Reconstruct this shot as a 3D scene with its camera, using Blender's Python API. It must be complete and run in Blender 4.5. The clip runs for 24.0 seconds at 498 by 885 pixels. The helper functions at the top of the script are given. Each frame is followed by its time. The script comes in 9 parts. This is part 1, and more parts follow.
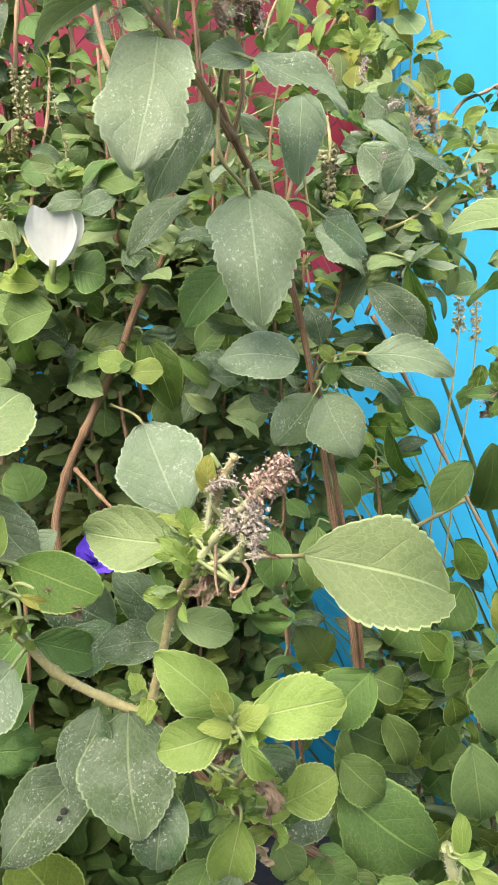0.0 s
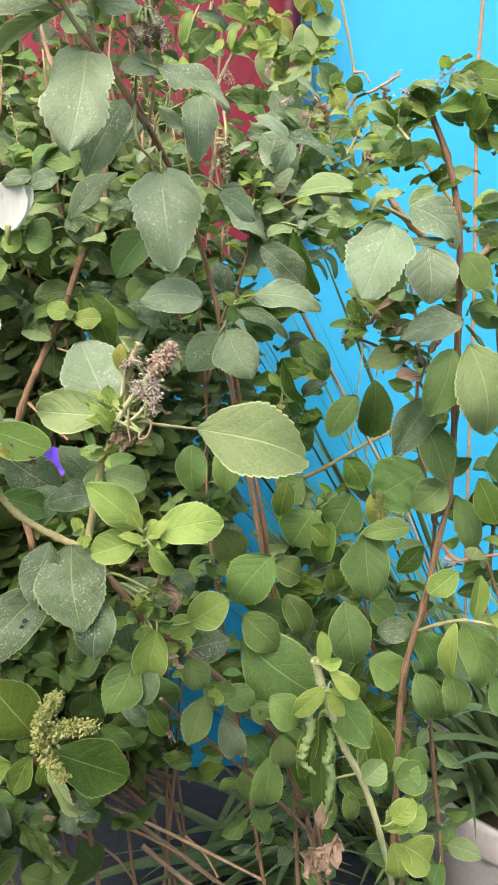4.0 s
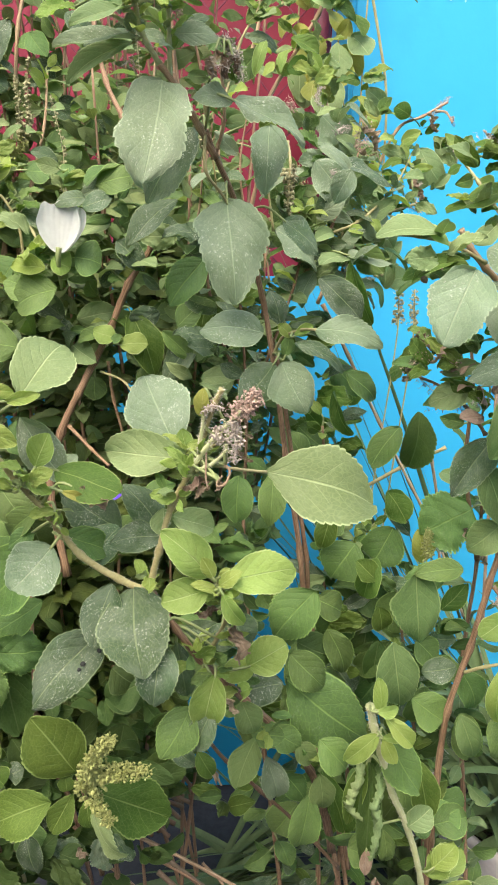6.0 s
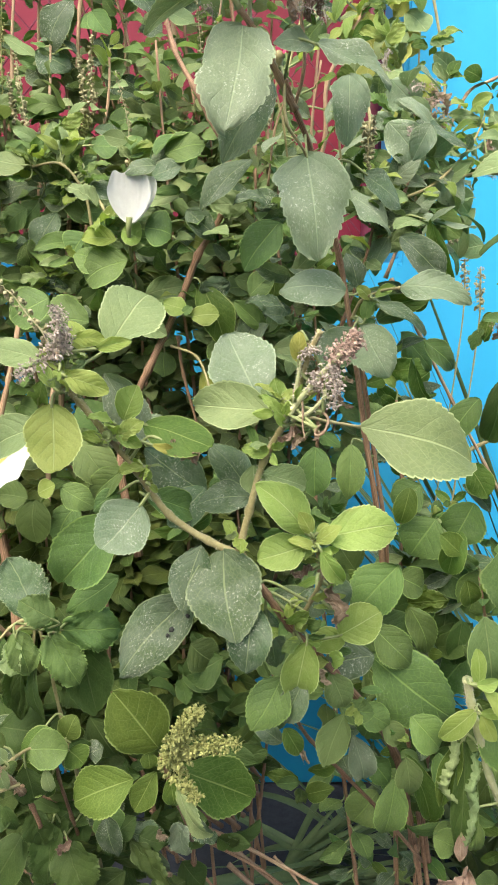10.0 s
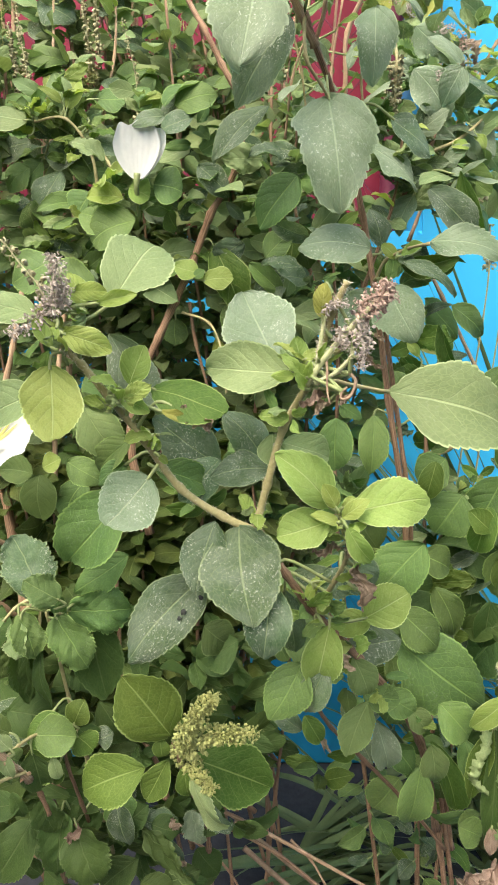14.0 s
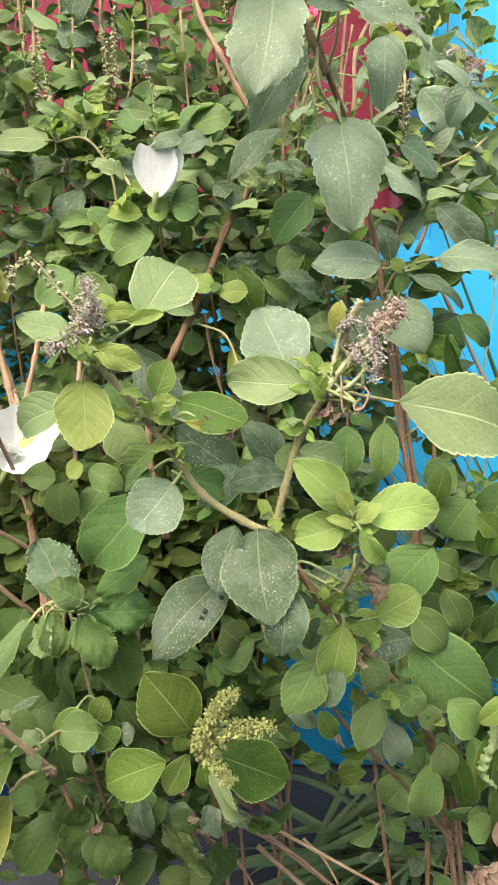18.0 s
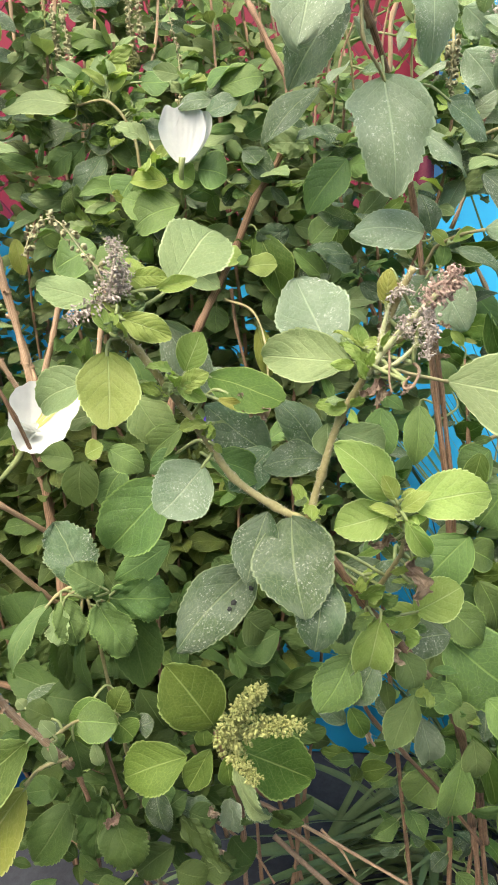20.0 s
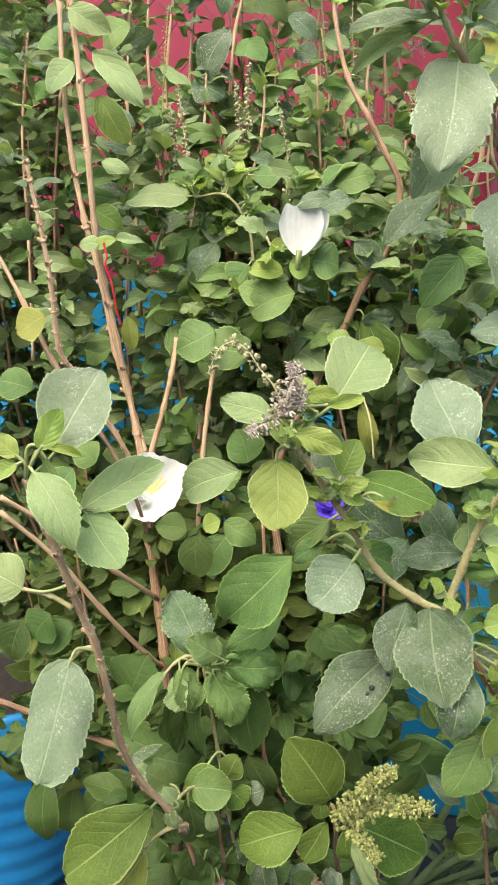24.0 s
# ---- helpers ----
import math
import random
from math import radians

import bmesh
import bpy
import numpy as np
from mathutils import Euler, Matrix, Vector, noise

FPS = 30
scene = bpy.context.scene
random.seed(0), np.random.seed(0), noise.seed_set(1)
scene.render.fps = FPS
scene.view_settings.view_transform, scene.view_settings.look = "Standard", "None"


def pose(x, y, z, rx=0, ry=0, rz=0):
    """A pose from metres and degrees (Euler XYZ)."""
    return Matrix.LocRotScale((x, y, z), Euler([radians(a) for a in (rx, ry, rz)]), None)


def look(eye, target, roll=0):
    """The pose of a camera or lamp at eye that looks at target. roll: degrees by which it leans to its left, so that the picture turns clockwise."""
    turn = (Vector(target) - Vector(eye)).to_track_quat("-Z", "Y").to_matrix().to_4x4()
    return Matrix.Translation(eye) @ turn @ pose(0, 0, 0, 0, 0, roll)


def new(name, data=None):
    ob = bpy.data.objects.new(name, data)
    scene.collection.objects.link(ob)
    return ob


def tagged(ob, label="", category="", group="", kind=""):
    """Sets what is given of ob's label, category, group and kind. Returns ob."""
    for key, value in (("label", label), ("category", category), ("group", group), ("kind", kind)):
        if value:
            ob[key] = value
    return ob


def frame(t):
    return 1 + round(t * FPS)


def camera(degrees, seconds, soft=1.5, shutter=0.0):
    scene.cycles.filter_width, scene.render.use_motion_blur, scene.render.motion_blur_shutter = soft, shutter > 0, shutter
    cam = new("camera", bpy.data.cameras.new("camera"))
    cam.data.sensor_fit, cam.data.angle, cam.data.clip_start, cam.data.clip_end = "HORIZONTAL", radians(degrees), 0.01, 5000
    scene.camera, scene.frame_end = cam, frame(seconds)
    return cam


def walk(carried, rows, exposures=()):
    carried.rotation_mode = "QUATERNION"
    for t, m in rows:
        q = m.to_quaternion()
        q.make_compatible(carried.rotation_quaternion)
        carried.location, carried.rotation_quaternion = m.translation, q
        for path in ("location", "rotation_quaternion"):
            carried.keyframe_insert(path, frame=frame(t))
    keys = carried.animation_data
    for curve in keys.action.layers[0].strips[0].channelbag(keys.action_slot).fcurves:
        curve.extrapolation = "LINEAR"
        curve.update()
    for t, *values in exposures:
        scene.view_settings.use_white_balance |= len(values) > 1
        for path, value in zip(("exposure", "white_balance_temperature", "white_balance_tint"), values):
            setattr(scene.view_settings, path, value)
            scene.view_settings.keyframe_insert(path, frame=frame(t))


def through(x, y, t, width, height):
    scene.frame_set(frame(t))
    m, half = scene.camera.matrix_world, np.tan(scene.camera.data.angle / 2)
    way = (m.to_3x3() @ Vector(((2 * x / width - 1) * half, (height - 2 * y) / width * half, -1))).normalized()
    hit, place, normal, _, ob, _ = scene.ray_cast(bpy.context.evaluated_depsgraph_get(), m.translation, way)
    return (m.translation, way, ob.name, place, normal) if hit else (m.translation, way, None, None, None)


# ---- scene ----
cam = camera(37.3, 24.0, 1.8)
METRES, EYE, TILT, LEAN, TURN = 1.1, 0.8, -10.0, 0.0, 0.0
SKY, SUN, EXPOSURE, KELVIN, TINT = 0.32, 0.95, 0.60, 6450, 7
ROWS = [
    (0.0, 0.0, 0.0, 0.0, -0.0, 0.0, -0.0),
    (0.5, -0.0061, -0.0496, 0.0238, 0.21, 1.08, -0.49),
    (1.0, -0.0242, -0.1028, 0.0297, 1.17, 1.69, -1.03),
    (1.5, -0.0382, -0.1358, 0.01, 0.51, 0.74, -1.3),
    (2.0, -0.0174, -0.1452, -0.0058, -2.65, -0.05, -0.74),
    (2.5, 0.0078, -0.1501, -0.0067, -3.64, 0.54, 0.44),
    (4.5, 0.0212, -0.0652, -0.0408, -3.37, -1.08, 0.69),
    (5.0, 0.0131, -0.048, -0.0361, -3.24, -1.13, 0.42),
    (5.5, -0.0031, -0.0601, -0.0318, -2.96, -0.56, -0.33),
    (6.0, -0.0113, -0.0828, -0.0214, -3.75, -0.36, -0.99),
    (6.5, -0.0186, -0.1162, -0.011, -3.9, 0.71, -1.12),
    (7.0, -0.0279, -0.1397, -0.0053, -3.13, 1.73, -1.32),
    (7.5, -0.0297, -0.1451, -0.0046, -3.05, 2.32, -1.3),
    (8.0, -0.0181, -0.122, -0.0131, -2.38, 1.83, -0.08),
    (8.5, -0.0184, -0.0778, -0.0414, -0.65, -0.2, 0.68),
    (9.0, -0.0249, -0.0489, -0.0551, -0.07, -1.15, 0.4),
    (9.5, -0.0308, -0.0435, -0.0549, 0.23, -0.93, 0.21),
    (10.0, -0.0301, -0.0685, -0.0429, -0.32, 0.06, -0.05),
    (10.5, -0.0373, -0.0954, -0.0335, -0.43, 0.79, -0.34),
    (12.5, -0.0294, -0.0813, -0.0347, 0.48, 0.3, 0.06),
    (13.0, -0.0304, -0.0684, -0.034, 0.25, -0.12, 0.12),
    (13.5, -0.0312, -0.0554, -0.0449, 0.54, -0.96, -0.01),
    (14.0, -0.0316, -0.043, -0.0476, 0.73, -1.54, 0.11),
    (14.5, -0.0302, -0.023, -0.0517, 1.18, -2.1, 0.03),
    (15.0, -0.0279, -0.0237, -0.054, 0.41, -1.84, 0.15),
    (15.5, -0.0212, -0.0466, -0.0416, 0.81, -1.2, 0.6),
    (16.0, -0.0338, -0.0753, -0.031, 1.12, -0.46, -0.02),
    (16.5, -0.0574, -0.0775, -0.0329, 0.75, -0.5, -1.02),
    (17.0, -0.0481, -0.0631, -0.0425, 0.94, -0.96, -0.63),
    (17.5, -0.0371, -0.0596, -0.0455, 1.31, -1.12, 0.28),
    (19.5, -0.0342, -0.0497, -0.048, 1.8, -1.84, -0.18),
    (20.0, -0.0438, -0.0388, -0.0474, 2.42, -2.46, -0.48),
    (20.5, -0.047, -0.0228, -0.049, 3.26, -2.9, -0.46),
    (21.0, -0.0495, -0.0013, -0.0594, 3.28, -3.5, -0.41),
    (21.5, -0.0411, -0.0042, -0.0582, 3.65, -2.94, -0.34),
    (22.0, -0.047, -0.0253, -0.0471, 3.28, -2.42, -0.79),
    (22.5, -0.0462, -0.0514, -0.032, 2.68, -1.2, -0.8),
    (23.0, -0.0644, -0.0534, -0.0341, 3.16, -1.76, -1.48),
    (23.5, -0.0717, -0.0465, -0.041, 3.52, -1.67, -1.75),
    (24.0, -0.0851, -0.062, -0.0251, 5.4, 0.42, -1.52),
]
walk(cam, [(t, pose(0, 0, EYE, TILT, LEAN, TURN) @ pose(METRES * x, METRES * y, METRES * z, 90 + pitch, roll, yaw)) for t, x, y, z, yaw, pitch, roll in ROWS], [(0.0, EXPOSURE, KELVIN, TINT), (7.0, EXPOSURE - 0.08, KELVIN, TINT), (14.0, EXPOSURE, KELVIN, TINT), (22.0, EXPOSURE + 0.05, KELVIN, TINT)])

# ---- light ----
world = bpy.data.worlds.new("world")
scene.world = world
world.use_nodes = True
sky = world.node_tree.nodes.new("ShaderNodeTexSky")
sky.sky_type, sky.sun_disc = "NISHITA", False
sky.sun_elevation, sky.sun_rotation = radians(55), radians(204)
sky.air_density, sky.dust_density, sky.ozone_density = 1.0, 7.0, 0.6
back = world.node_tree.nodes["Background"]
back.inputs["Strength"].default_value = SKY
world.node_tree.links.new(sky.outputs[0], back.inputs["Color"])
sun = new("sun", bpy.data.lights.new("sun", "SUN"))
sun.data.energy, sun.data.angle, sun.data.color = SUN, radians(70), (1.0, 0.97, 0.93)
sun.matrix_world = look((-0.9, -2.6, 2.8), (0, 0, 0))


# ---- materials ----
def material(name, rough=0.6, spec=0.4):
    m = bpy.data.materials.new(name)
    m.use_nodes = True
    b = m.node_tree.nodes["Principled BSDF"]
    b.inputs["Roughness"].default_value = rough
    b.inputs["Specular IOR Level"].default_value = spec
    return m, m.node_tree, b


def node(tree, kind, **values):
    n = tree.nodes.new(kind)
    for k, v in values.items():
        n.inputs[k.replace("_", " ")].default_value = v
    return n


def math_node(tree, op, a, b=None, c=None, clamp=False):
    n = tree.nodes.new("ShaderNodeMath")
    n.operation, n.use_clamp = op, clamp
    for i, v in enumerate((a, b, c)):
        if v is None:
            continue
        if isinstance(v, (int, float)):
            n.inputs[i].default_value = v
        else:
            tree.links.new(v, n.inputs[i])
    return n.outputs[0]


def mix(tree, fac, a, b, how="MIX"):
    n = tree.nodes.new("ShaderNodeMix")
    n.data_type, n.blend_type = "RGBA", how
    for sock, v in ((n.inputs[0], fac), (n.inputs[6], a), (n.inputs[7], b)):
        if isinstance(v, (int, float)):
            sock.default_value = v
        elif isinstance(v, tuple):
            sock.default_value = (*v, 1)
        else:
            tree.links.new(v, sock)
    return n.outputs[2]


def ramp(tree, fac, lo, hi):
    n = tree.nodes.new("ShaderNodeMapRange")
    n.interpolation_type = "SMOOTHSTEP"
    tree.links.new(fac, n.inputs[0])
    n.inputs[1].default_value, n.inputs[2].default_value = lo, hi
    return n.outputs[0]


def noise_out(tree, scale, detail=3.0, coord="Object", rough=0.6, seed=None):
    """Noise; with a seed it lies on a blade at true proportions and differs from blade to blade."""
    n = node(tree, "ShaderNodeTexNoise", Scale=scale, Detail=detail, Roughness=rough)
    out = tree.nodes.new("ShaderNodeTexCoord").outputs[coord]
    if seed is not None:
        n.noise_dimensions = "4D"
        tree.links.new(math_node(tree, "MULTIPLY", seed, 60.0), n.inputs["W"])
        mp = tree.nodes.new("ShaderNodeMapping")
        mp.inputs["Scale"].default_value = (0.62, 1.0, 1.0)
        tree.links.new(out, mp.inputs[0])
        out = mp.outputs[0]
    tree.links.new(out, n.inputs["Vector"])
    return n.outputs["Fac"]


def bump(tree, bsdf, height, strength, distance):
    n = node(tree, "ShaderNodeBump", Strength=strength, Distance=distance)
    tree.links.new(height, n.inputs["Height"])
    tree.links.new(n.outputs[0], bsdf.inputs["Normal"])
    return n


def leaf_material(name, dark, light, vein, dust=0.0, edge=0.35, through=0.3, island=False, brown=0.0, gain=1.0):
    """A leaf blade: base colour between two greens, paler midrib and side veins, pale margin, dust and blemishes."""
    m, tree, b = material(name, 0.6, 0.26)
    links = tree.links
    uv = tree.nodes.new("ShaderNodeUVMap")
    uv.uv_map = "blade"
    sep = tree.nodes.new("ShaderNodeSeparateXYZ")
    links.new(uv.outputs[0], sep.inputs[0])
    across = math_node(tree, "ABSOLUTE", math_node(tree, "SUBTRACT", sep.outputs[0], 0.5))
    along = sep.outputs[1]
    if island:
        rnd = tree.nodes.new("ShaderNodeNewGeometry").outputs["Random Per Island"]
    else:
        rnd = tree.nodes.new("ShaderNodeObjectInfo").outputs["Random"]
    # side veins leave the midrib at a slant and bow towards the tip
    wob = noise_out(tree, 3.0, 2.0, "UV", 0.6, rnd)
    slant = math_node(tree, "SUBTRACT", along, math_node(tree, "MULTIPLY", math_node(tree, "POWER", across, 1.25), 0.95))
    slant = math_node(tree, "ADD", slant, math_node(tree, "MULTIPLY", wob, 0.14))
    saw = math_node(tree, "FRACT", math_node(tree, "MULTIPLY", slant, 5.6))
    tri = math_node(tree, "ABSOLUTE", math_node(tree, "SUBTRACT", saw, 0.5))
    side = math_node(tree, "SUBTRACT", 1.0, ramp(tree, tri, 0.0, 0.05))
    side = math_node(tree, "MULTIPLY", side, math_node(tree, "SUBTRACT", 1.0, ramp(tree, across, 0.28, 0.48)))
    side = math_node(tree, "MULTIPLY", side, ramp(tree, noise_out(tree, 4.0, 2.0, "UV", 0.6, rnd), 0.34, 0.6))
    mid = math_node(tree, "SUBTRACT", 1.0, ramp(tree, across, 0.006, 0.022))
    mesh = node(tree, "ShaderNodeTexVoronoi", Scale=17.0)
    mesh.feature = "DISTANCE_TO_EDGE"
    warp = mix(tree, 0.04, uv.outputs[0], tree.nodes.new("ShaderNodeTexNoise").outputs["Color"], "ADD")
    links.new(warp, mesh.inputs["Vector"])
    net = math_node(tree, "SUBTRACT", 1.0, ramp(tree, mesh.outputs["Distance"], 0.0, 0.10))
    veins = math_node(tree, "MAXIMUM", math_node(tree, "MULTIPLY", side, 0.5 * gain), mid)
    blot = ramp(tree, noise_out(tree, 2.4, 3.0, "UV", 0.6, rnd), 0.3, 0.7)
    tone = math_node(tree, "ADD", math_node(tree, "MULTIPLY", blot, 0.5), math_node(tree, "MULTIPLY", rnd, 0.5), clamp=True)
    col = mix(tree, tone, dark, light)
    grain = noise_out(tree, 45.0, 3.0, "UV", 0.6, rnd)
    col = mix(tree, math_node(tree, "MULTIPLY", ramp(tree, grain, 0.35, 0.75), 0.24), col, tuple(0.55 * v for v in dark))
    col = mix(tree, math_node(tree, "MULTIPLY", net, 0.16), col, vein)
    hue = node(tree, "ShaderNodeHueSaturation", Saturation=1.12)
    links.new(math_node(tree, "ADD", 0.470 if island else 0.485, math_node(tree, "MULTIPLY", math_node(tree, "FRACT", math_node(tree, "MULTIPLY", rnd, 17.0)), 0.05 if island else 0.03)), hue.inputs["Hue"])
    links.new(math_node(tree, "ADD", 0.68 if island else 0.86, math_node(tree, "MULTIPLY", math_node(tree, "FRACT", math_node(tree, "MULTIPLY", rnd, 7.0)), 0.75 if island else 0.32)), hue.inputs["Value"])
    links.new(col, hue.inputs["Color"])
    col = hue.outputs[0]
    rim = ramp(tree, across, 0.466, 0.490)
    col = mix(tree, math_node(tree, "MULTIPLY", rim, min(1.0, edge + 0.1)), col, tuple(1.25 * v for v in vein))
    col = mix(tree, math_node(tree, "MULTIPLY", veins, 0.55), col, vein)
    if dust:
        film = ramp(tree, noise_out(tree, 3.1, 4.0, "UV", 0.6, rnd), 0.36, 0.7)
        col = mix(tree, math_node(tree, "MULTIPLY", film, 0.22 * dust), col, (0.40, 0.43, 0.37))
        specks = ramp(tree, noise_out(tree, 32.0, 5.0, "UV", 0.85, rnd), 0.54, 0.63)
        where = ramp(tree, noise_out(tree, 2.6, 2.0, "UV", 0.6, rnd), 0.40, 0.64)
        col = mix(tree, math_node(tree, "MULTIPLY", math_node(tree, "MULTIPLY", specks, where), dust), col, (0.66, 0.68, 0.60))
    spots = ramp(tree, noise_out(tree, 6.5, 2.0, "UV", 0.6, rnd), 0.74, 0.79)
    col = mix(tree, math_node(tree, "MULTIPLY", spots, 0.5 + brown), col, (0.12, 0.075, 0.03))
    links.new(col, b.inputs["Base Color"])
    height = math_node(tree, "ADD", math_node(tree, "MULTIPLY", veins, -1.0), math_node(tree, "MULTIPLY", grain, 0.35))
    height = math_node(tree, "ADD", height, math_node(tree, "MULTIPLY", ramp(tree, tri, 0.0, 0.35), 0.3))
    height = math_node(tree, "SUBTRACT", height, math_node(tree, "MULTIPLY", net, 0.18))
    bn = bump(tree, b, height, 0.6, 0.0007)
    tr = tree.nodes.new("ShaderNodeBsdfTranslucent")
    links.new(mix(tree, 1.0, col, (1.2, 1.32, 0.72), "MULTIPLY"), tr.inputs["Color"])
    links.new(bn.outputs[0], tr.inputs["Normal"])
    both = tree.nodes.new("ShaderNodeMixShader")
    both.inputs[0].default_value = through
    links.new(b.outputs[0], both.inputs[1])
    links.new(tr.outputs[0], both.inputs[2])
    links.new(both.outputs[0], tree.nodes["Material Output"].inputs["Surface"])
    return m


def plain(name, dark, light, scale, rough=0.7, relief=0.4, depth=0.002, spec=0.35, fine=9.0, island=False, coord="Object", metal=0.0, streak=False):
    m, tree, b = material(name, rough, spec)
    big, small = noise_out(tree, scale, 4.0, coord), noise_out(tree, scale * fine, 4.0, coord)
    f = math_node(tree, "ADD", math_node(tree, "MULTIPLY", ramp(tree, big, 0.3, 0.7), 0.6), math_node(tree, "MULTIPLY", ramp(tree, small, 0.3, 0.7), 0.4))
    if island:
        rnd = tree.nodes.new("ShaderNodeNewGeometry").outputs["Random Per Island"]
        f = math_node(tree, "ADD", math_node(tree, "MULTIPLY", f, 0.4), math_node(tree, "MULTIPLY", rnd, 0.6))
    if streak:
        c = tree.nodes.new("ShaderNodeUVMap")
        c.uv_map = "blade"
        mp = tree.nodes.new("ShaderNodeMapping")
        mp.inputs["Scale"].default_value = (11, 22, 1)
        n = node(tree, "ShaderNodeTexNoise", Scale=1.6, Detail=4.0)
        tree.links.new(c.outputs[0], mp.inputs[0])
        tree.links.new(mp.outputs[0], n.inputs["Vector"])
        small = n.outputs["Fac"]
        f = math_node(tree, "ADD", math_node(tree, "MULTIPLY", f, 0.35), math_node(tree, "MULTIPLY", ramp(tree, small, 0.40, 0.60), 0.65))
    tree.links.new(mix(tree, f, dark, light), b.inputs["Base Color"])
    b.inputs["Metallic"].default_value = metal
    bump(tree, b, math_node(tree, "ADD", small, big), relief, depth)
    return m


DUSTY = leaf_material("dusty_leaf", (0.058, 0.096, 0.050), (0.098, 0.148, 0.078), (0.29, 0.36, 0.18), dust=0.85, edge=0.35)
PALE = leaf_material("pale_leaf", (0.172, 0.236, 0.108), (0.246, 0.314, 0.156), (0.44, 0.51, 0.27), dust=0.1, edge=0.4, through=0.28)
MID = leaf_material("green_leaf", (0.076, 0.128, 0.044), (0.145, 0.218, 0.078), (0.24, 0.36, 0.10), dust=0.12, edge=0.5, through=0.2)
BRIGHT = leaf_material("young_leaf", (0.215, 0.292, 0.082), (0.325, 0.400, 0.148), (0.48, 0.55, 0.26), edge=0.5, through=0.42)
VIVID = leaf_material("lit_leaf", (0.110, 0.170, 0.066), (0.180, 0.248, 0.106), (0.30, 0.38, 0.15), dust=0.08, edge=0.5)
GREY = leaf_material("grey_leaf", (0.148, 0.202, 0.124), (0.226, 0.288, 0.188), (0.40, 0.48, 0.31), dust=0.75, edge=0.3)
OLIVE = leaf_material("shaded_leaf", (0.062, 0.108, 0.026), (0.112, 0.170, 0.044), (0.30, 0.38, 0.13), edge=0.5, through=0.3, gain=1.1)
# Dark green; low leaves also take it to paint in the canopy's shade.
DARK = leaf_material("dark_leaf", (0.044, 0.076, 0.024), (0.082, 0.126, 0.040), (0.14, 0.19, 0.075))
YELLOW = leaf_material("yellowing_leaf", (0.21, 0.24, 0.06), (0.32, 0.33, 0.11), (0.42, 0.42, 0.18), brown=0.4)
WITHER = leaf_material("withered_leaf", (0.16, 0.110, 0.080), (0.40, 0.315, 0.245), (0.46, 0.38, 0.28), through=0.2, gain=1.6)
THICKET = leaf_material("thicket_leaf", (0.098, 0.138, 0.062), (0.200, 0.258, 0.120), (0.24, 0.33, 0.12), dust=0.15, island=True, through=0.4, brown=0.25)
# Darker copy of the thicket leaf, with the low bush's shade in its colour.
THICKET_SHADE = leaf_material("thicket_leaf_shade", (0.044, 0.070, 0.018), (0.100, 0.138, 0.038), (0.18, 0.24, 0.08), dust=0.1, island=True, through=0.25)
KINDS = {"V": VIVID, "G": GREY, "D": DUSTY, "P": PALE, "M": MID, "B": BRIGHT, "O": OLIVE, "K": DARK, "Y": YELLOW, "W": WITHER}

WOOD = plain("brown_bark", (0.10, 0.054, 0.029), (0.40, 0.255, 0.155), 60.0, 0.7, 0.7, 0.0005, streak=True)
TAN = plain("tan_bark", (0.25, 0.155, 0.085), (0.54, 0.39, 0.25), 60.0, 0.7, 0.7, 0.0005, streak=True)
GREENSTEM = plain("green_stem", (0.20, 0.18, 0.075), (0.40, 0.36, 0.18), 70.0, 0.6, 0.5, 0.0002)
HAIR = plain("pale_hairs", (0.48, 0.46, 0.34), (0.66, 0.62, 0.50), 90.0, 0.6, 0.2, 0.0003)
CREAM = plain("young_stem", (0.36, 0.40, 0.18), (0.54, 0.56, 0.32), 90.0, 0.6, 0.4, 0.0002)
PETIOLE = plain("leaf_stalk", (0.17, 0.22, 0.075), (0.28, 0.32, 0.14), 90.0, 0.55, 0.3, 0.0002)
HUSK = plain("dried_husk", (0.20, 0.165, 0.14), (0.62, 0.55, 0.46), 180.0, 0.85, 0.6, 0.0006, island=True)
RUST = plain("rust_husk", (0.20, 0.13, 0.10), (0.60, 0.45, 0.36), 180.0, 0.85, 0.6, 0.0006, island=True)
SEED = plain("seed_head", (0.20, 0.20, 0.095), (0.46, 0.43, 0.25), 180.0, 0.75, 0.6, 0.0006, island=True)
BUDS = plain("green_buds", (0.17, 0.20, 0.055), (0.38, 0.39, 0.14), 180.0, 0.65, 0.5, 0.0006, island=True)
HOLE_BLACK = plain("hole_black", (0.012, 0.014, 0.012), (0.035, 0.038, 0.03), 300.0, 0.7, 0.5, 0.0003)
PETAL = plain("white_petal", (0.64, 0.66, 0.63), (0.76, 0.78, 0.74), 60.0, 0.5, 0.4, 0.0005, fine=3.0)
def thin_petal(m, share):
    """Let light through a petal."""
    tree = m.node_tree
    b = tree.nodes["Principled BSDF"]
    tr = tree.nodes.new("ShaderNodeBsdfTranslucent")
    tree.links.new(b.inputs["Base Color"].links[0].from_socket, tr.inputs["Color"])
    both = tree.nodes.new("ShaderNodeMixShader")
    both.inputs[0].default_value = share
    tree.links.new(b.outputs[0], both.inputs[1])
    tree.links.new(tr.outputs[0], both.inputs[2])
    tree.links.new(both.outputs[0], tree.nodes["Material Output"].inputs["Surface"])


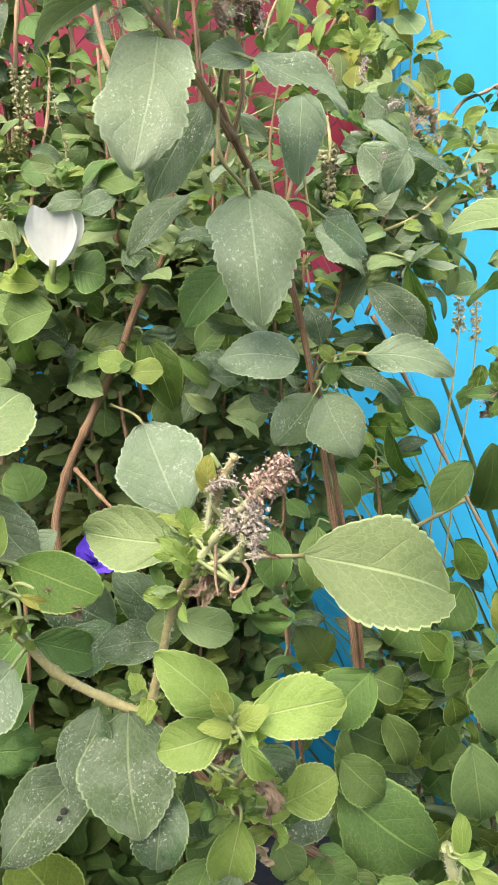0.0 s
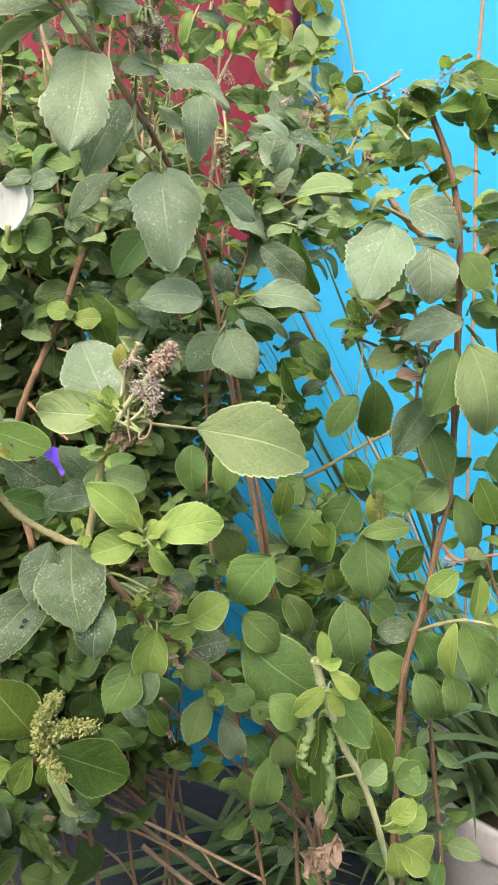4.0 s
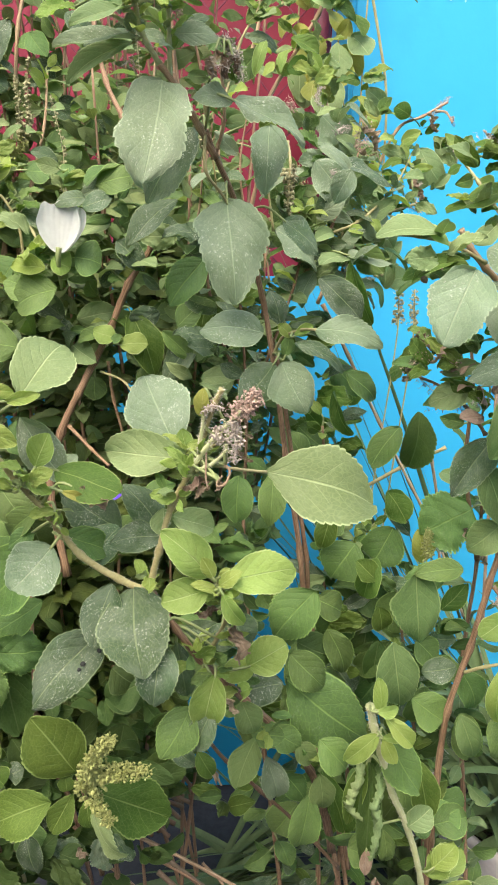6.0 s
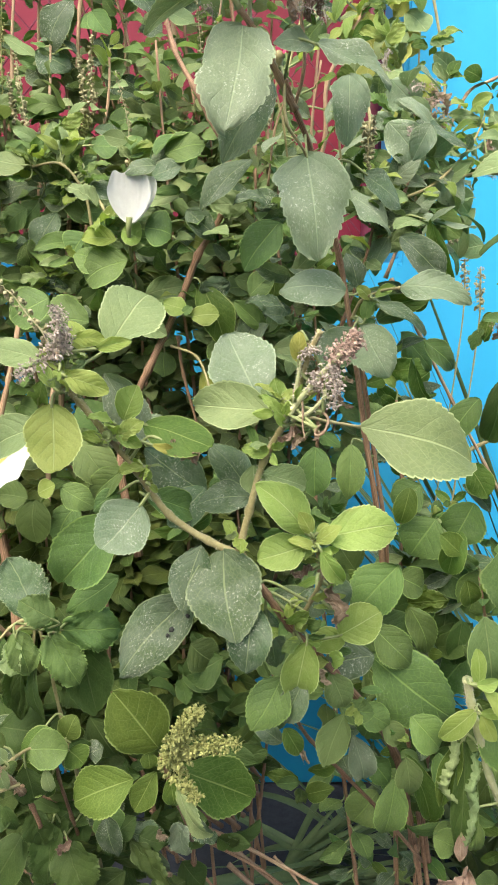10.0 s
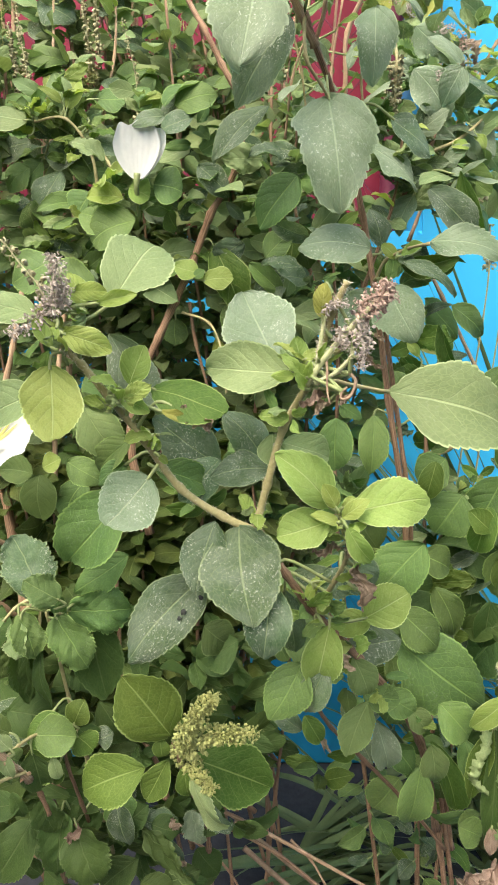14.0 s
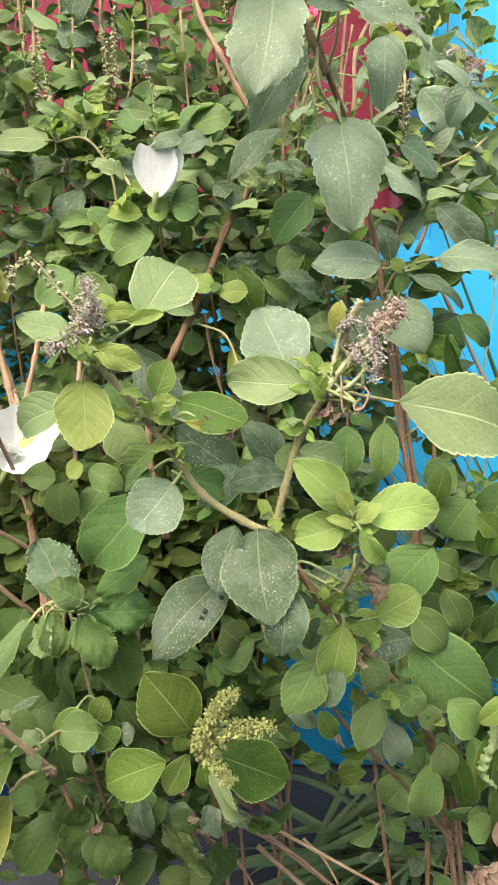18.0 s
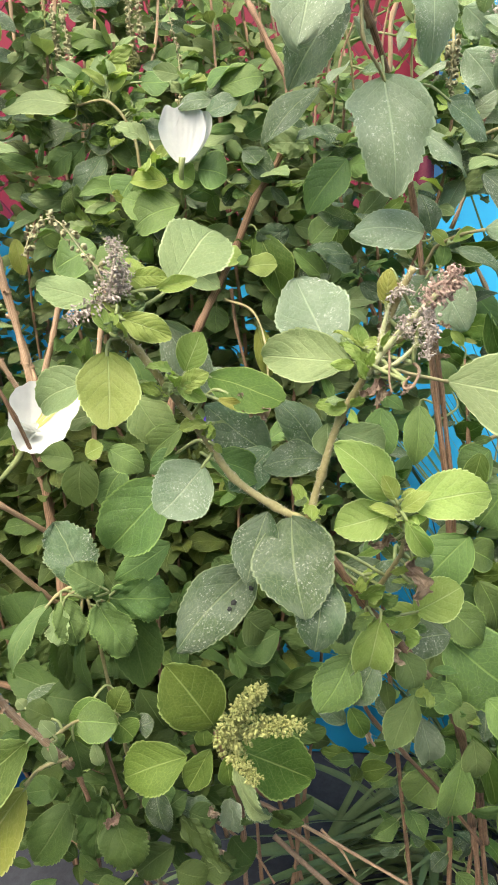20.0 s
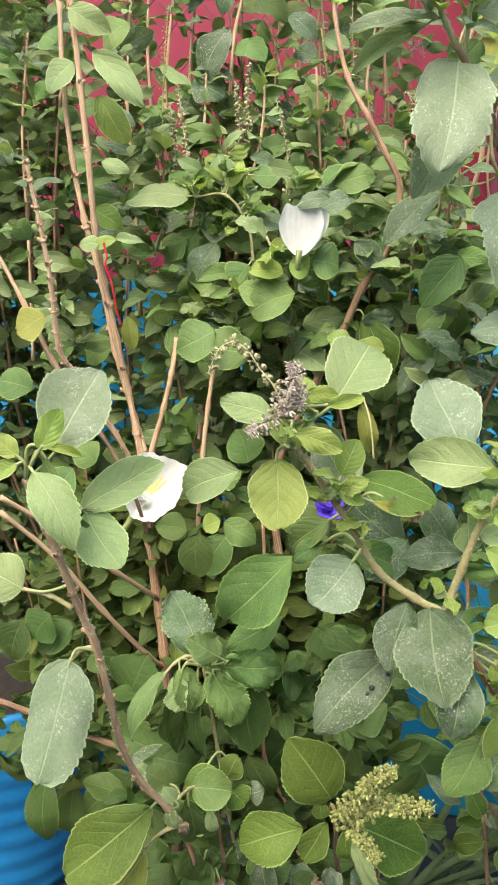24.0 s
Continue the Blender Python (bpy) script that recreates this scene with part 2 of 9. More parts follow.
thin_petal(PETAL, 0.35)
HEART = plain("yellow_petal_heart", (0.55, 0.50, 0.10), (0.65, 0.62, 0.22), 90.0, 0.5, 0.2, 0.0005)
VIOLET = plain("violet_petal", (0.05, 0.02, 0.30), (0.12, 0.06, 0.50), 90.0, 0.5, 0.2, 0.0005)
PINK = plain("pink_petal", (0.45, 0.03, 0.10), (0.60, 0.08, 0.18), 90.0, 0.5, 0.2, 0.0005)
BLADE = plain("strap_leaf", (0.042, 0.078, 0.028), (0.135, 0.195, 0.076), 30.0, 0.5, 0.2, 0.0008, island=True)
POT_BLUE = plain("blue_plastic", (0.008, 0.13, 0.34), (0.014, 0.18, 0.42), 14.0, 0.38, 0.15, 0.001, spec=0.5)
POT_WHITE = plain("white_plastic", (0.40, 0.37, 0.37), (0.52, 0.49, 0.48), 16.0, 0.5, 0.2, 0.001)
SOIL = plain("potting_soil", (0.02, 0.015, 0.01), (0.06, 0.045, 0.03), 50.0, 0.95, 1.0, 0.006)
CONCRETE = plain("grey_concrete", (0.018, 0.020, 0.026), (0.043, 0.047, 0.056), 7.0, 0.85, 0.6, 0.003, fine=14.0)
THREAD = plain("red_thread", (0.42, 0.01, 0.02), (0.55, 0.03, 0.04), 200.0, 0.8, 0.4, 0.0005)
STRAW = plain("dry_stalk", (0.19, 0.13, 0.08), (0.34, 0.25, 0.17), 60.0, 0.8, 0.5, 0.001)


def wall_paint(name, dark, light):
    m, tree, b = material(name, 0.55, 0.22)
    clouds, fine = noise_out(tree, 2.2, 5.0), noise_out(tree, 60.0, 3.0)
    col = mix(tree, ramp(tree, clouds, 0.3, 0.7), dark, light)
    col = mix(tree, math_node(tree, "MULTIPLY", ramp(tree, noise_out(tree, 9.0, 5.0), 0.55, 0.8), 0.25), col, tuple(0.75 * v for v in dark))
    tree.links.new(col, b.inputs["Base Color"])
    bump(tree, b, math_node(tree, "ADD", clouds, math_node(tree, "MULTIPLY", fine, 0.3)), 0.3, 0.003)
    return m


BLUE = wall_paint("sky_blue_wall_paint", (0.022, 0.29, 0.54), (0.034, 0.34, 0.61))
RED = wall_paint("red_sheet_paint", (0.155, 0.010, 0.026), (0.235, 0.020, 0.046))
REDWIRE = plain("red_painted_wire", (0.10, 0.012, 0.028), (0.17, 0.025, 0.05), 40.0, 0.5, 0.3, 0.001)
PLASTER = plain("grey_plaster", (0.30, 0.29, 0.27), (0.42, 0.41, 0.38), 3.0, 0.85, 0.4, 0.004)
CHIP = plain("bare_plaster", (0.16, 0.42, 0.56), (0.36, 0.54, 0.61), 60.0, 0.85, 0.5, 0.001)


# ---- builders ----
rng = random.Random(11)


def thing(name, at, label, category, group=""):
    ob = new(name)
    ob.location = at
    ob.empty_display_size = 0.02
    return tagged(ob, label, category, group)


def under(ob, parent):
    """Hang ob under parent without moving it."""
    ob.parent = parent
    if parent.parent is None:
        ob.matrix_parent_inverse = Matrix.Translation(parent.location).inverted()
    else:
        ob.matrix_parent_inverse = Matrix.Identity(4)
    return ob


def mesh_of(name, verts, faces, mat, smooth=True, uvs=None):
    me = bpy.data.meshes.new(name)
    me.from_pydata(verts, [], faces)
    me.materials.append(mat)
    if smooth:
        me.polygons.foreach_set("use_smooth", [True] * len(me.polygons))
    if uvs is not None:
        layer = me.uv_layers.new(name="blade")
        idx = np.zeros(len(me.loops), dtype=np.int32)
        me.loops.foreach_get("vertex_index", idx)
        layer.data.foreach_set("uv", np.asarray(uvs, dtype=np.float32)[idx].ravel())
    me.update()
    return me


def part(name, me, parent, label=""):
    ob = new(name, me)
    if parent is not None:
        under(ob, parent)
    return tagged(ob, label) if label else ob


def smooth_path(pts, per=6):
    """Catmull-Rom through the points."""
    p = [Vector(q) for q in pts]
    if len(p) == 2:
        return [p[0].lerp(p[1], i / per) for i in range(per + 1)]
    p = [2 * p[0] - p[1]] + p + [2 * p[-1] - p[-2]]
    out = []
    for i in range(1, len(p) - 2):
        a, b, c, d = p[i - 1:i + 3]
        for k in range(per):
            t = k / per
            out.append(0.5 * ((2 * b) + (c - a) * t + (2 * a - 5 * b + 4 * c - d) * t * t + (3 * b - a - 3 * c + d) * t ** 3))
    out.append(p[-2])
    return out


def tube(path, r0, r1, sides=7, knobs=0.0, every=5, rnd=None):
    """Verts and faces of a tapered, slightly uneven tube with swollen nodes."""
    verts, faces, n = [], [], len(path)
    ref = Vector((0.3, -0.8, 0.5))
    for i, p in enumerate(path):
        d = (path[min(i + 1, n - 1)] - path[max(i - 1, 0)])
        d = d.normalized() if d.length > 1e-9 else Vector((0, 0, 1))
        u = d.cross(ref).normalized()
        v = d.cross(u)
        r = r0 + (r1 - r0) * i / max(n - 1, 1)
        if knobs and i % every == 0:
            r *= 1 + knobs
        for k in range(sides):
            a = 2 * math.pi * k / sides
            j = 1 + (rnd.uniform(-0.12, 0.12) if rnd else 0)
            verts.append(p + (u * math.cos(a) + v * math.sin(a)) * r * j)
    for i in range(n - 1):
        for k in range(sides):
            a, b = i * sides + k, i * sides + (k + 1) % sides
            faces.append((a, b, b + sides, a + sides))
    faces.append(tuple(range(sides))[::-1])
    faces.append(tuple(range((n - 1) * sides, n * sides)))
    return verts, faces


def outline(shape, u, q=0.88, e=0.6):
    """Half the relative width of a blade at u along it: q moves the widest place, e blunts the ends."""
    if u <= 0 or u >= 1:
        return 0.0
    if shape in "nw":
        return math.sin(math.pi * u ** 0.85) ** 0.8
    if shape == "t":
        return math.sin(math.pi / 2 * min(1.0, u / 0.5)) ** 0.8 * max(0.0, 1 - max(0, (u - 0.5) / 0.5) ** 2.4) ** 0.6
    if shape == "d":
        return math.sin(math.pi * max(u, 0.012) ** 0.72) ** 0.52
    if shape == "b":
        return (0.93 + 0.07 * u) * max(0.0, 1 - abs(2 * (u - 0.5)) ** 3.4) ** 0.5
    if shape == "p":
        return max(0.0, 1 - abs(2 * (u - 0.47)) ** 2.4) ** 0.5
    if shape == "c":
        return 0.8 * math.sin(math.pi * u) ** 0.6
    if shape == "r":
        return math.sin(math.pi * u ** (q + 0.16)) ** (e - 0.08)
    return math.sin(math.pi * u ** q) ** e


def blade(shape, seed, stations=43, cols=9):
    """A unit leaf: base at the origin, tip at y = 1, half a unit to each side, facing z."""
    r = random.Random(seed)
    fold, arch = r.choice((0.05, 0.10, 0.16, 0.24, 0.34)), r.uniform(0.02, 0.10)
    twist, droop = r.uniform(-0.35, 0.35), r.uniform(0.0, 0.10)
    ph, amp, skew = r.uniform(0, 6), r.uniform(0.010, 0.038), r.uniform(-0.06, 0.06)
    sag = r.uniform(-0.02, 0.10)
    p1, p2, rag = r.uniform(0, 6), r.uniform(0, 6), r.uniform(0.015, 0.05)
    curl, roll = r.choice((0.0, 0.0, 0.08, -0.10, 0.16)), r.choice((0.0, 0.0, 0.0, 0.5, -0.5))
    q, e = r.uniform(0.80, 0.98), r.uniform(0.52, 0.74)
    bite, puck = r.uniform(0.022, 0.046), r.uniform(0.004, 0.010)
    if shape == "r":
        bite *= 0.7
    if shape == "p":
        fold, rag, bite, puck, amp = 0.16, 0.10, 0.08, 0.042, 0.06
    if shape == "t":
        rag, bite, fold, skew = 0.06, 0.03, 0.22, 0.02
    if shape == "w":
        fold, amp, puck, bite = 0.5, 0.10, 0.03, 0.12
    if shape == "d":
        rag, bite, amp = 0.095, 0.042, 0.065
    uneven = [r.uniform(0.35, 1.3) for _ in range(2 * stations)]
    verts, uvs, faces = [], [], []
    for i in range(stations):
        u = i / (stations - 1)
        w = max(outline(shape, u, q, e), 0.03)
        tooth = bite * (-1.0, 0.3, 0.85)[i % 3] if stations > 20 else 0.05 * (1 if i % 2 else -1)
        tooth *= min(1.0, 2.2 * u, 6 * (1 - u) + 0.3)
        for k in range(cols):
            s = 2 * k / (cols - 1) - 1
            s = math.copysign(abs(s) ** 0.85, s)
            edge = abs(s) > 0.999
            ragged = 1 + rag * abs(s) * math.sin(7 * u + (p1 if s < 0 else p2)) + 0.5 * rag * abs(s) * math.sin(17 * u + (p2 if s < 0 else p1))
            x = 0.5 * w * s * ragged * (1 + (tooth * uneven[i // 3 + (stations if s > 0 else 0)] if edge else 0))
            y = u + (0.010 if i % 3 == 2 else -0.003) * edge
            y += 0.03 * w * abs(s) * (0.5 - u) + 0.015 * s * math.sin(5 * u + p1) * (u > 0.5)
            z = fold * abs(x) + arch * 4 * u * (1 - u) - droop * u ** 3
            z += amp * math.sin(9 * u + ph + 2.2 * s) * abs(s) ** 2 - sag * (2 * x) ** 2
            z += (0.35 if shape == "p" else 1.0) * puck * math.sin(30 * (u - 0.35 * abs(s)) + ph) * abs(s) * (1.1 - abs(s)) * 2.2
            z += (1.3 if shape == "p" else 0.5) * puck * math.sin(11 * s + 7 * u + p1) * math.sin(19 * u + 3 * s + p2)
            z += twist * x * (u - 0.4) - curl * max(0.0, u - 0.55) ** 2 * 4 + roll * max(0.0, abs(x) - 0.3) ** 2 * (4 if s > 0 else 2.5)
            z += 0.03 * math.sin(4.3 * u + p1) * math.sin(2.6 * s + p2)
            if shape == "c":
                a = 3.0 * x + 0.6 * math.sin(9 * u + ph)
                x, z = 0.32 * math.sin(a), 0.26 * (1 - math.cos(a)) + 0.10 * math.sin(8 * u + p1) + 0.05 * math.sin(23 * u + 5 * s)
                y = y - 0.10 * math.sin(6 * u + 3 * s + p2) * u
                x *= 1 + 0.28 * math.sin(27 * u + 3 * s + p1) + 0.12 * math.sin(61 * u + p2)
                z += 0.06 * math.sin(34 * u + 6 * s + p2) + 0.05 * math.sin(9 * s + 14 * u)
            verts.append((x + skew * math.sin(math.pi * u), min(max(y, 0), 1.02), z))
            uvs.append((0.5 + 0.5 * s, u))
    for i in range(stations - 1):
        for k in range(cols - 1):
            a = i * cols + k
            faces.append((a, a + 1, a + cols + 1, a + cols))
    return verts, faces, uvs


BLADES = {}
SHAPES = {"V": "o", "G": "o", "D": "o", "P": "o", "M": "o", "B": "r", "O": "r", "K": "o", "Y": "r", "W": "c"}


def leaf_mesh(kind, shape, variant):
    key = (kind, shape, variant)
    if key not in BLADES:
        v, f, uv = blade(shape, hash_of(shape) * 31 + variant)
        BLADES[key] = mesh_of("leaf", v, f, KINDS[kind], True, uv)
    return BLADES[key]


def hash_of(text):
    return sum(ord(c) * (i + 3) for i, c in enumerate(text))


FACE = Vector((0.0, -0.86, 0.50))


def leaf_frame(base, tip, width, roll, length=None):
    base, tip = Vector(base), Vector(tip)
    y = tip - base
    size = length or y.length
    y.normalize()
    z = FACE - FACE.dot(y) * y
    if z.length < 0.2:
        z = Vector((0, 0, 1)) - y.z * y
    z.normalize()
    z = Matrix.Rotation(radians(roll), 3, y) @ z
    x = y.cross(z)
    m = Matrix((x, y, z)).transposed().to_4x4()
    return Matrix.Translation(base) @ m @ Matrix.Diagonal((width, size, size * 0.9, 1))


def leaf(parent, kind, base, tip, width, roll=0, shape="", reach=0.030):
    """One leaf blade on a branch, with its stalk to the branch's nearest point."""
    ob = new("leaf", leaf_mesh(kind, shape or SHAPES[kind], rng.randrange(12)))
    under(ob, parent)
    ob.matrix_basis = leaf_frame(base, tip, width, roll)
    path = PATHS.get(parent.name)
    if path and reach:
        b = Vector(base)
        way = (b - Vector(tip)).normalized()
        best = min(path, key=lambda p: (p - b).length + (0.02 if (p - b).dot(way) < -0.002 else 0))
        gap = (best - b).length
        if 0.003 < gap < reach:
            c = b + way * gap * 0.5
            c.z += 0.1 * gap
            v, f = tube(smooth_path([best, c.lerp((best + b) / 2, 0.4), b, b.lerp(Vector(tip), 0.06)], 4), 0.0008, 0.0006, 6)
            part("leaf_stalk", mesh_of("leaf_stalk", v, f, PETIOLE), parent)
    return ob


PATHS = {}
BARK = {"w": WOOD, "t": TAN, "g": GREENSTEM, "s": STRAW, "c": CREAM}


def stem_nodes(b, r, gap, seed):
    """Ragged collars where leaves and side shoots have fallen from a stem."""
    rnd = random.Random(seed)
    path, verts, faces = PATHS[b.name], [], []
    left = gap * rnd.random()
    for i in range(1, len(path)):
        left -= (path[i] - path[i - 1]).length
        if left > 0:
            continue
        left = gap * rnd.uniform(0.7, 1.3)
        axis = (path[i] - path[i - 1]).normalized()
        u = axis.orthogonal().normalized()
        w = axis.cross(u)
        k = len(verts)
        for h, q in ((-0.7, 0.8), (-0.25, 1.25), (0.25, 1.35), (0.8, 0.8)):
            for j in range(9):
                a = 6.2832 * j / 9
                verts.append(path[i] + axis * h * r + (u * math.cos(a) + w * math.sin(a)) * r * q * rnd.uniform(0.85, 1.2))
        for ring in range(3):
            for j in range(9):
                a, c = k + ring * 9 + j, k + ring * 9 + (j + 1) % 9
                faces.append((a, c, c + 9, a + 9))
        for side in (1, -1):
            out = (u * side * rnd.uniform(0.6, 1) + w * rnd.uniform(-1, 1) + axis * 0.6).normalized()
            calyx(verts, faces, path[i] + out * r * 0.9, out, r * 1.5, rnd)
    tagged(part("stem_nodes", mesh_of("stem_nodes", verts, faces, TAN), b, "pale knotted nodes"), kind="stuff")


def dark_spot(parent, at, r):
    """A small ragged black disc on a blade, painted dark for a hole."""
    rnd = random.Random(int(at[0] * 1e5) & 1023)
    n, c = FACE.normalized(), Vector(at)
    u = n.orthogonal().normalized()
    w = n.cross(u)
    rim = [c + (u * math.cos(k * 0.628) + w * math.sin(k * 0.628)) * r * rnd.uniform(0.65, 1.25) for k in range(10)]
    verts = rim + [p - n * 0.0006 for p in rim]
    faces = [tuple(range(10))] + [(k, k + 10, (k + 1) % 10 + 10, (k + 1) % 10) for k in range(10)]
    part("dark_spot", mesh_of("dark_spot", verts, faces, HOLE_BLACK), parent, "black disc standing for a hole in a leaf")


def rolled_edge(parent, pts, width, seed):
    """The pale, crinkled, inrolled margin of a leaf."""
    r = random.Random(seed)
    path = smooth_path([Vector(p) for p in pts], 8)
    verts, faces, cols = [], [], 5
    for i, p in enumerate(path):
        u = i / (len(path) - 1)
        w = width * (0.25 + 0.75 * math.sin(math.pi * min(1, u * 0.9 + 0.08)) ** 0.6) * r.uniform(0.8, 1.2)
        sway = 0.25 * width * math.sin(2.1 * i + r.uniform(-0.4, 0.4))
        for k in range(cols):
            t = 2 * k / (cols - 1) - 1
            verts.append(p + Vector((0.5 * w * t + sway * 0.5, -0.5 * w * (1 - t * t) + sway * t * 0.6, 0.12 * w * math.sin(3 * i + 2 * t))))
    for i in range(len(path) - 1):
        for k in range(cols - 1):
            a = i * cols + k
            faces.append((a, a + 1, a + cols + 1, a + cols))
    uvs = [(0.15 + 0.2 * (i % cols) / cols, i // cols / len(path)) for i in range(len(verts))]
    return part("rolled_margin", mesh_of("rolled_margin", verts, faces, PALE, True, uvs), parent, "pale crinkled leaf margin")


def branch(plant, bark, r0, r1, pts, label="", hairs=0):
    path = smooth_path(pts, 7)
    rnd = random.Random(len(PATHS) + 5)
    v, f = tube(path, r0, r1, 8, 0.34, 7, rnd)
    uvs, run = [], rnd.uniform(0, 9)
    for i in range(len(path)):
        run += (path[i] - path[i - 1]).length if i else 0
        uvs += [(min(k, 8 - k) / 4, run) for k in range(8)]
    hv, hf = [], []
    if hairs:
        for _ in range(hairs * 9):
            i = rnd.randrange(len(path) - 1)
            p = path[i].lerp(path[i + 1], rnd.random())
            r = r0 + (r1 - r0) * i / len(path)
            d = Vector((rnd.gauss(0, 1), rnd.gauss(0, 1), rnd.gauss(0, 1))).normalized()
            root = p + d * r * 0.9
            q = p + d * (r + rnd.uniform(0.0006, 0.0017)) + Vector((rnd.gauss(0, 0.0003), 0, rnd.gauss(0, 0.0003)))
            s = d.orthogonal().normalized() * 0.00009
            k = len(hv)
            hv += [root + s, root - s, q]
            hf.append((k, k + 1, k + 2))
    ob = part("branch", mesh_of("branch", v, f, BARK[bark], True, uvs), plant, label)
    PATHS[ob.name] = path
    if hairs:
        tagged(part("stem_hairs", mesh_of("stem_hairs", hv, hf, HAIR), ob), kind="stuff")
    return ob


def calyx(verts, faces, at, d, size, rnd):
    """A small open, lipped cup."""
    d = d.normalized()
    u = d.orthogonal().normalized()
    v = d.cross(u)
    k, n = len(verts), 6
    for ring, (h, r) in enumerate(((0, 0.18), (0.28, 0.50), (0.62, 0.50), (0.80, 0.34))):
        for i in range(n):
            a = 2 * math.pi * i / n
            j = rnd.uniform(0.5, 1.7) if ring == 3 else rnd.uniform(0.8, 1.2)
            verts.append(at + d * h * size * (j if ring == 3 else 1) + (u * math.cos(a) + v * math.sin(a)) * r * size * j)
    for ring in range(3):
        for i in range(n):
            a, b = k + ring * n + i, k + ring * n + (i + 1) % n
            faces.append((a, b, b + n, a + n))


def scrap(verts, faces, at, d, size, rnd):
    """A crumpled, curled shred of dry petal."""
    d = d.normalized()
    u = d.orthogonal().normalized()
    n = d.cross(u)
    k, curl = len(verts), rnd.choice((-1, 1)) * rnd.uniform(1.5, 5.0)
    for i in range(6):
        t = i / 5
        a = curl * t
        c = at + (d * math.sin(a) + n * (1 - math.cos(a))) * (1.7 * size / (abs(curl) + 0.3)) + u * size * 0.25 * t * math.sin(curl)
        w = size * (0.08, 0.13, 0.16, 0.17, 0.14, 0.05)[i]
        for e in (-1, 0, 1):
            verts.append(c + u * w * e * rnd.uniform(0.6, 1.3) + n * size * rnd.uniform(-0.10, 0.10) + d * size * rnd.uniform(-0.08, 0.08))
    for i in range(5):
        for e in range(2):
            q = k + i * 3 + e
            faces.append((q, q + 1, q + 4, q + 3))


def flower_head(parent, pts, mat, size, spread, count, seed, name="dried_flower_head", label="", cups=0.06):
    """A raceme: cups crowded in whorls along a stalk."""
    rnd = random.Random(seed)
    path = smooth_path(pts, 8)
    v, f = tube(path, size * 0.16, size * 0.08, 5)
    if mat is SEED:
        count, size, spread = int(count * 2.2), size * 0.85, spread * 0.62
    elif mat is BUDS:
        count, size, spread = int(count * 3.6), size * 0.58, spread * 0.85
    else:
        count, size, spread, cups = int(count * 3.6), size * 0.36, spread * 0.78, 0.22
    for i in range(count):
        t = (i + rnd.random()) / count
        g = t * (len(path) - 1.001)
        p = path[int(g)].lerp(path[int(g) + 1], g % 1)
        axis = (path[min(int(g) + 1, len(path) - 1)] - path[int(g)]).normalized()
        d = Vector((rnd.gauss(0, 1), rnd.gauss(0, 1), rnd.gauss(0, 1)))
        d = (d - d.dot(axis) * axis).normalized() + axis * rnd.uniform(-0.5, 0.6)
        s = size * rnd.uniform(0.6, 1.2) * (1.1 - 0.5 * t)
        q = p + d * spread * rnd.uniform(0.2, 1.0) * (1.1 - 0.5 * t)
        tilt = Vector((rnd.gauss(0, 0.5), rnd.gauss(0, 0.5), rnd.gauss(-0.2, 0.5)))
        k = len(v)
        w = d.orthogonal().normalized() * size * 0.05
        v += [p + w, p - w, q - w, q + w]
        f.append((k, k + 1, k + 2, k + 3))
        if rnd.random() < cups:
            calyx(v, f, q, d + tilt, s, rnd)
        else:
            scrap(v, f, q, d + tilt, s * 1.5, rnd)
    return tagged(part(name, mesh_of(name, v, f, mat), parent, label), kind="stuff")


def shoot(plant, bark, r0, r1, pts, gap, size, kinds, seed, first=0.15, spread=1.0, ratio=0.62):
    """A branch that carries leaves in crossed pairs, smaller towards its tip."""
    rnd = random.Random(seed)
    b = branch(plant, bark, r0, r1, pts)
    path = PATHS[b.name]
    run = [0.0]
    for i in range(1, len(path)):
        run.append(run[-1] + (path[i] - path[i - 1]).length)
    s, turn = first * run[-1], rnd.uniform(0, 3)
    while s < run[-1]:
        i = max(k for k in range(len(run)) if run[k] <= s)
        i = min(i, len(path) - 2)
        p = path[i].lerp(path[i + 1], (s - run[i]) / max(run[i + 1] - run[i], 1e-6))
        axis = (path[i + 1] - path[i]).normalized()
        u = axis.orthogonal().normalized()
        u = Matrix.Rotation(turn, 3, axis) @ u
        for side in (1, -1):
            if rnd.random() < 0.12:
                continue
            out = (u * side + axis * rnd.uniform(0.1, 0.7) + Vector((0, -0.15, -rnd.uniform(0.0, 0.7)))).normalized()
            n = size * rnd.uniform(0.6, 1.15) * (1.0 - 0.5 * (s / run[-1]) ** 2)
            base = p + out * n * rnd.uniform(0.15, 0.35) * spread
            kind = rnd.choice(kinds)
            leaf(b, kind, base, base + out * n, n * ratio * rnd.uniform(0.85, 1.15), rnd.uniform(-55, 55), rnd.choice("or"), 0.04)
        s += gap * rnd.uniform(0.7, 1.3)
        turn += math.pi / 2 + rnd.uniform(-0.3, 0.3)
    tuft(b, path[-1], size * 0.5, 5, kinds + "B", seed + 900)
    return b


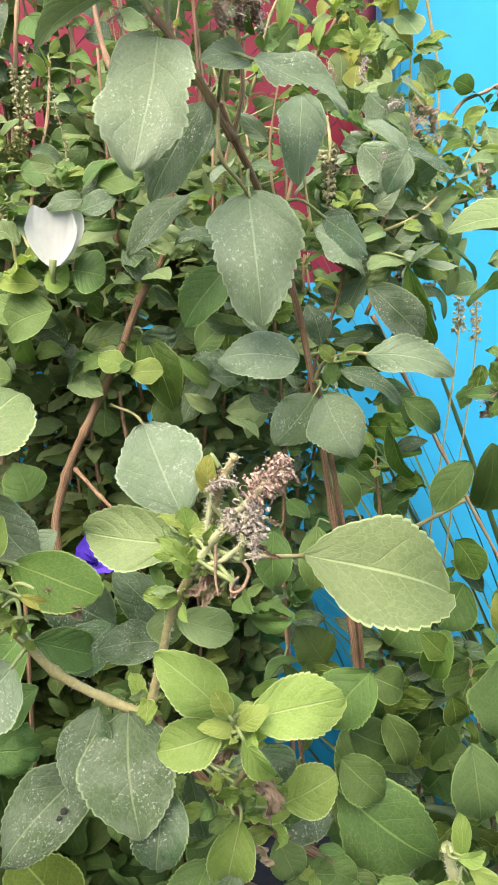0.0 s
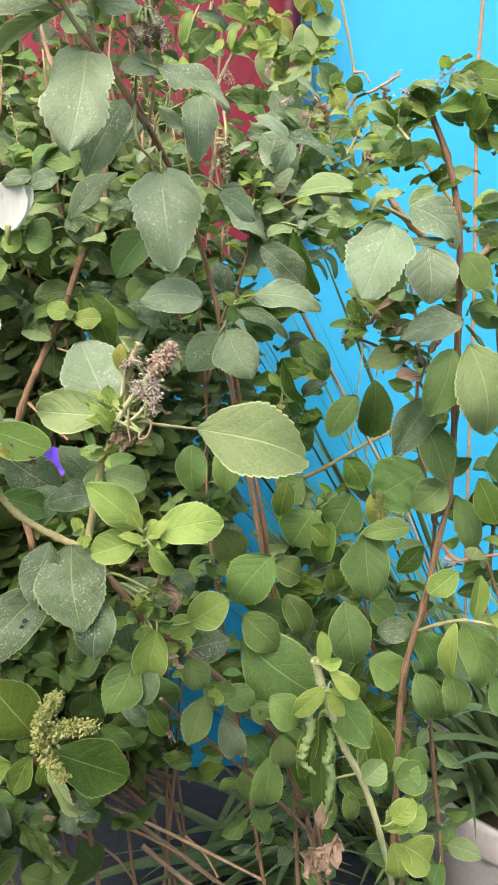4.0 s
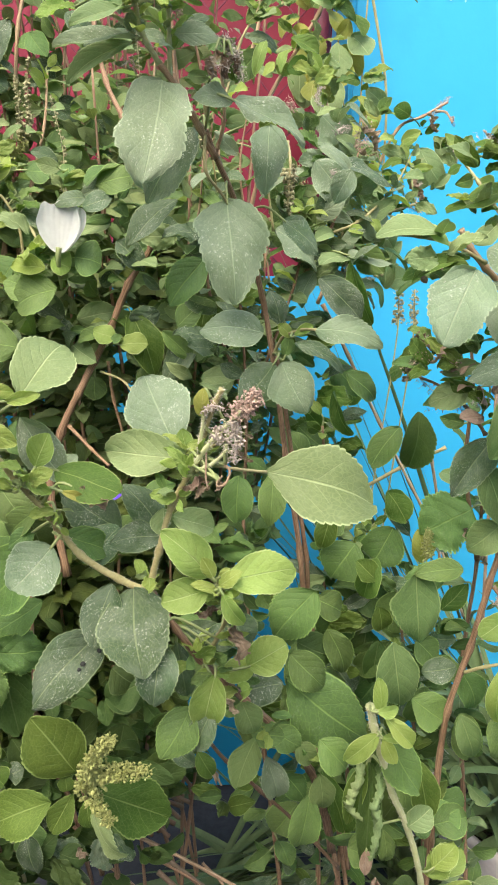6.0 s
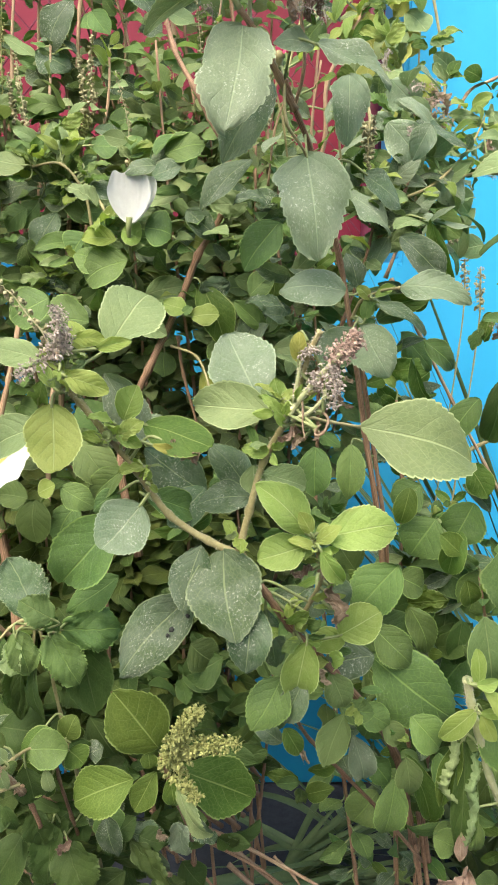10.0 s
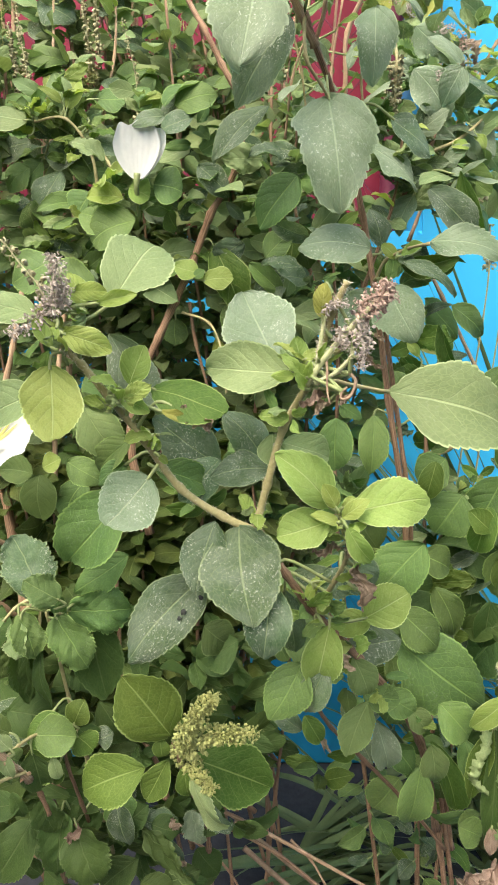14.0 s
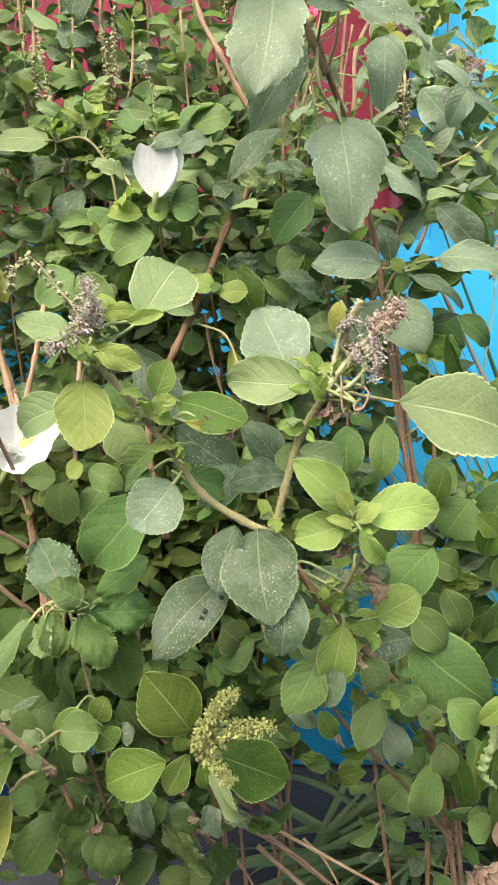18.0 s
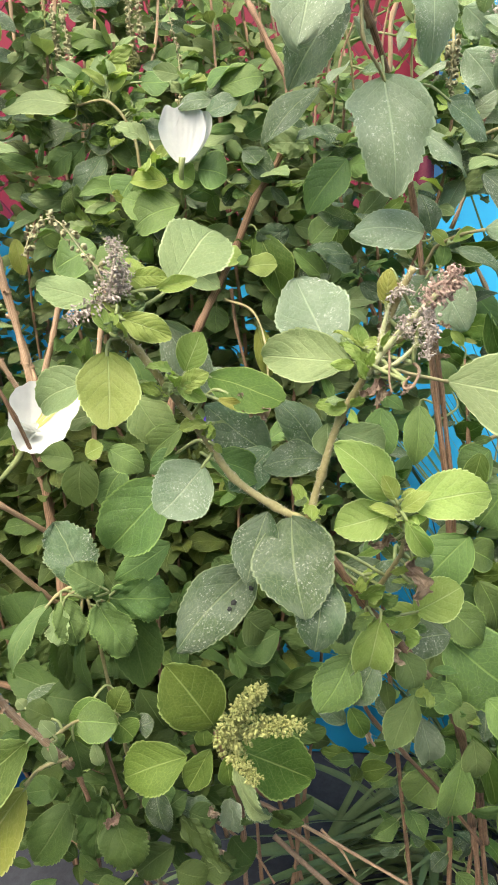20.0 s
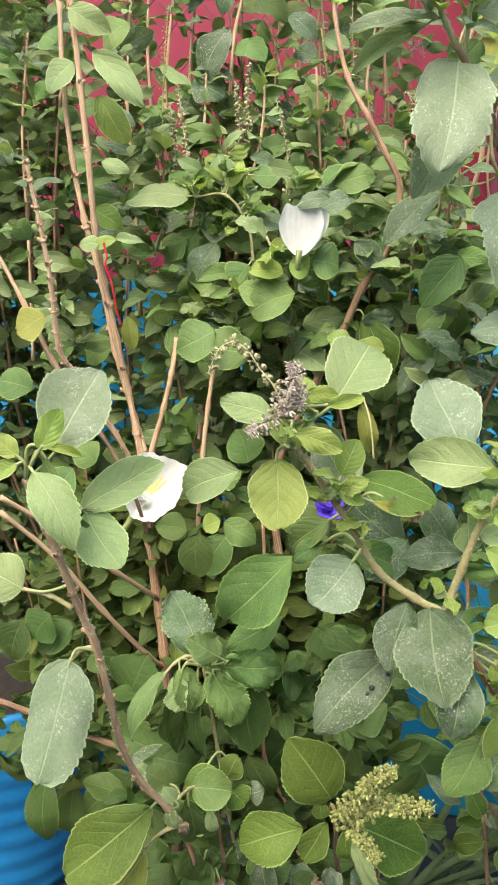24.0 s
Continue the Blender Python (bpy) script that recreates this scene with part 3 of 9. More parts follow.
def sprig(b, gap, size, kinds, seed, first=0.1):
    """Crossed pairs of small frilled leaves and a few dry calyces along a twig that stands already."""
    rnd = random.Random(seed)
    path = PATHS[b.name]
    run, turn, due = 0.0, rnd.uniform(0, 3), 0.0
    total = sum((path[i + 1] - path[i]).length for i in range(len(path) - 1))
    due = first * total
    for i in range(len(path) - 1):
        step = path[i + 1] - path[i]
        while due < run + step.length:
            p = path[i] + step * ((due - run) / step.length)
            axis = step.normalized()
            u = Matrix.Rotation(turn, 3, axis) @ axis.orthogonal().normalized()
            for side in (1, -1):
                if rnd.random() < 0.15:
                    continue
                out = (u * side + axis * rnd.uniform(0.2, 0.9) + Vector((0, -0.3, 0))).normalized()
                n = size * rnd.uniform(0.6, 1.25)
                base = p + out * n * 0.15
                leaf(b, rnd.choice(kinds), base, base + out * n, n * rnd.uniform(0.45, 0.68), rnd.uniform(-35, 35), rnd.choice("opp"), 0.02)
            due += gap * rnd.uniform(0.7, 1.3)
            turn += 1.57 + rnd.uniform(-0.4, 0.4)
        run += step.length


def foliage(parent, name, mat, items, label=""):
    """Many leaves in one mesh: items are (base, tip, width, roll, shape, seed)."""
    vs, fs, uvs = [], [], []
    cache = {}
    for base, tip, width, roll, shape, variant in items:
        if (shape, variant) not in cache:
            v, f, uv = blade(shape, 400 + variant, 11, 5)
            cache[shape, variant] = (np.array(v), f, uv)
        v, f, uv = cache[shape, variant]
        m = np.array(leaf_frame(base, tip, width, roll))
        k = COUNT[0]
        vs.append(v @ m[:3, :3].T + m[:3, 3])
        fs.extend([tuple(i + k for i in q) for q in f])
        uvs.extend(uv)
        COUNT[0] += len(v)
    COUNT[0] = 0
    me = mesh_of(name, np.concatenate(vs).tolist(), fs, mat, True, uvs)
    return tagged(part(name, me, parent, label), kind="stuff")


COUNT = [0]


def box(name, lo, hi, mat, parent=None, bev=0.004):
    bm = bmesh.new()
    bmesh.ops.create_cube(bm, size=1.0)
    for v in bm.verts:
        v.co = Vector([(a + b) / 2 + c * (b - a) for a, b, c in zip(lo, hi, v.co)])
    if bev:
        bmesh.ops.bevel(bm, geom=bm.edges[:], offset=bev, segments=2, affect="EDGES")
    me = bpy.data.meshes.new(name)
    bm.to_mesh(me)
    bm.free()
    me.materials.append(mat)
    return part(name, me, parent) if parent else new(name, me)


def lathe(name, profile, mat, parent, at, sides=48):
    """A turned body from (radius, height) pairs."""
    verts, faces, n = [], [], len(profile)
    for r, h in profile:
        for k in range(sides):
            a = 2 * math.pi * k / sides
            verts.append((at[0] + r * math.cos(a), at[1] + r * math.sin(a), at[2] + h))
    for i in range(n - 1):
        for k in range(sides):
            a, b = i * sides + k, i * sides + (k + 1) % sides
            faces.append((a, b, b + sides, a + sides))
    return part(name, mesh_of(name, verts, faces, mat), parent)


# ---- setting ----
WALL_Y, EDGE_X = 1.02, 0.19
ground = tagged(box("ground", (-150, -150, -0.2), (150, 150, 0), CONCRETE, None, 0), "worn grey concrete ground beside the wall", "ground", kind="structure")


def unseen_wall(name, lo, hi):
    """A plain wall out of view, added to cut low skylight and bounce some back."""
    return tagged(box(name, lo, hi, PLASTER, None, 0.01), "plain grey plaster wall, unseen, added to block low sky", "wall", kind="structure")


unseen_wall("wall_2", (-3.4, -3.6, 0), (3.4, -3.4, 2.1))
unseen_wall("wall_3", (-3.4, -3.4, 0), (-3.2, 1.0, 2.3))
unseen_wall("wall_4", (3.2, -3.4, 0), (3.4, 1.0, 2.3))


def blue_wall():
    """One plastered wall: full height beside the corner, a low parapet under the fence."""
    out = [(3.2, 0), (3.2, 2.3), (EDGE_X, 2.3), (EDGE_X, 0.84), (-3.2, 0.84), (-3.2, 0)]
    n = len(out)
    verts = [(x, WALL_Y, z) for x, z in out] + [(x, WALL_Y + 0.2, z) for x, z in out]
    faces = [tuple(range(n))[::-1], tuple(range(n, 2 * n))] + [(k, (k + 1) % n, n + (k + 1) % n, n + k) for k in range(n)]
    bm = bmesh.new()
    vs = [bm.verts.new(v) for v in verts]
    for q in faces:
        bm.faces.new([vs[k] for k in q])
    bmesh.ops.recalc_face_normals(bm, faces=bm.faces[:])
    bmesh.ops.bevel(bm, geom=[e for e in bm.edges], offset=0.006, segments=2, affect="EDGES")
    me = bpy.data.meshes.new("wall_1")
    bm.to_mesh(me)
    bm.free()
    me.materials.append(BLUE)
    return new("wall_1", me)


wall_pillar = tagged(blue_wall(), "sky blue painted plaster wall with small chips", "wall", kind="structure")
for i in range(14):
    r = random.Random(70 + i // 2)
    r.random() if i % 2 else 0
    cx, cz, s = (0.335 + r.uniform(-0.06, 0.06), 1.275 + r.uniform(-0.05, 0.05), r.choice((0.0012, 0.0018, 0.0026, 0.004)))
    n = 9
    ring = [(cx + s * r.uniform(0.5, 1) * math.cos(6.283 * k / n), WALL_Y - 0.0012, cz + 1.4 * s * r.uniform(0.5, 1) * math.sin(6.283 * k / n)) for k in range(n)]
    part("paint_chip", mesh_of("paint_chip", ring + [(cx, WALL_Y - 0.0014, cz)], [((k + 1) % n, k, n) for k in range(n)], CHIP, False), wall_pillar)
fence = thing("chain_link_fence", (-1.4, 1.10, 0.84), "red painted chain link fence in front of red sheet", "fence")
fence_sheet = box("backing_sheet", (-3.0, 1.135, 0.84), (EDGE_X - 0.01, 1.145, 2.25), RED, fence, 0)
post = lathe("fence_post", [(0.013, 0), (0.013, 1.4), (0.010, 1.41), (0.0, 1.41)], REDWIRE, fence, (EDGE_X - 0.03, 1.105, 0.84), 12)


def fence_wires():
    """Zigzag wires, each hooked into the next, that make upright diamonds."""
    cell, rise = 0.064, 0.038
    for j in range(24):
        x0 = EDGE_X - 0.05 - j * cell / 2
        for half in (1, -1):
            pts = []
            for i in range(39):
                x = x0 + (cell * 0.27 if (i + j) % 2 else -cell * 0.27) * half
                pts.append(Vector((x, 1.112 + 0.002 * (1 if i % 2 else -1), 0.842 + i * rise)))
            if half == 1:
                v, f = tube(pts, 0.0016, 0.0016, 6)
                part("wire", mesh_of("wire", v, f, REDWIRE), fence)


fence_wires()


# ---- more builders ----
def banner(parent, base, tip, width, roll, cup, mat, name):
    """A broad, cupped, notched petal with pleats running from its base."""
    m = leaf_frame(base, tip, width, roll)
    verts, faces, n, k = [], [], 15, 15
    for i in range(n):
        u = i / (n - 1)
        w = max(0.14, max(0.0, 1 - abs(2 * (u - 0.60)) ** 2.0) ** 0.55) if u < 0.6 else 1.0
        for j in range(k):
            t = 2 * j / (k - 1) - 1
            end = 1 - 0.46 * abs(t) ** 2.6 - 0.05 * math.exp(-(t * 7) ** 2)
            x = 0.5 * w * t * (1 if u < 0.8 else 1 - 0.5 * (u - 0.8))
            z = cup * (abs(2 * x) ** 1.8) + 0.10 * math.sin(math.pi * u) + 0.012 * math.sin(16 * t) * u
            z += 0.03 * math.sin(5 * t + 6 * u) * u
            verts.append(m @ Vector((x, u * end, z)))
    for i in range(n - 1):
        for j in range(k - 1):
            a = i * k + j
            faces.append((a, a + 1, a + k + 1, a + k))
    return part(name, mesh_of(name, verts, faces, mat), parent)


def pea_flower(base, tip, width, roll, cup, stalk, label, mat=None):
    """A small open flower with a banner, two wings and a keel."""
    base, tip = Vector(base), Vector(tip)
    fl = thing("butterfly_pea_flower", base, label, "flower", "butterfly pea flowers")
    y = (tip - base)
    n = y.length
    front = Vector((0.0, -0.6, 0.2)).normalized()
    banner(fl, base, tip, width, roll, cup, mat or PETAL, "banner_petal")
    for side in (-1, 1):
        banner(fl, base.lerp(tip, 0.10) + front * n * 0.05, base.lerp(tip, 0.45) + front * n * 0.13 + Vector((side * n * 0.07, 0, 0)), width * 0.18, roll + 40 * side, 0.3, mat or PETAL, "wing_petal")
    banner(fl, base.lerp(tip, 0.08) + front * n * 0.06, base.lerp(tip, 0.52) + front * n * 0.12, width * 0.16, roll, 0.6, HEART if mat is None else mat, "keel_petal")
    path = smooth_path([Vector(stalk), base.lerp(Vector(stalk), 0.45) + Vector((0, 0, -0.002)), base - y * 0.14, base + y * 0.10], 6)
    v, f = tube(path, 0.0011, 0.0036, 8)
    part("calyx", mesh_of("calyx", v, f, GREENSTEM), fl, "green calyx and stalk")
    return fl


def trumpet_flower(centre, wide, high, turn, throat, depth, stalk, label, mat=None, heart=True, aim=(0.12, -0.93, 0.36), fan=0.0):
    """A pleated, flaring banner petal round a throat, with small wings, keel and a green calyx."""
    c = Vector(centre)
    fl = thing("butterfly_pea_flower", c, label, "flower", "butterfly pea flowers")
    n = Vector(aim).normalized()
    u = Vector((1, 0, 0)) - n.x * n
    u.normalize()
    u = Matrix.Rotation(turn, 3, n) @ u
    w = n.cross(u)

    def spot(r, a, lift=0.0):
        rim = r * (1 + 0.06 * math.sin(3 * a + 1) + 0.02 * math.sin(17 * a) * r + 0.025 * math.sin(8 * a) + 0.30 * math.exp(-((a - 0.45) / 0.32) ** 2))
        rim *= 1 - fan * max(0.0, -math.sin(a)) ** 0.6
        x = wide * (rim * math.cos(a) + (1 - r) * throat[0])
        y = high * (rim * math.sin(a) + (1 - r) * throat[1])
        z = depth * (r ** 1.3 - 1) + 0.03 * wide * math.sin(13 * a + math.sin(3 * a)) * r * r * (1.3 - r) + 0.05 * wide * math.sin(5 * a + 2) * r * r
        return c + u * x + w * y + n * (z + lift)

    rings, sides = 12, 64
    verts = [spot(i / rings, -math.pi + 2 * math.pi * k / sides) for i in range(1, rings + 1) for k in range(sides)]
    faces = []
    for i in range(rings - 1):
        for k in range(sides):
            a, b = i * sides + k, i * sides + (k + 1) % sides
            faces.append((a, b, b + sides, a + sides))
    faces.append(tuple(range(sides))[::-1])
    part("banner_petal", mesh_of("banner_petal", verts, faces, mat or PETAL), fl)
    root = spot(0.05, 0)
    if heart:
        for j, a0 in enumerate((0.55, 0.8, 1.05)):
            vs = []
            for i in range(9):
                r = 0.12 + 0.06 * i * (1.0, 1.15, 0.8)[j]
                h = 0.17 * (1 - i / 8.5)
                vs += [spot(r, a0 - h, 0.0006), spot(r, a0, 0.0009), spot(r, a0 + h, 0.0006)]
            fs = [(3 * i + e, 3 * i + e + 1, 3 * i + e + 4, 3 * i + e + 3) for i in range(8) for e in (0, 1)]
            part("petal_vein", mesh_of("petal_vein", vs, fs, HEART), fl, "yellow streak in the throat")
    for side in (-1, 1):
        tip = root + u * wide * 0.30 * side + w * high * 0.20 + n * depth * 0.7
        banner(fl, root, tip, wide * 0.42, 25 * side, 0.6, mat or PETAL, "wing_petal")
    banner(fl, root + n * 0.001, root + u * wide * 0.42 + n * depth * 0.8 - w * high * 0.05, wide * 0.2, 0, 0.9, mat or PETAL, "keel_petal")
    low = root - n * depth * 0.3
    down = (Vector(stalk) - low)
    path = smooth_path([Vector(stalk), low + down * 0.55 + Vector((0.002, 0, 0)), low + down * 0.2, low], 6)
    v, f = tube(path, 0.0016, 0.0034, 8)
    part("calyx", mesh_of("calyx", v, f, PETIOLE), fl, "green calyx and stalk")
    return fl


def cupped_flower(base, wide, high, stalk, label):
    """A half-open flower from its side: a pleated banner petal cupped round a narrow wing, on a green calyx."""
    base = Vector(base)
    fl = thing("butterfly_pea_flower", base, label, "flower", "butterfly pea flowers")
    for name, share, lean, back, span in (("banner_petal", 1.0, 0.05, 0.0, 1.0), ("wing_petal", 0.96, 0.30, 0.006, 0.80)):
        verts, faces, n, k = [], [], 18, 33
        for i in range(n):
            u = i / (n - 1)
            w = (0.10 + 0.90 * math.sin(math.pi / 2 * min(1, u * 1.25)) ** 0.72) * (1 - 0.12 * max(0, u - 0.8) * 5)
            for j in range(k):
                t = 2 * j / (k - 1) - 1
                a = 1.25 * t
                end = 1 - 0.20 * abs(t) ** 2.2 + 0.025 * math.sin(9 * t + 1) - 0.07 * math.exp(-((t - 0.25) * 6) ** 2)
                x = 0.5 * wide * span * w * math.sin(a) / math.sin(1.25) + lean * wide * u
                y = 0.30 * wide * w * (1 - math.cos(a)) * (-1 if name == "wing_petal" else -0.7) + back
                y += 0.0003 * math.sin(26 * t + 2 * math.sin(4 * t)) * u - 0.004 * u * u
                verts.append(base + Vector((x, y, high * share * u * end + 0.0012 * math.sin(6 * t) * u)))
        for i in range(n - 1):
            for j in range(k - 1):
                q = i * k + j
                faces.append((q, q + 1, q + k + 1, q + k))
        part(name, mesh_of(name, verts, faces, PETAL), fl)
    v, f = tube(smooth_path([Vector(stalk), base - Vector((0.001, -0.002, 0.006)), base + Vector((0, 0, 0.004))], 6), 0.0010, 0.0022, 8)
    part("calyx", mesh_of("calyx", v, f, PETIOLE), fl, "green calyx and stalk")
    return fl


def strap(parent, base, way, length, width, sag, seed):
    """One long, channelled, arching strap leaf."""
    r = random.Random(seed)
    p, d = Vector(base), Vector(way).normalized()
    side = d.cross(Vector((0, 0, 1)))
    side = side.normalized() if side.length > 0.1 else Vector((1, 0, 0))
    side = (Matrix.Rotation(r.uniform(-0.7, 0.7), 3, d) @ side)
    verts, faces, n = [], [], 18
    for i in range(n):
        u = i / (n - 1)
        w = width * (0.55 + 0.45 * math.sin(math.pi * min(1, u * 1.2))) * (1 - u ** 4) + 0.0004
        nrm = side.cross(d)
        for t in (-1, -0.5, 0, 0.5, 1):
            verts.append(p + side * w * 0.5 * t + nrm * w * 0.16 * t * t)
        p = p + d * length / n
        d = (d + Vector((0, 0, -sag / n)) + Vector((r.gauss(0, 0.01), r.gauss(0, 0.01), 0))).normalized()
        side = (side - side.dot(d) * d).normalized()
    for i in range(n - 1):
        for k in range(4):
            a = i * 5 + k
            faces.append((a, a + 1, a + 6, a + 5))
    return part("strap_leaf", mesh_of("strap_leaf", verts, faces, BLADE), parent)


def clump(plant, at, count, length, width, seed, aim=(0, 0, 1), spread=0.8, sag=1.0):
    r = random.Random(seed)
    for i in range(count):
        a, e = r.uniform(0, 2 * math.pi), r.uniform(0.1, spread)
        way = Vector(aim) + Vector((math.cos(a) * e, math.sin(a) * e, 0))
        strap(plant, Vector(at) + Vector((r.gauss(0, 0.016), r.gauss(0, 0.016), 0)), way, length * r.uniform(0.6, 1.15), width * r.uniform(0.7, 1.2), sag * r.uniform(0.5, 1.9), seed * 100 + i)


def pot(name, at, radius, height, mat, label, ribs=0):
    p = thing(name, at, label, "plant pot", "pots on the ground")
    prof = [(radius * 0.70, 0.0), (radius * 0.73, 0.012)]
    rows = 26
    for i in range(rows + 1):
        u = i / rows
        r = radius * (0.73 + 0.21 * u)
        if ribs:
            r += 0.0035 * (0.5 + 0.5 * math.cos(u * ribs * 2 * math.pi))
        prof.append((r, 0.012 + (height * 0.80 - 0.012) * u))
    prof += [(radius * 0.985, height * 0.81), (radius, height * 0.84), (radius * 1.01, height * 0.97), (radius, height), (radius * 0.95, height * 0.995), (radius * 0.91, height * 0.86)]
    lathe("pot_body", prof, mat, p, at)
    lathe("soil", [(radius * 0.915, height * 0.86), (radius * 0.6, height * 0.885), (radius * 0.25, height * 0.875), (0.0005, height * 0.88)], SOIL, p, at)
    return p


def tuft(parent, at, size, count, kinds, seed):
    """A crowd of small young leaves round a shoot's tip or a node."""
    r = random.Random(seed)
    at = Vector(at)
    for i in range(count):
        a = 2.4 * i + r.uniform(-0.4, 0.4)
        out = Vector((math.cos(a), -0.45 + 0.7 * math.sin(a), r.uniform(-0.4, 0.9))).normalized()
        n = size * r.uniform(0.55, 1.4)
        base = at + out * n * r.uniform(0.05, 0.25) + Vector((0, 0, r.uniform(-0.6, 0.6) * size))
        leaf(parent, r.choice(kinds), base, base + out * n, n * r.uniform(0.42, 0.62), r.uniform(-60, 60), r.choice("opp") if kinds[0] in "BP" else r.choice("orpor"), 0.02)


# ---- plants ----

plant = thing("basil_plant", (.06,.47,.27), "tall holy basil bush with dusty green leaves, rooted in a pot", "plant", "basil plants by the wall")
# main stem
b = branch(plant, "w", 0.0019, 0.0014, [(0.141, 0.5, 0.203), (0.105, 0.46, 0.387), (0.074, 0.435, 0.561), (0.066, 0.42, 0.616), (0.052, 0.41, 0.689), (0.042, 0.405, 0.743), (0.037, 0.4, 0.761)])
b = branch(plant, "w", 0.0025, 0.0016, [(0.141, 0.51, 0.135), (0.128, 0.49, 0.225), (0.113, 0.47, 0.311), (0.1, 0.46, 0.37), (0.083, 0.45, 0.459), (0.069, 0.43, 0.563), (0.061, 0.415, 0.618), (0.047, 0.405, 0.69), (0.037, 0.4, 0.748), (0.026, 0.39, 0.799), (0.009, 0.36, 0.846), (-0.013, 0.325, 0.885)])
leaf(b, "G", (-0.034, 0.3, 0.902), (-0.043, 0.28, 0.852), 0.0378, 8, "d")
leaf(b, "D", (-0.019, 0.345, 0.891), (-0.048, 0.35, 0.851), 0.0285, 0, "o")
leaf(b, "G", (0.001, 0.31, 0.896), (-0.019, 0.305, 0.898), 0.0163, 0, "o")
leaf(b, "G", (0.001, 0.305, 0.896), (0.039, 0.3, 0.878), 0.0211, -14, "d")
leaf(b, "G", (0, 0.335, 0.852), (0.006, 0.313, 0.797), 0.0384, 0, "d")
leaf(b, "D", (0.033, 0.345, 0.843), (0.056, 0.35, 0.826), 0.0240, -15)
leaf(b, "D", (-0.029, 0.375, 0.856), (-0.06, 0.37, 0.828), 0.0222, 20)
leaf(b, "G", (0.023, 0.337, 0.779), (-0.014, 0.335, 0.78), 0.0258)
leaf(b, "G", (0.053, 0.335, 0.781), (0.093, 0.33, 0.775), 0.0202)
leaf(b, "D", (0.044, 0.36, 0.772), (0.08, 0.37, 0.757), 0.0161, -20)
leaf(b, "D", (0.06, 0.375, 0.812), (0.09, 0.38, 0.787), 0.0238)
leaf(b, "D", (0.034, 0.38, 0.758), (0.013, 0.37, 0.734), 0.0257)
leaf(b, "G", (0.037, 0.365, 0.76), (0.054, 0.36, 0.729), 0.0304)
leaf(b, "M", (-0.012, 0.39, 0.822), (-0.035, 0.385, 0.795), 0.0250)
leaf(b, "D", (0.039, 0.4, 0.782), (0.032, 0.4, 0.805), 0.0149)
leaf(b, "O", (0.084, 0.4, 0.826), (0.102, 0.41, 0.782), 0.0141, 50)
leaf(b, "G", (0.078, 0.385, 0.88), (0.057, 0.375, 0.891), 0.0149, 10)
leaf(b, "G", (0.082, 0.4, 0.882), (0.071, 0.4, 0.862), 0.0167)
leaf(b, "G", (0.023, 0.34, 0.893), (0.021, 0.326, 0.856), 0.0201, 0, "d")
leaf(b, "O", (0.081, 0.42, 0.737), (0.092, 0.42, 0.703), 0.0108, 60)
leaf(b, "M", (0.014, 0.4, 0.679), (0.014, 0.4, 0.645), 0.0228)
leaf(b, "M", (0.039, 0.41, 0.679), (0.037, 0.4, 0.643), 0.0204)
leaf(b, "O", (0.085, 0.43, 0.644), (0.079, 0.43, 0.617), 0.0169)
leaf(b, "M", (0.064, 0.43, 0.684), (0.05, 0.43, 0.705), 0.0212)
leaf(b, "M", (0.095, 0.45, 0.747), (0.123, 0.46, 0.727), 0.0219)
leaf(b, "O", (0.033, 0.34, 0.938), (0.049, 0.34, 0.931), 0.0109)
leaf(b, "B", (0.013, 0.33, 0.915), (0.018, 0.33, 0.934), 0.0071)
b = branch(plant, "g", 0.001, 0.0007, [(-0.013, 0.325, 0.885), (-0.012, 0.32, 0.864), (-0.004, 0.33, 0.855), (0, 0.335, 0.85)])
b = branch(plant, "g", 0.0011, 0.0008, [(0.035, 0.395, 0.763), (0.039, 0.385, 0.774), (0.049, 0.37, 0.78), (0.055, 0.345, 0.781)])
leaf(b, "B", (0.044, 0.38, 0.775), (0.036, 0.38, 0.783), 0.0081)
leaf(b, "B", (0.045, 0.37, 0.776), (0.057, 0.37, 0.783), 0.0068)
leaf(b, "M", (0.041, 0.38, 0.763), (0.043, 0.38, 0.777), 0.0091)
# top shoot: side twigs and heads
b = branch(plant, "t", 0.002, 0.0015, [(-0.007, 0.335, 0.874), (-0.016, 0.322, 0.886), (-0.026, 0.31, 0.9), (-0.036, 0.3, 0.91)])
b = branch(plant, "c", 0.0014, 0.0008, [(-0.036, 0.3, 0.91), (-0.044, 0.292, 0.921), (-0.047, 0.285, 0.932), (-0.054, 0.28, 0.944), (-0.061, 0.276, 0.955), (-0.063, 0.272, 0.964), (-0.064, 0.27, 0.972)], hairs=120)
sprig(b, 0.0075, 0.0125, "BPBG", 601, 0.2)
leaf(b, "B", (-0.073, 0.27, 0.959), (-0.099, 0.262, 0.968), 0.0090, 15, "p")
leaf(b, "B", (-0.057, 0.268, 0.961), (-0.037, 0.262, 0.966), 0.0066, -10, "p")
leaf(b, "M", (-0.066, 0.28, 0.956), (-0.089, 0.285, 0.964), 0.0080, 10)
leaf(b, "G", (-0.058, 0.29, 0.97), (-0.047, 0.29, 0.965), 0.0082)
leaf(b, "B", (-0.064, 0.268, 0.965), (-0.073, 0.26, 0.965), 0.0048, 10, "p")
leaf(b, "B", (-0.062, 0.268, 0.965), (-0.054, 0.262, 0.97), 0.0042)
leaf(b, "P", (-0.064, 0.272, 0.957), (-0.068, 0.266, 0.946), 0.0048)
leaf(b, "B", (-0.059, 0.272, 0.954), (-0.05, 0.266, 0.948), 0.0051, 10, "p")
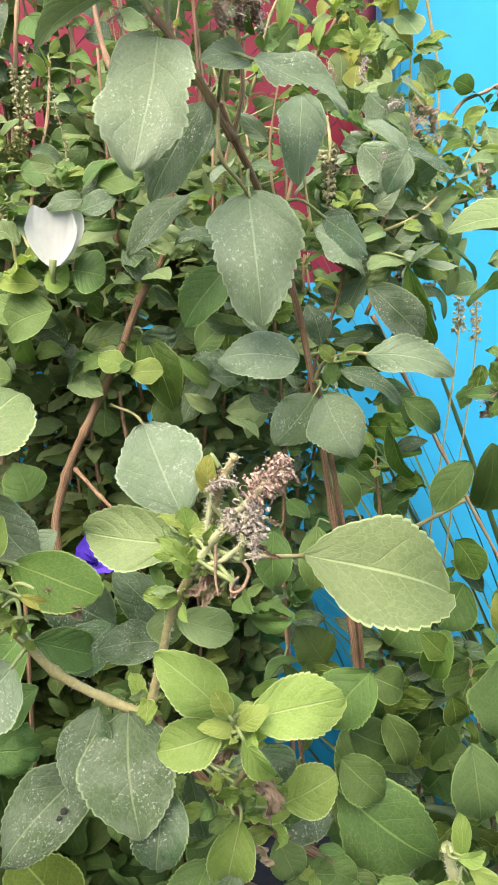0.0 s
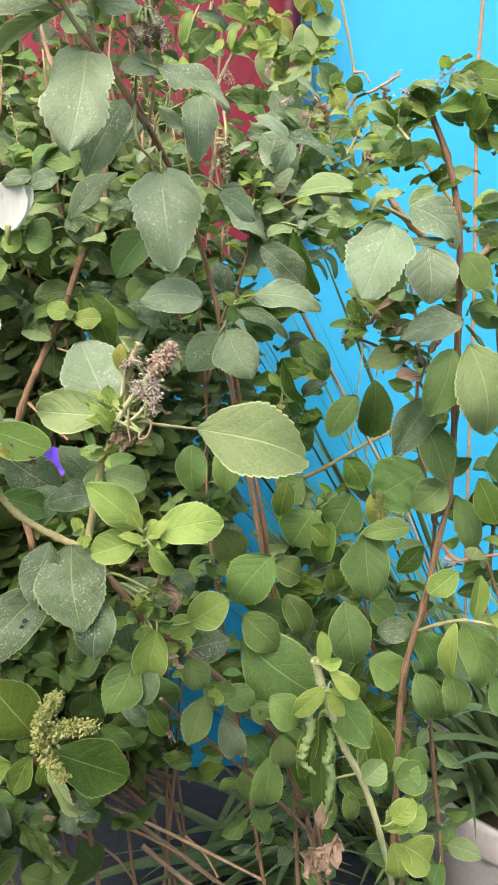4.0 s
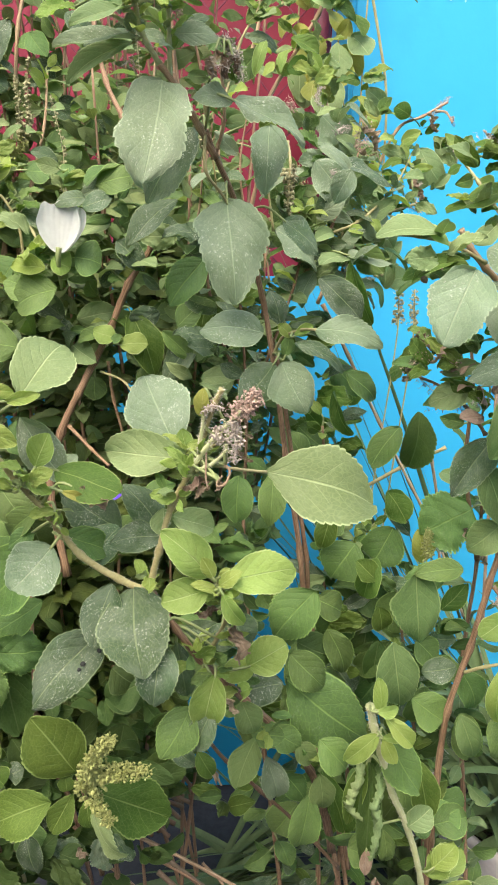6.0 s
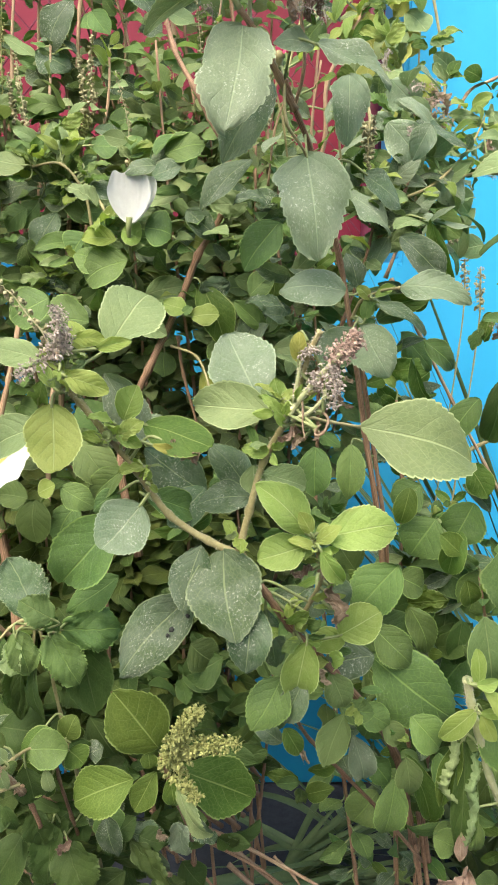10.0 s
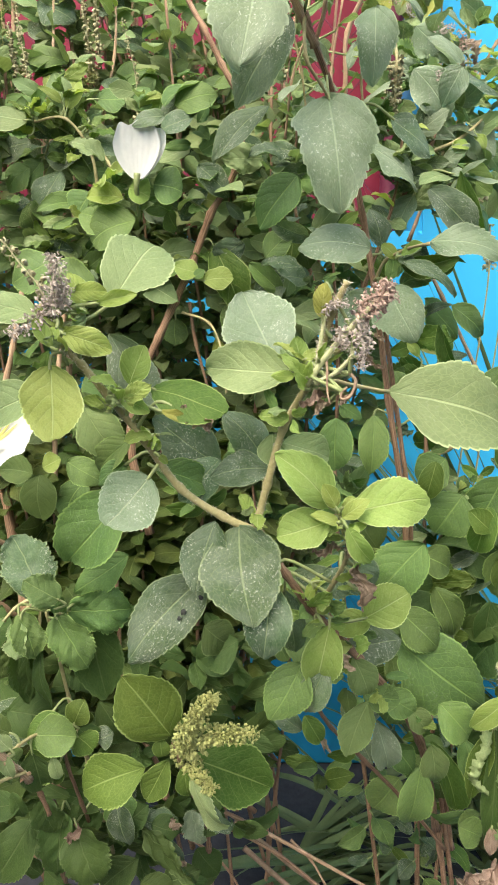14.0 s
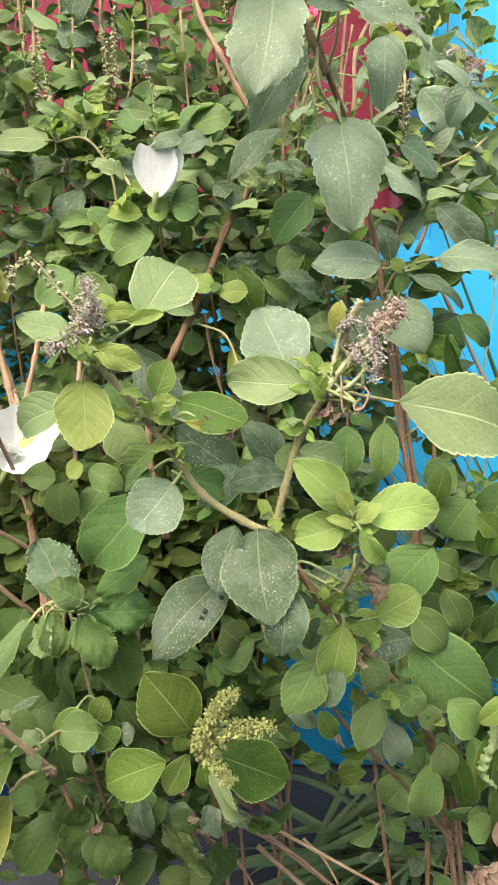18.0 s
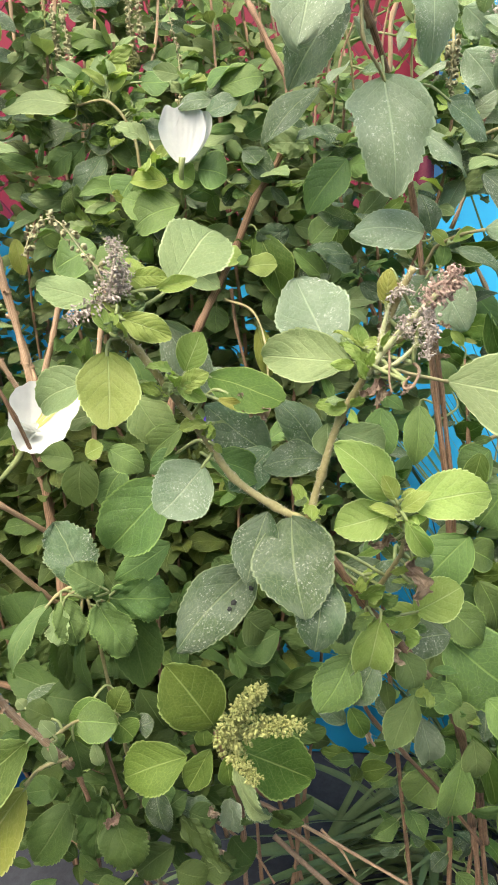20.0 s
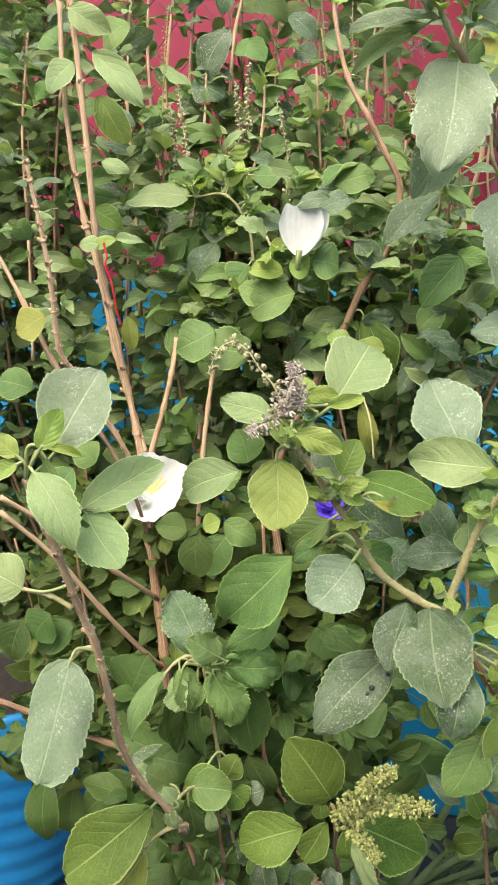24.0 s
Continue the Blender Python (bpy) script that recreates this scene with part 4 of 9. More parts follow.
tuft(b, (-0.063, 0.27, 0.965), 0.006, 5, "BBP", 101)
tuft(b, (-0.06, 0.274, 0.954), 0.006, 4, "BBP", 102)
flower_head(b, [(-0.064, 0.27, 0.966), (-0.064, 0.268, 0.974), (-0.064, 0.266, 0.981)], BUDS, 0.003, 0.0038, 44, 3, "flower_spike", cups=0.9)
leaf(b, "P", (-0.05, 0.28, 0.927), (-0.075, 0.272, 0.916), 0.0126, 8)
leaf(b, "B", (-0.075, 0.29, 0.93), (-0.093, 0.287, 0.923), 0.0096, 10, "p")
leaf(b, "B", (-0.051, 0.278, 0.928), (-0.046, 0.272, 0.934), 0.0056, 15, "p")
leaf(b, "B", (-0.044, 0.276, 0.93), (-0.039, 0.27, 0.934), 0.0068, -10, "p")
leaf(b, "G", (-0.046, 0.292, 0.918), (-0.085, 0.285, 0.911), 0.0129, 15)
leaf(b, "P", (-0.049, 0.3, 0.919), (-0.083, 0.302, 0.901), 0.0112, -10)
leaf(b, "D", (-0.061, 0.33, 0.945), (-0.092, 0.335, 0.955), 0.0153)
leaf(b, "G", (-0.068, 0.335, 0.951), (-0.08, 0.335, 0.962), 0.0091)
b = branch(plant, "c", 0.001, 0.0006, [(-0.046, 0.292, 0.918), (-0.054, 0.288, 0.925), (-0.059, 0.284, 0.926)], hairs=40)
sprig(b, 0.0075, 0.0125, "BPBG", 602, 0.2)
b = branch(plant, "c", 0.0012, 0.0007, [(-0.031, 0.305, 0.906), (-0.031, 0.297, 0.919), (-0.031, 0.29, 0.931), (-0.031, 0.286, 0.944), (-0.031, 0.283, 0.955)], hairs=70)
sprig(b, 0.0075, 0.0125, "BPBG", 603, 0.2)
leaf(b, "G", (-0.029, 0.297, 0.923), (-0.006, 0.3, 0.925), 0.0138, 12)
leaf(b, "D", (-0.023, 0.31, 0.93), (-0.012, 0.31, 0.937), 0.0088)
leaf(b, "G", (-0.032, 0.292, 0.948), (-0.044, 0.295, 0.954), 0.0128)
leaf(b, "P", (-0.031, 0.282, 0.949), (-0.026, 0.278, 0.954), 0.0088)
leaf(b, "B", (-0.031, 0.284, 0.931), (-0.037, 0.28, 0.934), 0.0057, 10, "p")
leaf(b, "B", (-0.031, 0.284, 0.933), (-0.015, 0.28, 0.93), 0.0044, -15, "n")
leaf(b, "B", (-0.031, 0.28, 0.954), (-0.041, 0.275, 0.954), 0.0050, 10, "p")
leaf(b, "P", (-0.032, 0.28, 0.955), (-0.034, 0.275, 0.96), 0.0050)
tuft(b, (-0.031, 0.288, 0.933), 0.006, 4, "BBP", 103)
tuft(b, (-0.031, 0.282, 0.954), 0.006, 4, "BBP", 104)
flower_head(b, [(-0.031, 0.283, 0.955), (-0.033, 0.28, 0.962), (-0.038, 0.278, 0.968), (-0.042, 0.278, 0.972)], SEED, 0.0022, 0.005, 26, 4, "flower_spike", cups=0.9)
b = branch(plant, "c", 0.0011, 0.0006, [(-0.047, 0.285, 0.932), (-0.036, 0.28, 0.933), (-0.025, 0.275, 0.939), (-0.018, 0.272, 0.947), (-0.015, 0.27, 0.956), (-0.017, 0.268, 0.962)], hairs=70)
sprig(b, 0.0075, 0.0125, "BPBG", 604, 0.2)
leaf(b, "G", (-0.04, 0.3, 0.966), (-0.025, 0.305, 0.985), 0.0136, 0, "d")
leaf(b, "G", (-0.025, 0.3, 0.981), (-0.006, 0.3, 0.985), 0.0045, 15, "n")
leaf(b, "P", (-0.016, 0.285, 0.946), (-0.001, 0.28, 0.949), 0.0082, 15)
leaf(b, "B", (-0.017, 0.275, 0.939), (-0.003, 0.27, 0.937), 0.0050, 15, "n")
leaf(b, "B", (-0.015, 0.27, 0.955), (-0.004, 0.265, 0.958), 0.0055, -10, "p")
leaf(b, "B", (-0.016, 0.27, 0.954), (-0.027, 0.265, 0.956), 0.0055, 10, "p")
leaf(b, "B", (-0.018, 0.27, 0.946), (-0.01, 0.265, 0.942), 0.0055, 0, "p")
leaf(b, "P", (-0.021, 0.276, 0.944), (-0.028, 0.27, 0.947), 0.0056, 10)
leaf(b, "B", (-0.016, 0.268, 0.962), (-0.022, 0.262, 0.965), 0.0042, 0, "p")
leaf(b, "B", (-0.016, 0.268, 0.962), (-0.01, 0.262, 0.965), 0.0042, 0, "p")
leaf(b, "M", (-0.012, 0.33, 0.927), (0.003, 0.335, 0.932), 0.0106)
leaf(b, "D", (-0.034, 0.33, 0.929), (-0.05, 0.335, 0.935), 0.0092)
tuft(b, (-0.015, 0.27, 0.956), 0.006, 5, "BBP", 105)
tuft(b, (-0.025, 0.275, 0.939), 0.006, 4, "BBP", 106)
tuft(b, (-0.017, 0.268, 0.962), 0.005, 4, "BBB", 107)
flower_head(b, [(-0.016, 0.27, 0.957), (-0.017, 0.268, 0.961), (-0.018, 0.266, 0.966)], BUDS, 0.0024, 0.0045, 34, 9, "flower_spike", cups=0.9)
flower_head(b, [(-0.047, 0.285, 0.943), (-0.041, 0.28, 0.945), (-0.036, 0.278, 0.947)], HUSK, 0.0024, 0.005, 22, 6)
flower_head(b, [(-0.055, 0.31, 0.911), (-0.05, 0.31, 0.914), (-0.049, 0.31, 0.908)], HUSK, 0.0024, 0.004, 16, 7)
b = branch(plant, "t", 0.0011, 0.0007, [(-0.007, 0.335, 0.874), (-0.003, 0.328, 0.889), (-0.003, 0.322, 0.902), (-0.005, 0.318, 0.914), (-0.003, 0.312, 0.922)])
leaf(b, "W", (-0.008, 0.3, 0.918), (-0.011, 0.3, 0.904), 0.0086)
leaf(b, "W", (-0.004, 0.298, 0.916), (-0.003, 0.298, 0.904), 0.0073)
leaf(b, "W", (0, 0.298, 0.915), (0.003, 0.3, 0.906), 0.0060)
leaf(b, "O", (-0.001, 0.315, 0.924), (0.001, 0.315, 0.908), 0.0055, 55)
leaf(b, "P", (0.001, 0.33, 0.919), (-0.012, 0.33, 0.923), 0.0085)
flower_head(b, [(-0.012, 0.3, 0.908), (-0.007, 0.298, 0.91), (-0.001, 0.296, 0.908)], HUSK, 0.0026, 0.006, 30, 8)
# branch with the drooping front sprays
b = branch(plant, "w", 0.00294, 0.00156, [(0.103, 0.45, 0.346), (0.089, 0.42, 0.405), (0.068, 0.37, 0.475), (0.044, 0.325, 0.528), (0.021, 0.29, 0.569), (0.002, 0.268, 0.598), (-0.011, 0.257, 0.616), (-0.023, 0.249, 0.636), (-0.034, 0.245, 0.656)])
b = branch(plant, "g", 0.0018, 0.0012, [(-0.034, 0.245, 0.656), (-0.05, 0.243, 0.664), (-0.067, 0.237, 0.678), (-0.079, 0.228, 0.699), (-0.09, 0.218, 0.717), (-0.099, 0.212, 0.731), (-0.105, 0.207, 0.739), (-0.109, 0.205, 0.748)], hairs=120)
leaf(b, "P", (-0.088, 0.215, 0.753), (-0.073, 0.235, 0.777), 0.0261, 5, "t")
leaf(b, "P", (-0.11, 0.203, 0.748), (-0.131, 0.2, 0.754), 0.0127, 10)
leaf(b, "B", (-0.091, 0.205, 0.753), (-0.077, 0.205, 0.756), 0.0056, 30)
leaf(b, "B", (-0.097, 0.21, 0.751), (-0.101, 0.21, 0.764), 0.0075, 20)
leaf(b, "B", (-0.099, 0.205, 0.757), (-0.087, 0.205, 0.757), 0.0067, 30)
leaf(b, "B", (-0.11, 0.21, 0.731), (-0.109, 0.205, 0.704), 0.0229)
leaf(b, "B", (-0.102, 0.2, 0.743), (-0.085, 0.2, 0.737), 0.0100, 25)
leaf(b, "B", (-0.106, 0.2, 0.738), (-0.112, 0.2, 0.748), 0.0054)
leaf(b, "B", (-0.104, 0.2, 0.745), (-0.106, 0.2, 0.741), 0.0046)
leaf(b, "B", (-0.084, 0.225, 0.722), (-0.078, 0.225, 0.737), 0.0127)
leaf(b, "B", (-0.087, 0.215, 0.72), (-0.075, 0.215, 0.713), 0.0068, 30)
leaf(b, "O", (-0.076, 0.228, 0.72), (-0.047, 0.222, 0.711), 0.0212, -18)
leaf(b, "W", (-0.065, 0.22, 0.713), (-0.053, 0.22, 0.705), 0.0077)
leaf(b, "Y", (-0.072, 0.218, 0.713), (-0.061, 0.218, 0.709), 0.0041)
leaf(b, "G", (-0.096, 0.25, 0.74), (-0.078, 0.26, 0.708), 0.0197, 0, "o")
leaf(b, "G", (-0.073, 0.27, 0.718), (-0.087, 0.27, 0.706), 0.0117)
leaf(b, "V", (-0.111, 0.262, 0.707), (-0.095, 0.258, 0.686), 0.0205)
leaf(b, "M", (-0.091, 0.25, 0.685), (-0.104, 0.25, 0.676), 0.0106)
tuft(b, (-0.099, 0.205, 0.748), 0.009, 5, "BBP", 149)
tuft(b, (-0.102, 0.203, 0.74), 0.009, 5, "BBP", 150)
tuft(b, (-0.086, 0.215, 0.719), 0.009, 5, "BBP", 151)
tuft(b, (-0.075, 0.226, 0.699), 0.009, 5, "BBP", 152)
tuft(b, (-0.09, 0.216, 0.714), 0.009, 5, "BBP", 153)
leaf(b, "M", (-0.088, 0.25, 0.696), (-0.107, 0.26, 0.679), 0.0142)
leaf(b, "B", (-0.077, 0.23, 0.695), (-0.074, 0.23, 0.7), 0.0056)
leaf(b, "G", (-0.078, 0.228, 0.685), (-0.094, 0.22, 0.667), 0.0256, 0, "r")
leaf(b, "M", (-0.078, 0.25, 0.683), (-0.055, 0.26, 0.672), 0.0164)
flower_head(b, [(-0.108, 0.204, 0.753), (-0.111, 0.203, 0.76), (-0.116, 0.203, 0.766), (-0.121, 0.203, 0.773), (-0.126, 0.204, 0.776), (-0.131, 0.204, 0.774), (-0.134, 0.204, 0.769), (-0.136, 0.204, 0.764)], SEED, 0.0024, 0.0042, 34, 11, "flower_spike", cups=0.9)
flower_head(b, [(-0.107, 0.203, 0.75), (-0.105, 0.2, 0.758), (-0.103, 0.198, 0.765), (-0.104, 0.198, 0.769)], HUSK, 0.004, 0.0062, 60, 12)
flower_head(b, [(-0.107, 0.203, 0.75), (-0.111, 0.2, 0.747), (-0.116, 0.198, 0.745), (-0.12, 0.198, 0.742)], HUSK, 0.0036, 0.0058, 48, 13)
flower_head(b, [(-0.103, 0.203, 0.751), (-0.101, 0.2, 0.757), (-0.1, 0.2, 0.761)], HUSK, 0.0034, 0.0045, 26, 18)
b = branch(plant, "g", 0.0017, 0.0011, [(-0.036, 0.245, 0.658), (-0.031, 0.24, 0.679), (-0.025, 0.233, 0.703), (-0.015, 0.225, 0.724), (-0.011, 0.215, 0.74), (-0.007, 0.208, 0.753), (-0.004, 0.205, 0.76)], hairs=90)
b = branch(plant, "g", 0.0009, 0.0007, [(-0.019, 0.228, 0.717), (-0.009, 0.228, 0.723), (0.004, 0.235, 0.72), (0.019, 0.248, 0.716)])
b = branch(plant, "g", 0.0008, 0.0006, [(-0.014, 0.223, 0.727), (-0.006, 0.215, 0.735), (0.004, 0.21, 0.741)])
leaf(b, "P", (0.019, 0.249, 0.716), (0.077, 0.255, 0.701), 0.0412, -6, "t")
leaf(b, "P", (-0.021, 0.232, 0.725), (-0.056, 0.238, 0.728), 0.0212, -5, "r")
leaf(b, "G", (-0.025, 0.275, 0.722), (-0.042, 0.29, 0.756), 0.0334, 0, "r")
leaf(b, "W", (-0.009, 0.209, 0.756), (-0.007, 0.209, 0.753), 0.0032)
leaf(b, "Y", (-0.012, 0.21, 0.748), (-0.012, 0.206, 0.759), 0.0072, -18, "r")
leaf(b, "B", (-0.013, 0.21, 0.733), (-0.011, 0.205, 0.739), 0.0022, 0, "p")
leaf(b, "B", (-0.017, 0.215, 0.724), (-0.026, 0.208, 0.735), 0.0053, 20, "p")
leaf(b, "B", (-0.017, 0.212, 0.726), (-0.016, 0.208, 0.732), 0.0033, 0, "p")
leaf(b, "B", (-0.018, 0.212, 0.722), (-0.021, 0.205, 0.728), 0.0041, 0, "p")
b = branch(plant, "c", 0.0008, 0.0006, [(-0.013, 0.214, 0.731), (-0.012, 0.212, 0.741), (-0.011, 0.21, 0.748)], hairs=30)
b = branch(plant, "c", 0.0012, 0.0008, [(-0.017, 0.216, 0.723), (-0.01, 0.212, 0.734), (-0.003, 0.208, 0.743), (0.004, 0.205, 0.751), (0.01, 0.203, 0.756)], hairs=60)
b = branch(plant, "c", 0.0008, 0.0006, [(-0.014, 0.214, 0.724), (-0.007, 0.21, 0.728), (-0.002, 0.206, 0.734), (-0.002, 0.205, 0.737)], hairs=30)
flower_head(b, [(0.001, 0.206, 0.749), (0.005, 0.204, 0.752), (0.008, 0.203, 0.755), (0.012, 0.203, 0.756)], RUST, 0.0042, 0.0066, 64, 14)
flower_head(b, [(0.006, 0.204, 0.753), (0.009, 0.203, 0.758), (0.01, 0.203, 0.76)], RUST, 0.0036, 0.0052, 34, 19)
flower_head(b, [(-0, 0.206, 0.747), (0.001, 0.204, 0.742), (0.002, 0.203, 0.736), (0.001, 0.203, 0.73)], HUSK, 0.004, 0.0058, 58, 15)
flower_head(b, [(-0.011, 0.208, 0.749), (-0.01, 0.206, 0.752), (-0.007, 0.205, 0.753), (-0.003, 0.205, 0.752)], HUSK, 0.003, 0.0028, 26, 16)
flower_head(b, [(-0.006, 0.208, 0.743), (-0.006, 0.206, 0.739), (-0.003, 0.205, 0.738)], HUSK, 0.0032, 0.0045, 24, 20)
b = branch(plant, "s", 0.0005, 0.0003, [(-0.01, 0.213, 0.733), (-0.01, 0.21, 0.728), (-0.01, 0.209, 0.722), (-0.009, 0.208, 0.717)])
b = branch(plant, "s", 0.0006, 0.0004, [(-0.002, 0.208, 0.728), (-0, 0.207, 0.725), (-0.002, 0.206, 0.72), (-0.005, 0.206, 0.719), (-0.005, 0.207, 0.721), (-0.003, 0.208, 0.723)])
leaf(b, "W", (0, 0.205, 0.734), (0.009, 0.203, 0.73), 0.0029)
leaf(b, "W", (0.005, 0.204, 0.742), (0.009, 0.203, 0.74), 0.0028)
leaf(b, "W", (-0.009, 0.216, 0.72), (-0.019, 0.212, 0.716), 0.0064)
leaf(b, "W", (-0.008, 0.214, 0.718), (-0.015, 0.21, 0.713), 0.0049)
leaf(b, "W", (-0.002, 0.208, 0.721), (-0.006, 0.206, 0.717), 0.0037)
leaf(b, "B", (-0.018, 0.225, 0.73), (-0.021, 0.225, 0.74), 0.0077)
leaf(b, "B", (-0.016, 0.222, 0.728), (-0.014, 0.222, 0.736), 0.0065)
leaf(b, "B", (-0.018, 0.222, 0.726), (-0.016, 0.222, 0.72), 0.0065)
tuft(b, (-0.02, 0.222, 0.73), 0.009, 5, "BBP", 154)
tuft(b, (-0.017, 0.22, 0.728), 0.009, 5, "BBP", 155)
tuft(b, (-0.022, 0.228, 0.712), 0.009, 5, "BBP", 156)
tuft(b, (-0.036, 0.243, 0.663), 0.009, 5, "BBP", 157)
leaf(b, "P", (-0.029, 0.24, 0.7), (-0.028, 0.24, 0.686), 0.0124)
leaf(b, "P", (-0.025, 0.24, 0.696), (-0.005, 0.24, 0.691), 0.0140, 0, "r")
leaf(b, "D", (-0.052, 0.272, 0.679), (-0.08, 0.262, 0.703), 0.0235, 0, "o")
leaf(b, "D", (-0.032, 0.264, 0.683), (-0.049, 0.258, 0.706), 0.0185, 0, "o")
leaf(b, "M", (-0.028, 0.23, 0.711), (-0.032, 0.23, 0.72), 0.0042)
b = branch(plant, "g", 0.0012, 0.0008, [(-0.009, 0.257, 0.615), (-0.002, 0.24, 0.637), (0.001, 0.228, 0.652), (-0.002, 0.216, 0.667), (-0.005, 0.212, 0.675)])
leaf(b, "B", (-0.008, 0.212, 0.677), (-0.027, 0.205, 0.699), 0.0170)
leaf(b, "B", (0, 0.212, 0.675), (0.031, 0.216, 0.68), 0.0196)
leaf(b, "B", (-0.008, 0.21, 0.672), (-0.028, 0.205, 0.668), 0.0163)
leaf(b, "B", (-0.002, 0.208, 0.671), (0.008, 0.208, 0.656), 0.0083, 20)
leaf(b, "B", (-0.006, 0.208, 0.678), (-0.011, 0.208, 0.687), 0.0070)
tuft(b, (-0.004, 0.21, 0.674), 0.009, 5, "BBB", 158)
tuft(b, (-0.001, 0.214, 0.666), 0.009, 5, "BBB", 159)
tuft(b, (0.005, 0.23, 0.641), 0.009, 5, "BBB", 160)
leaf(b, "W", (-0.003, 0.22, 0.659), (-0.013, 0.22, 0.655), 0.0060)
leaf(b, "W", (0.004, 0.225, 0.65), (0.009, 0.225, 0.631), 0.0105)
leaf(b, "W", (-0.001, 0.22, 0.659), (0.002, 0.22, 0.654), 0.0061)
leaf(b, "D", (0.003, 0.245, 0.645), (0.014, 0.245, 0.628), 0.0182)
leaf(b, "D", (-0.019, 0.26, 0.632), (0.004, 0.26, 0.626), 0.0134)
# leaves at the fork
leaf(b, "D", (-0.043, 0.243, 0.66), (-0.037, 0.225, 0.622), 0.0349, 0, "o")
leaf(b, "D", (-0.053, 0.242, 0.662), (-0.061, 0.233, 0.634), 0.0195)
leaf(b, "D", (-0.059, 0.25, 0.634), (-0.093, 0.24, 0.598), 0.0278, 0, "o")
dark_spot(b, (-0.067, 0.24, 0.622), 0.0013)
dark_spot(b, (-0.06, 0.244, 0.627), 0.0011)
dark_spot(b, (-0.069, 0.24, 0.619), 0.0009)
leaf(b, "D", (-0.03, 0.235, 0.637), (-0.033, 0.225, 0.607), 0.0211)
leaf(b, "D", (-0.023, 0.26, 0.624), (-0.017, 0.26, 0.59), 0.0134)
leaf(b, "D", (-0.029, 0.25, 0.683), (-0.056, 0.25, 0.68), 0.0160)
leaf(b, "D", (-0.052, 0.262, 0.684), (-0.071, 0.26, 0.666), 0.0190)
leaf(b, "D", (-0.008, 0.25, 0.632), (0.008, 0.25, 0.632), 0.0144)
leaf(b, "B", (-0.003, 0.252, 0.61), (-0.009, 0.247, 0.582), 0.0185)
leaf(b, "B", (0.018, 0.268, 0.605), (0.001, 0.268, 0.601), 0.0137, 0, "r")
leaf(b, "B", (0.014, 0.262, 0.609), (0.033, 0.26, 0.622), 0.0202)
leaf(b, "M", (0.069, 0.385, 0.602), (0.04, 0.388, 0.564), 0.0341)
leaf(b, "M", (0.046, 0.34, 0.578), (0.072, 0.34, 0.553), 0.0237)
leaf(b, "M", (0.045, 0.345, 0.558), (0.103, 0.348, 0.511), 0.0466)
leaf(b, "D", (0.036, 0.285, 0.587), (0.009, 0.285, 0.58), 0.0215)
leaf(b, "V", (0.022, 0.293, 0.548), (0.012, 0.293, 0.517), 0.0186)
leaf(b, "G", (0.032, 0.325, 0.516), (0.043, 0.33, 0.478), 0.0178)
leaf(b, "M", (0.02, 0.3, 0.549), (0.04, 0.3, 0.545), 0.0157)
leaf(b, "M", (0.034, 0.315, 0.541), (0.053, 0.315, 0.528), 0.0179)
leaf(b, "V", (0.051, 0.33, 0.522), (0.064, 0.33, 0.506), 0.0145)
leaf(b, "V", (0.073, 0.36, 0.479), (0.077, 0.36, 0.449), 0.0193)
leaf(b, "M", (0.067, 0.36, 0.463), (0.061, 0.36, 0.419), 0.0230)
leaf(b, "O", (0.078, 0.38, 0.468), (0.099, 0.38, 0.416), 0.0173)
leaf(b, "M", (0.05, 0.37, 0.472), (0.066, 0.37, 0.451), 0.0184)
leaf(b, "M", (0.061, 0.3, 0.543), (0.079, 0.3, 0.522), 0.0221)
leaf(b, "M", (-0.015, 0.252, 0.592), (-0.03, 0.245, 0.567), 0.0218)
leaf(b, "D", (-0.005, 0.25, 0.59), (-0.013, 0.25, 0.568), 0.0146)
leaf(b, "B", (-0.008, 0.25, 0.625), (-0.004, 0.25, 0.616), 0.0072)
leaf(b, "V", (0.012, 0.28, 0.58), (0.021, 0.28, 0.558), 0.0165)
leaf(b, "W", (-0.004, 0.3, 0.533), (0.001, 0.3, 0.515), 0.0060)
leaf(b, "W", (0.002, 0.26, 0.593), (0.009, 0.26, 0.584), 0.0068)
leaf(b, "O", (-0.011, 0.29, 0.542), (-0.002, 0.29, 0.526), 0.0110)
leaf(b, "D", (-0.012, 0.3, 0.527), (-0.029, 0.3, 0.541), 0.0112)
b = branch(plant, "w", 0.00147, 0.0011, [(0.108, 0.44, 0.336), (0.066, 0.4, 0.409), (0.032, 0.36, 0.467), (0.007, 0.33, 0.51), (-0.005, 0.3, 0.543)])
b = branch(plant, "w", 0.00239, 0.00166, [(0.125, 0.48, 0.303), (0.114, 0.47, 0.362), (0.107, 0.46, 0.404)])
# woody stem behind, left of the middle
b = branch(plant, "w", 0.00313, 0.00129, [(-0.116, 0.47, 0.58), (-0.128, 0.47, 0.651), (-0.118, 0.465, 0.696), (-0.104, 0.46, 0.726), (-0.092, 0.46, 0.75), (-0.079, 0.458, 0.777), (-0.066, 0.452, 0.807), (-0.049, 0.445, 0.835), (-0.045, 0.44, 0.87), (-0.057, 0.44, 0.895), (-0.068, 0.44, 0.916), (-0.081, 0.45, 0.942), (-0.09, 0.46, 0.982), (-0.094, 0.47, 1.027)])
leaf(b, "B", (-0.074, 0.442, 0.769), (-0.09, 0.442, 0.773), 0.0158, 0, "r")
leaf(b, "B", (-0.071, 0.442, 0.764), (-0.051, 0.442, 0.765), 0.0170, 0, "r")
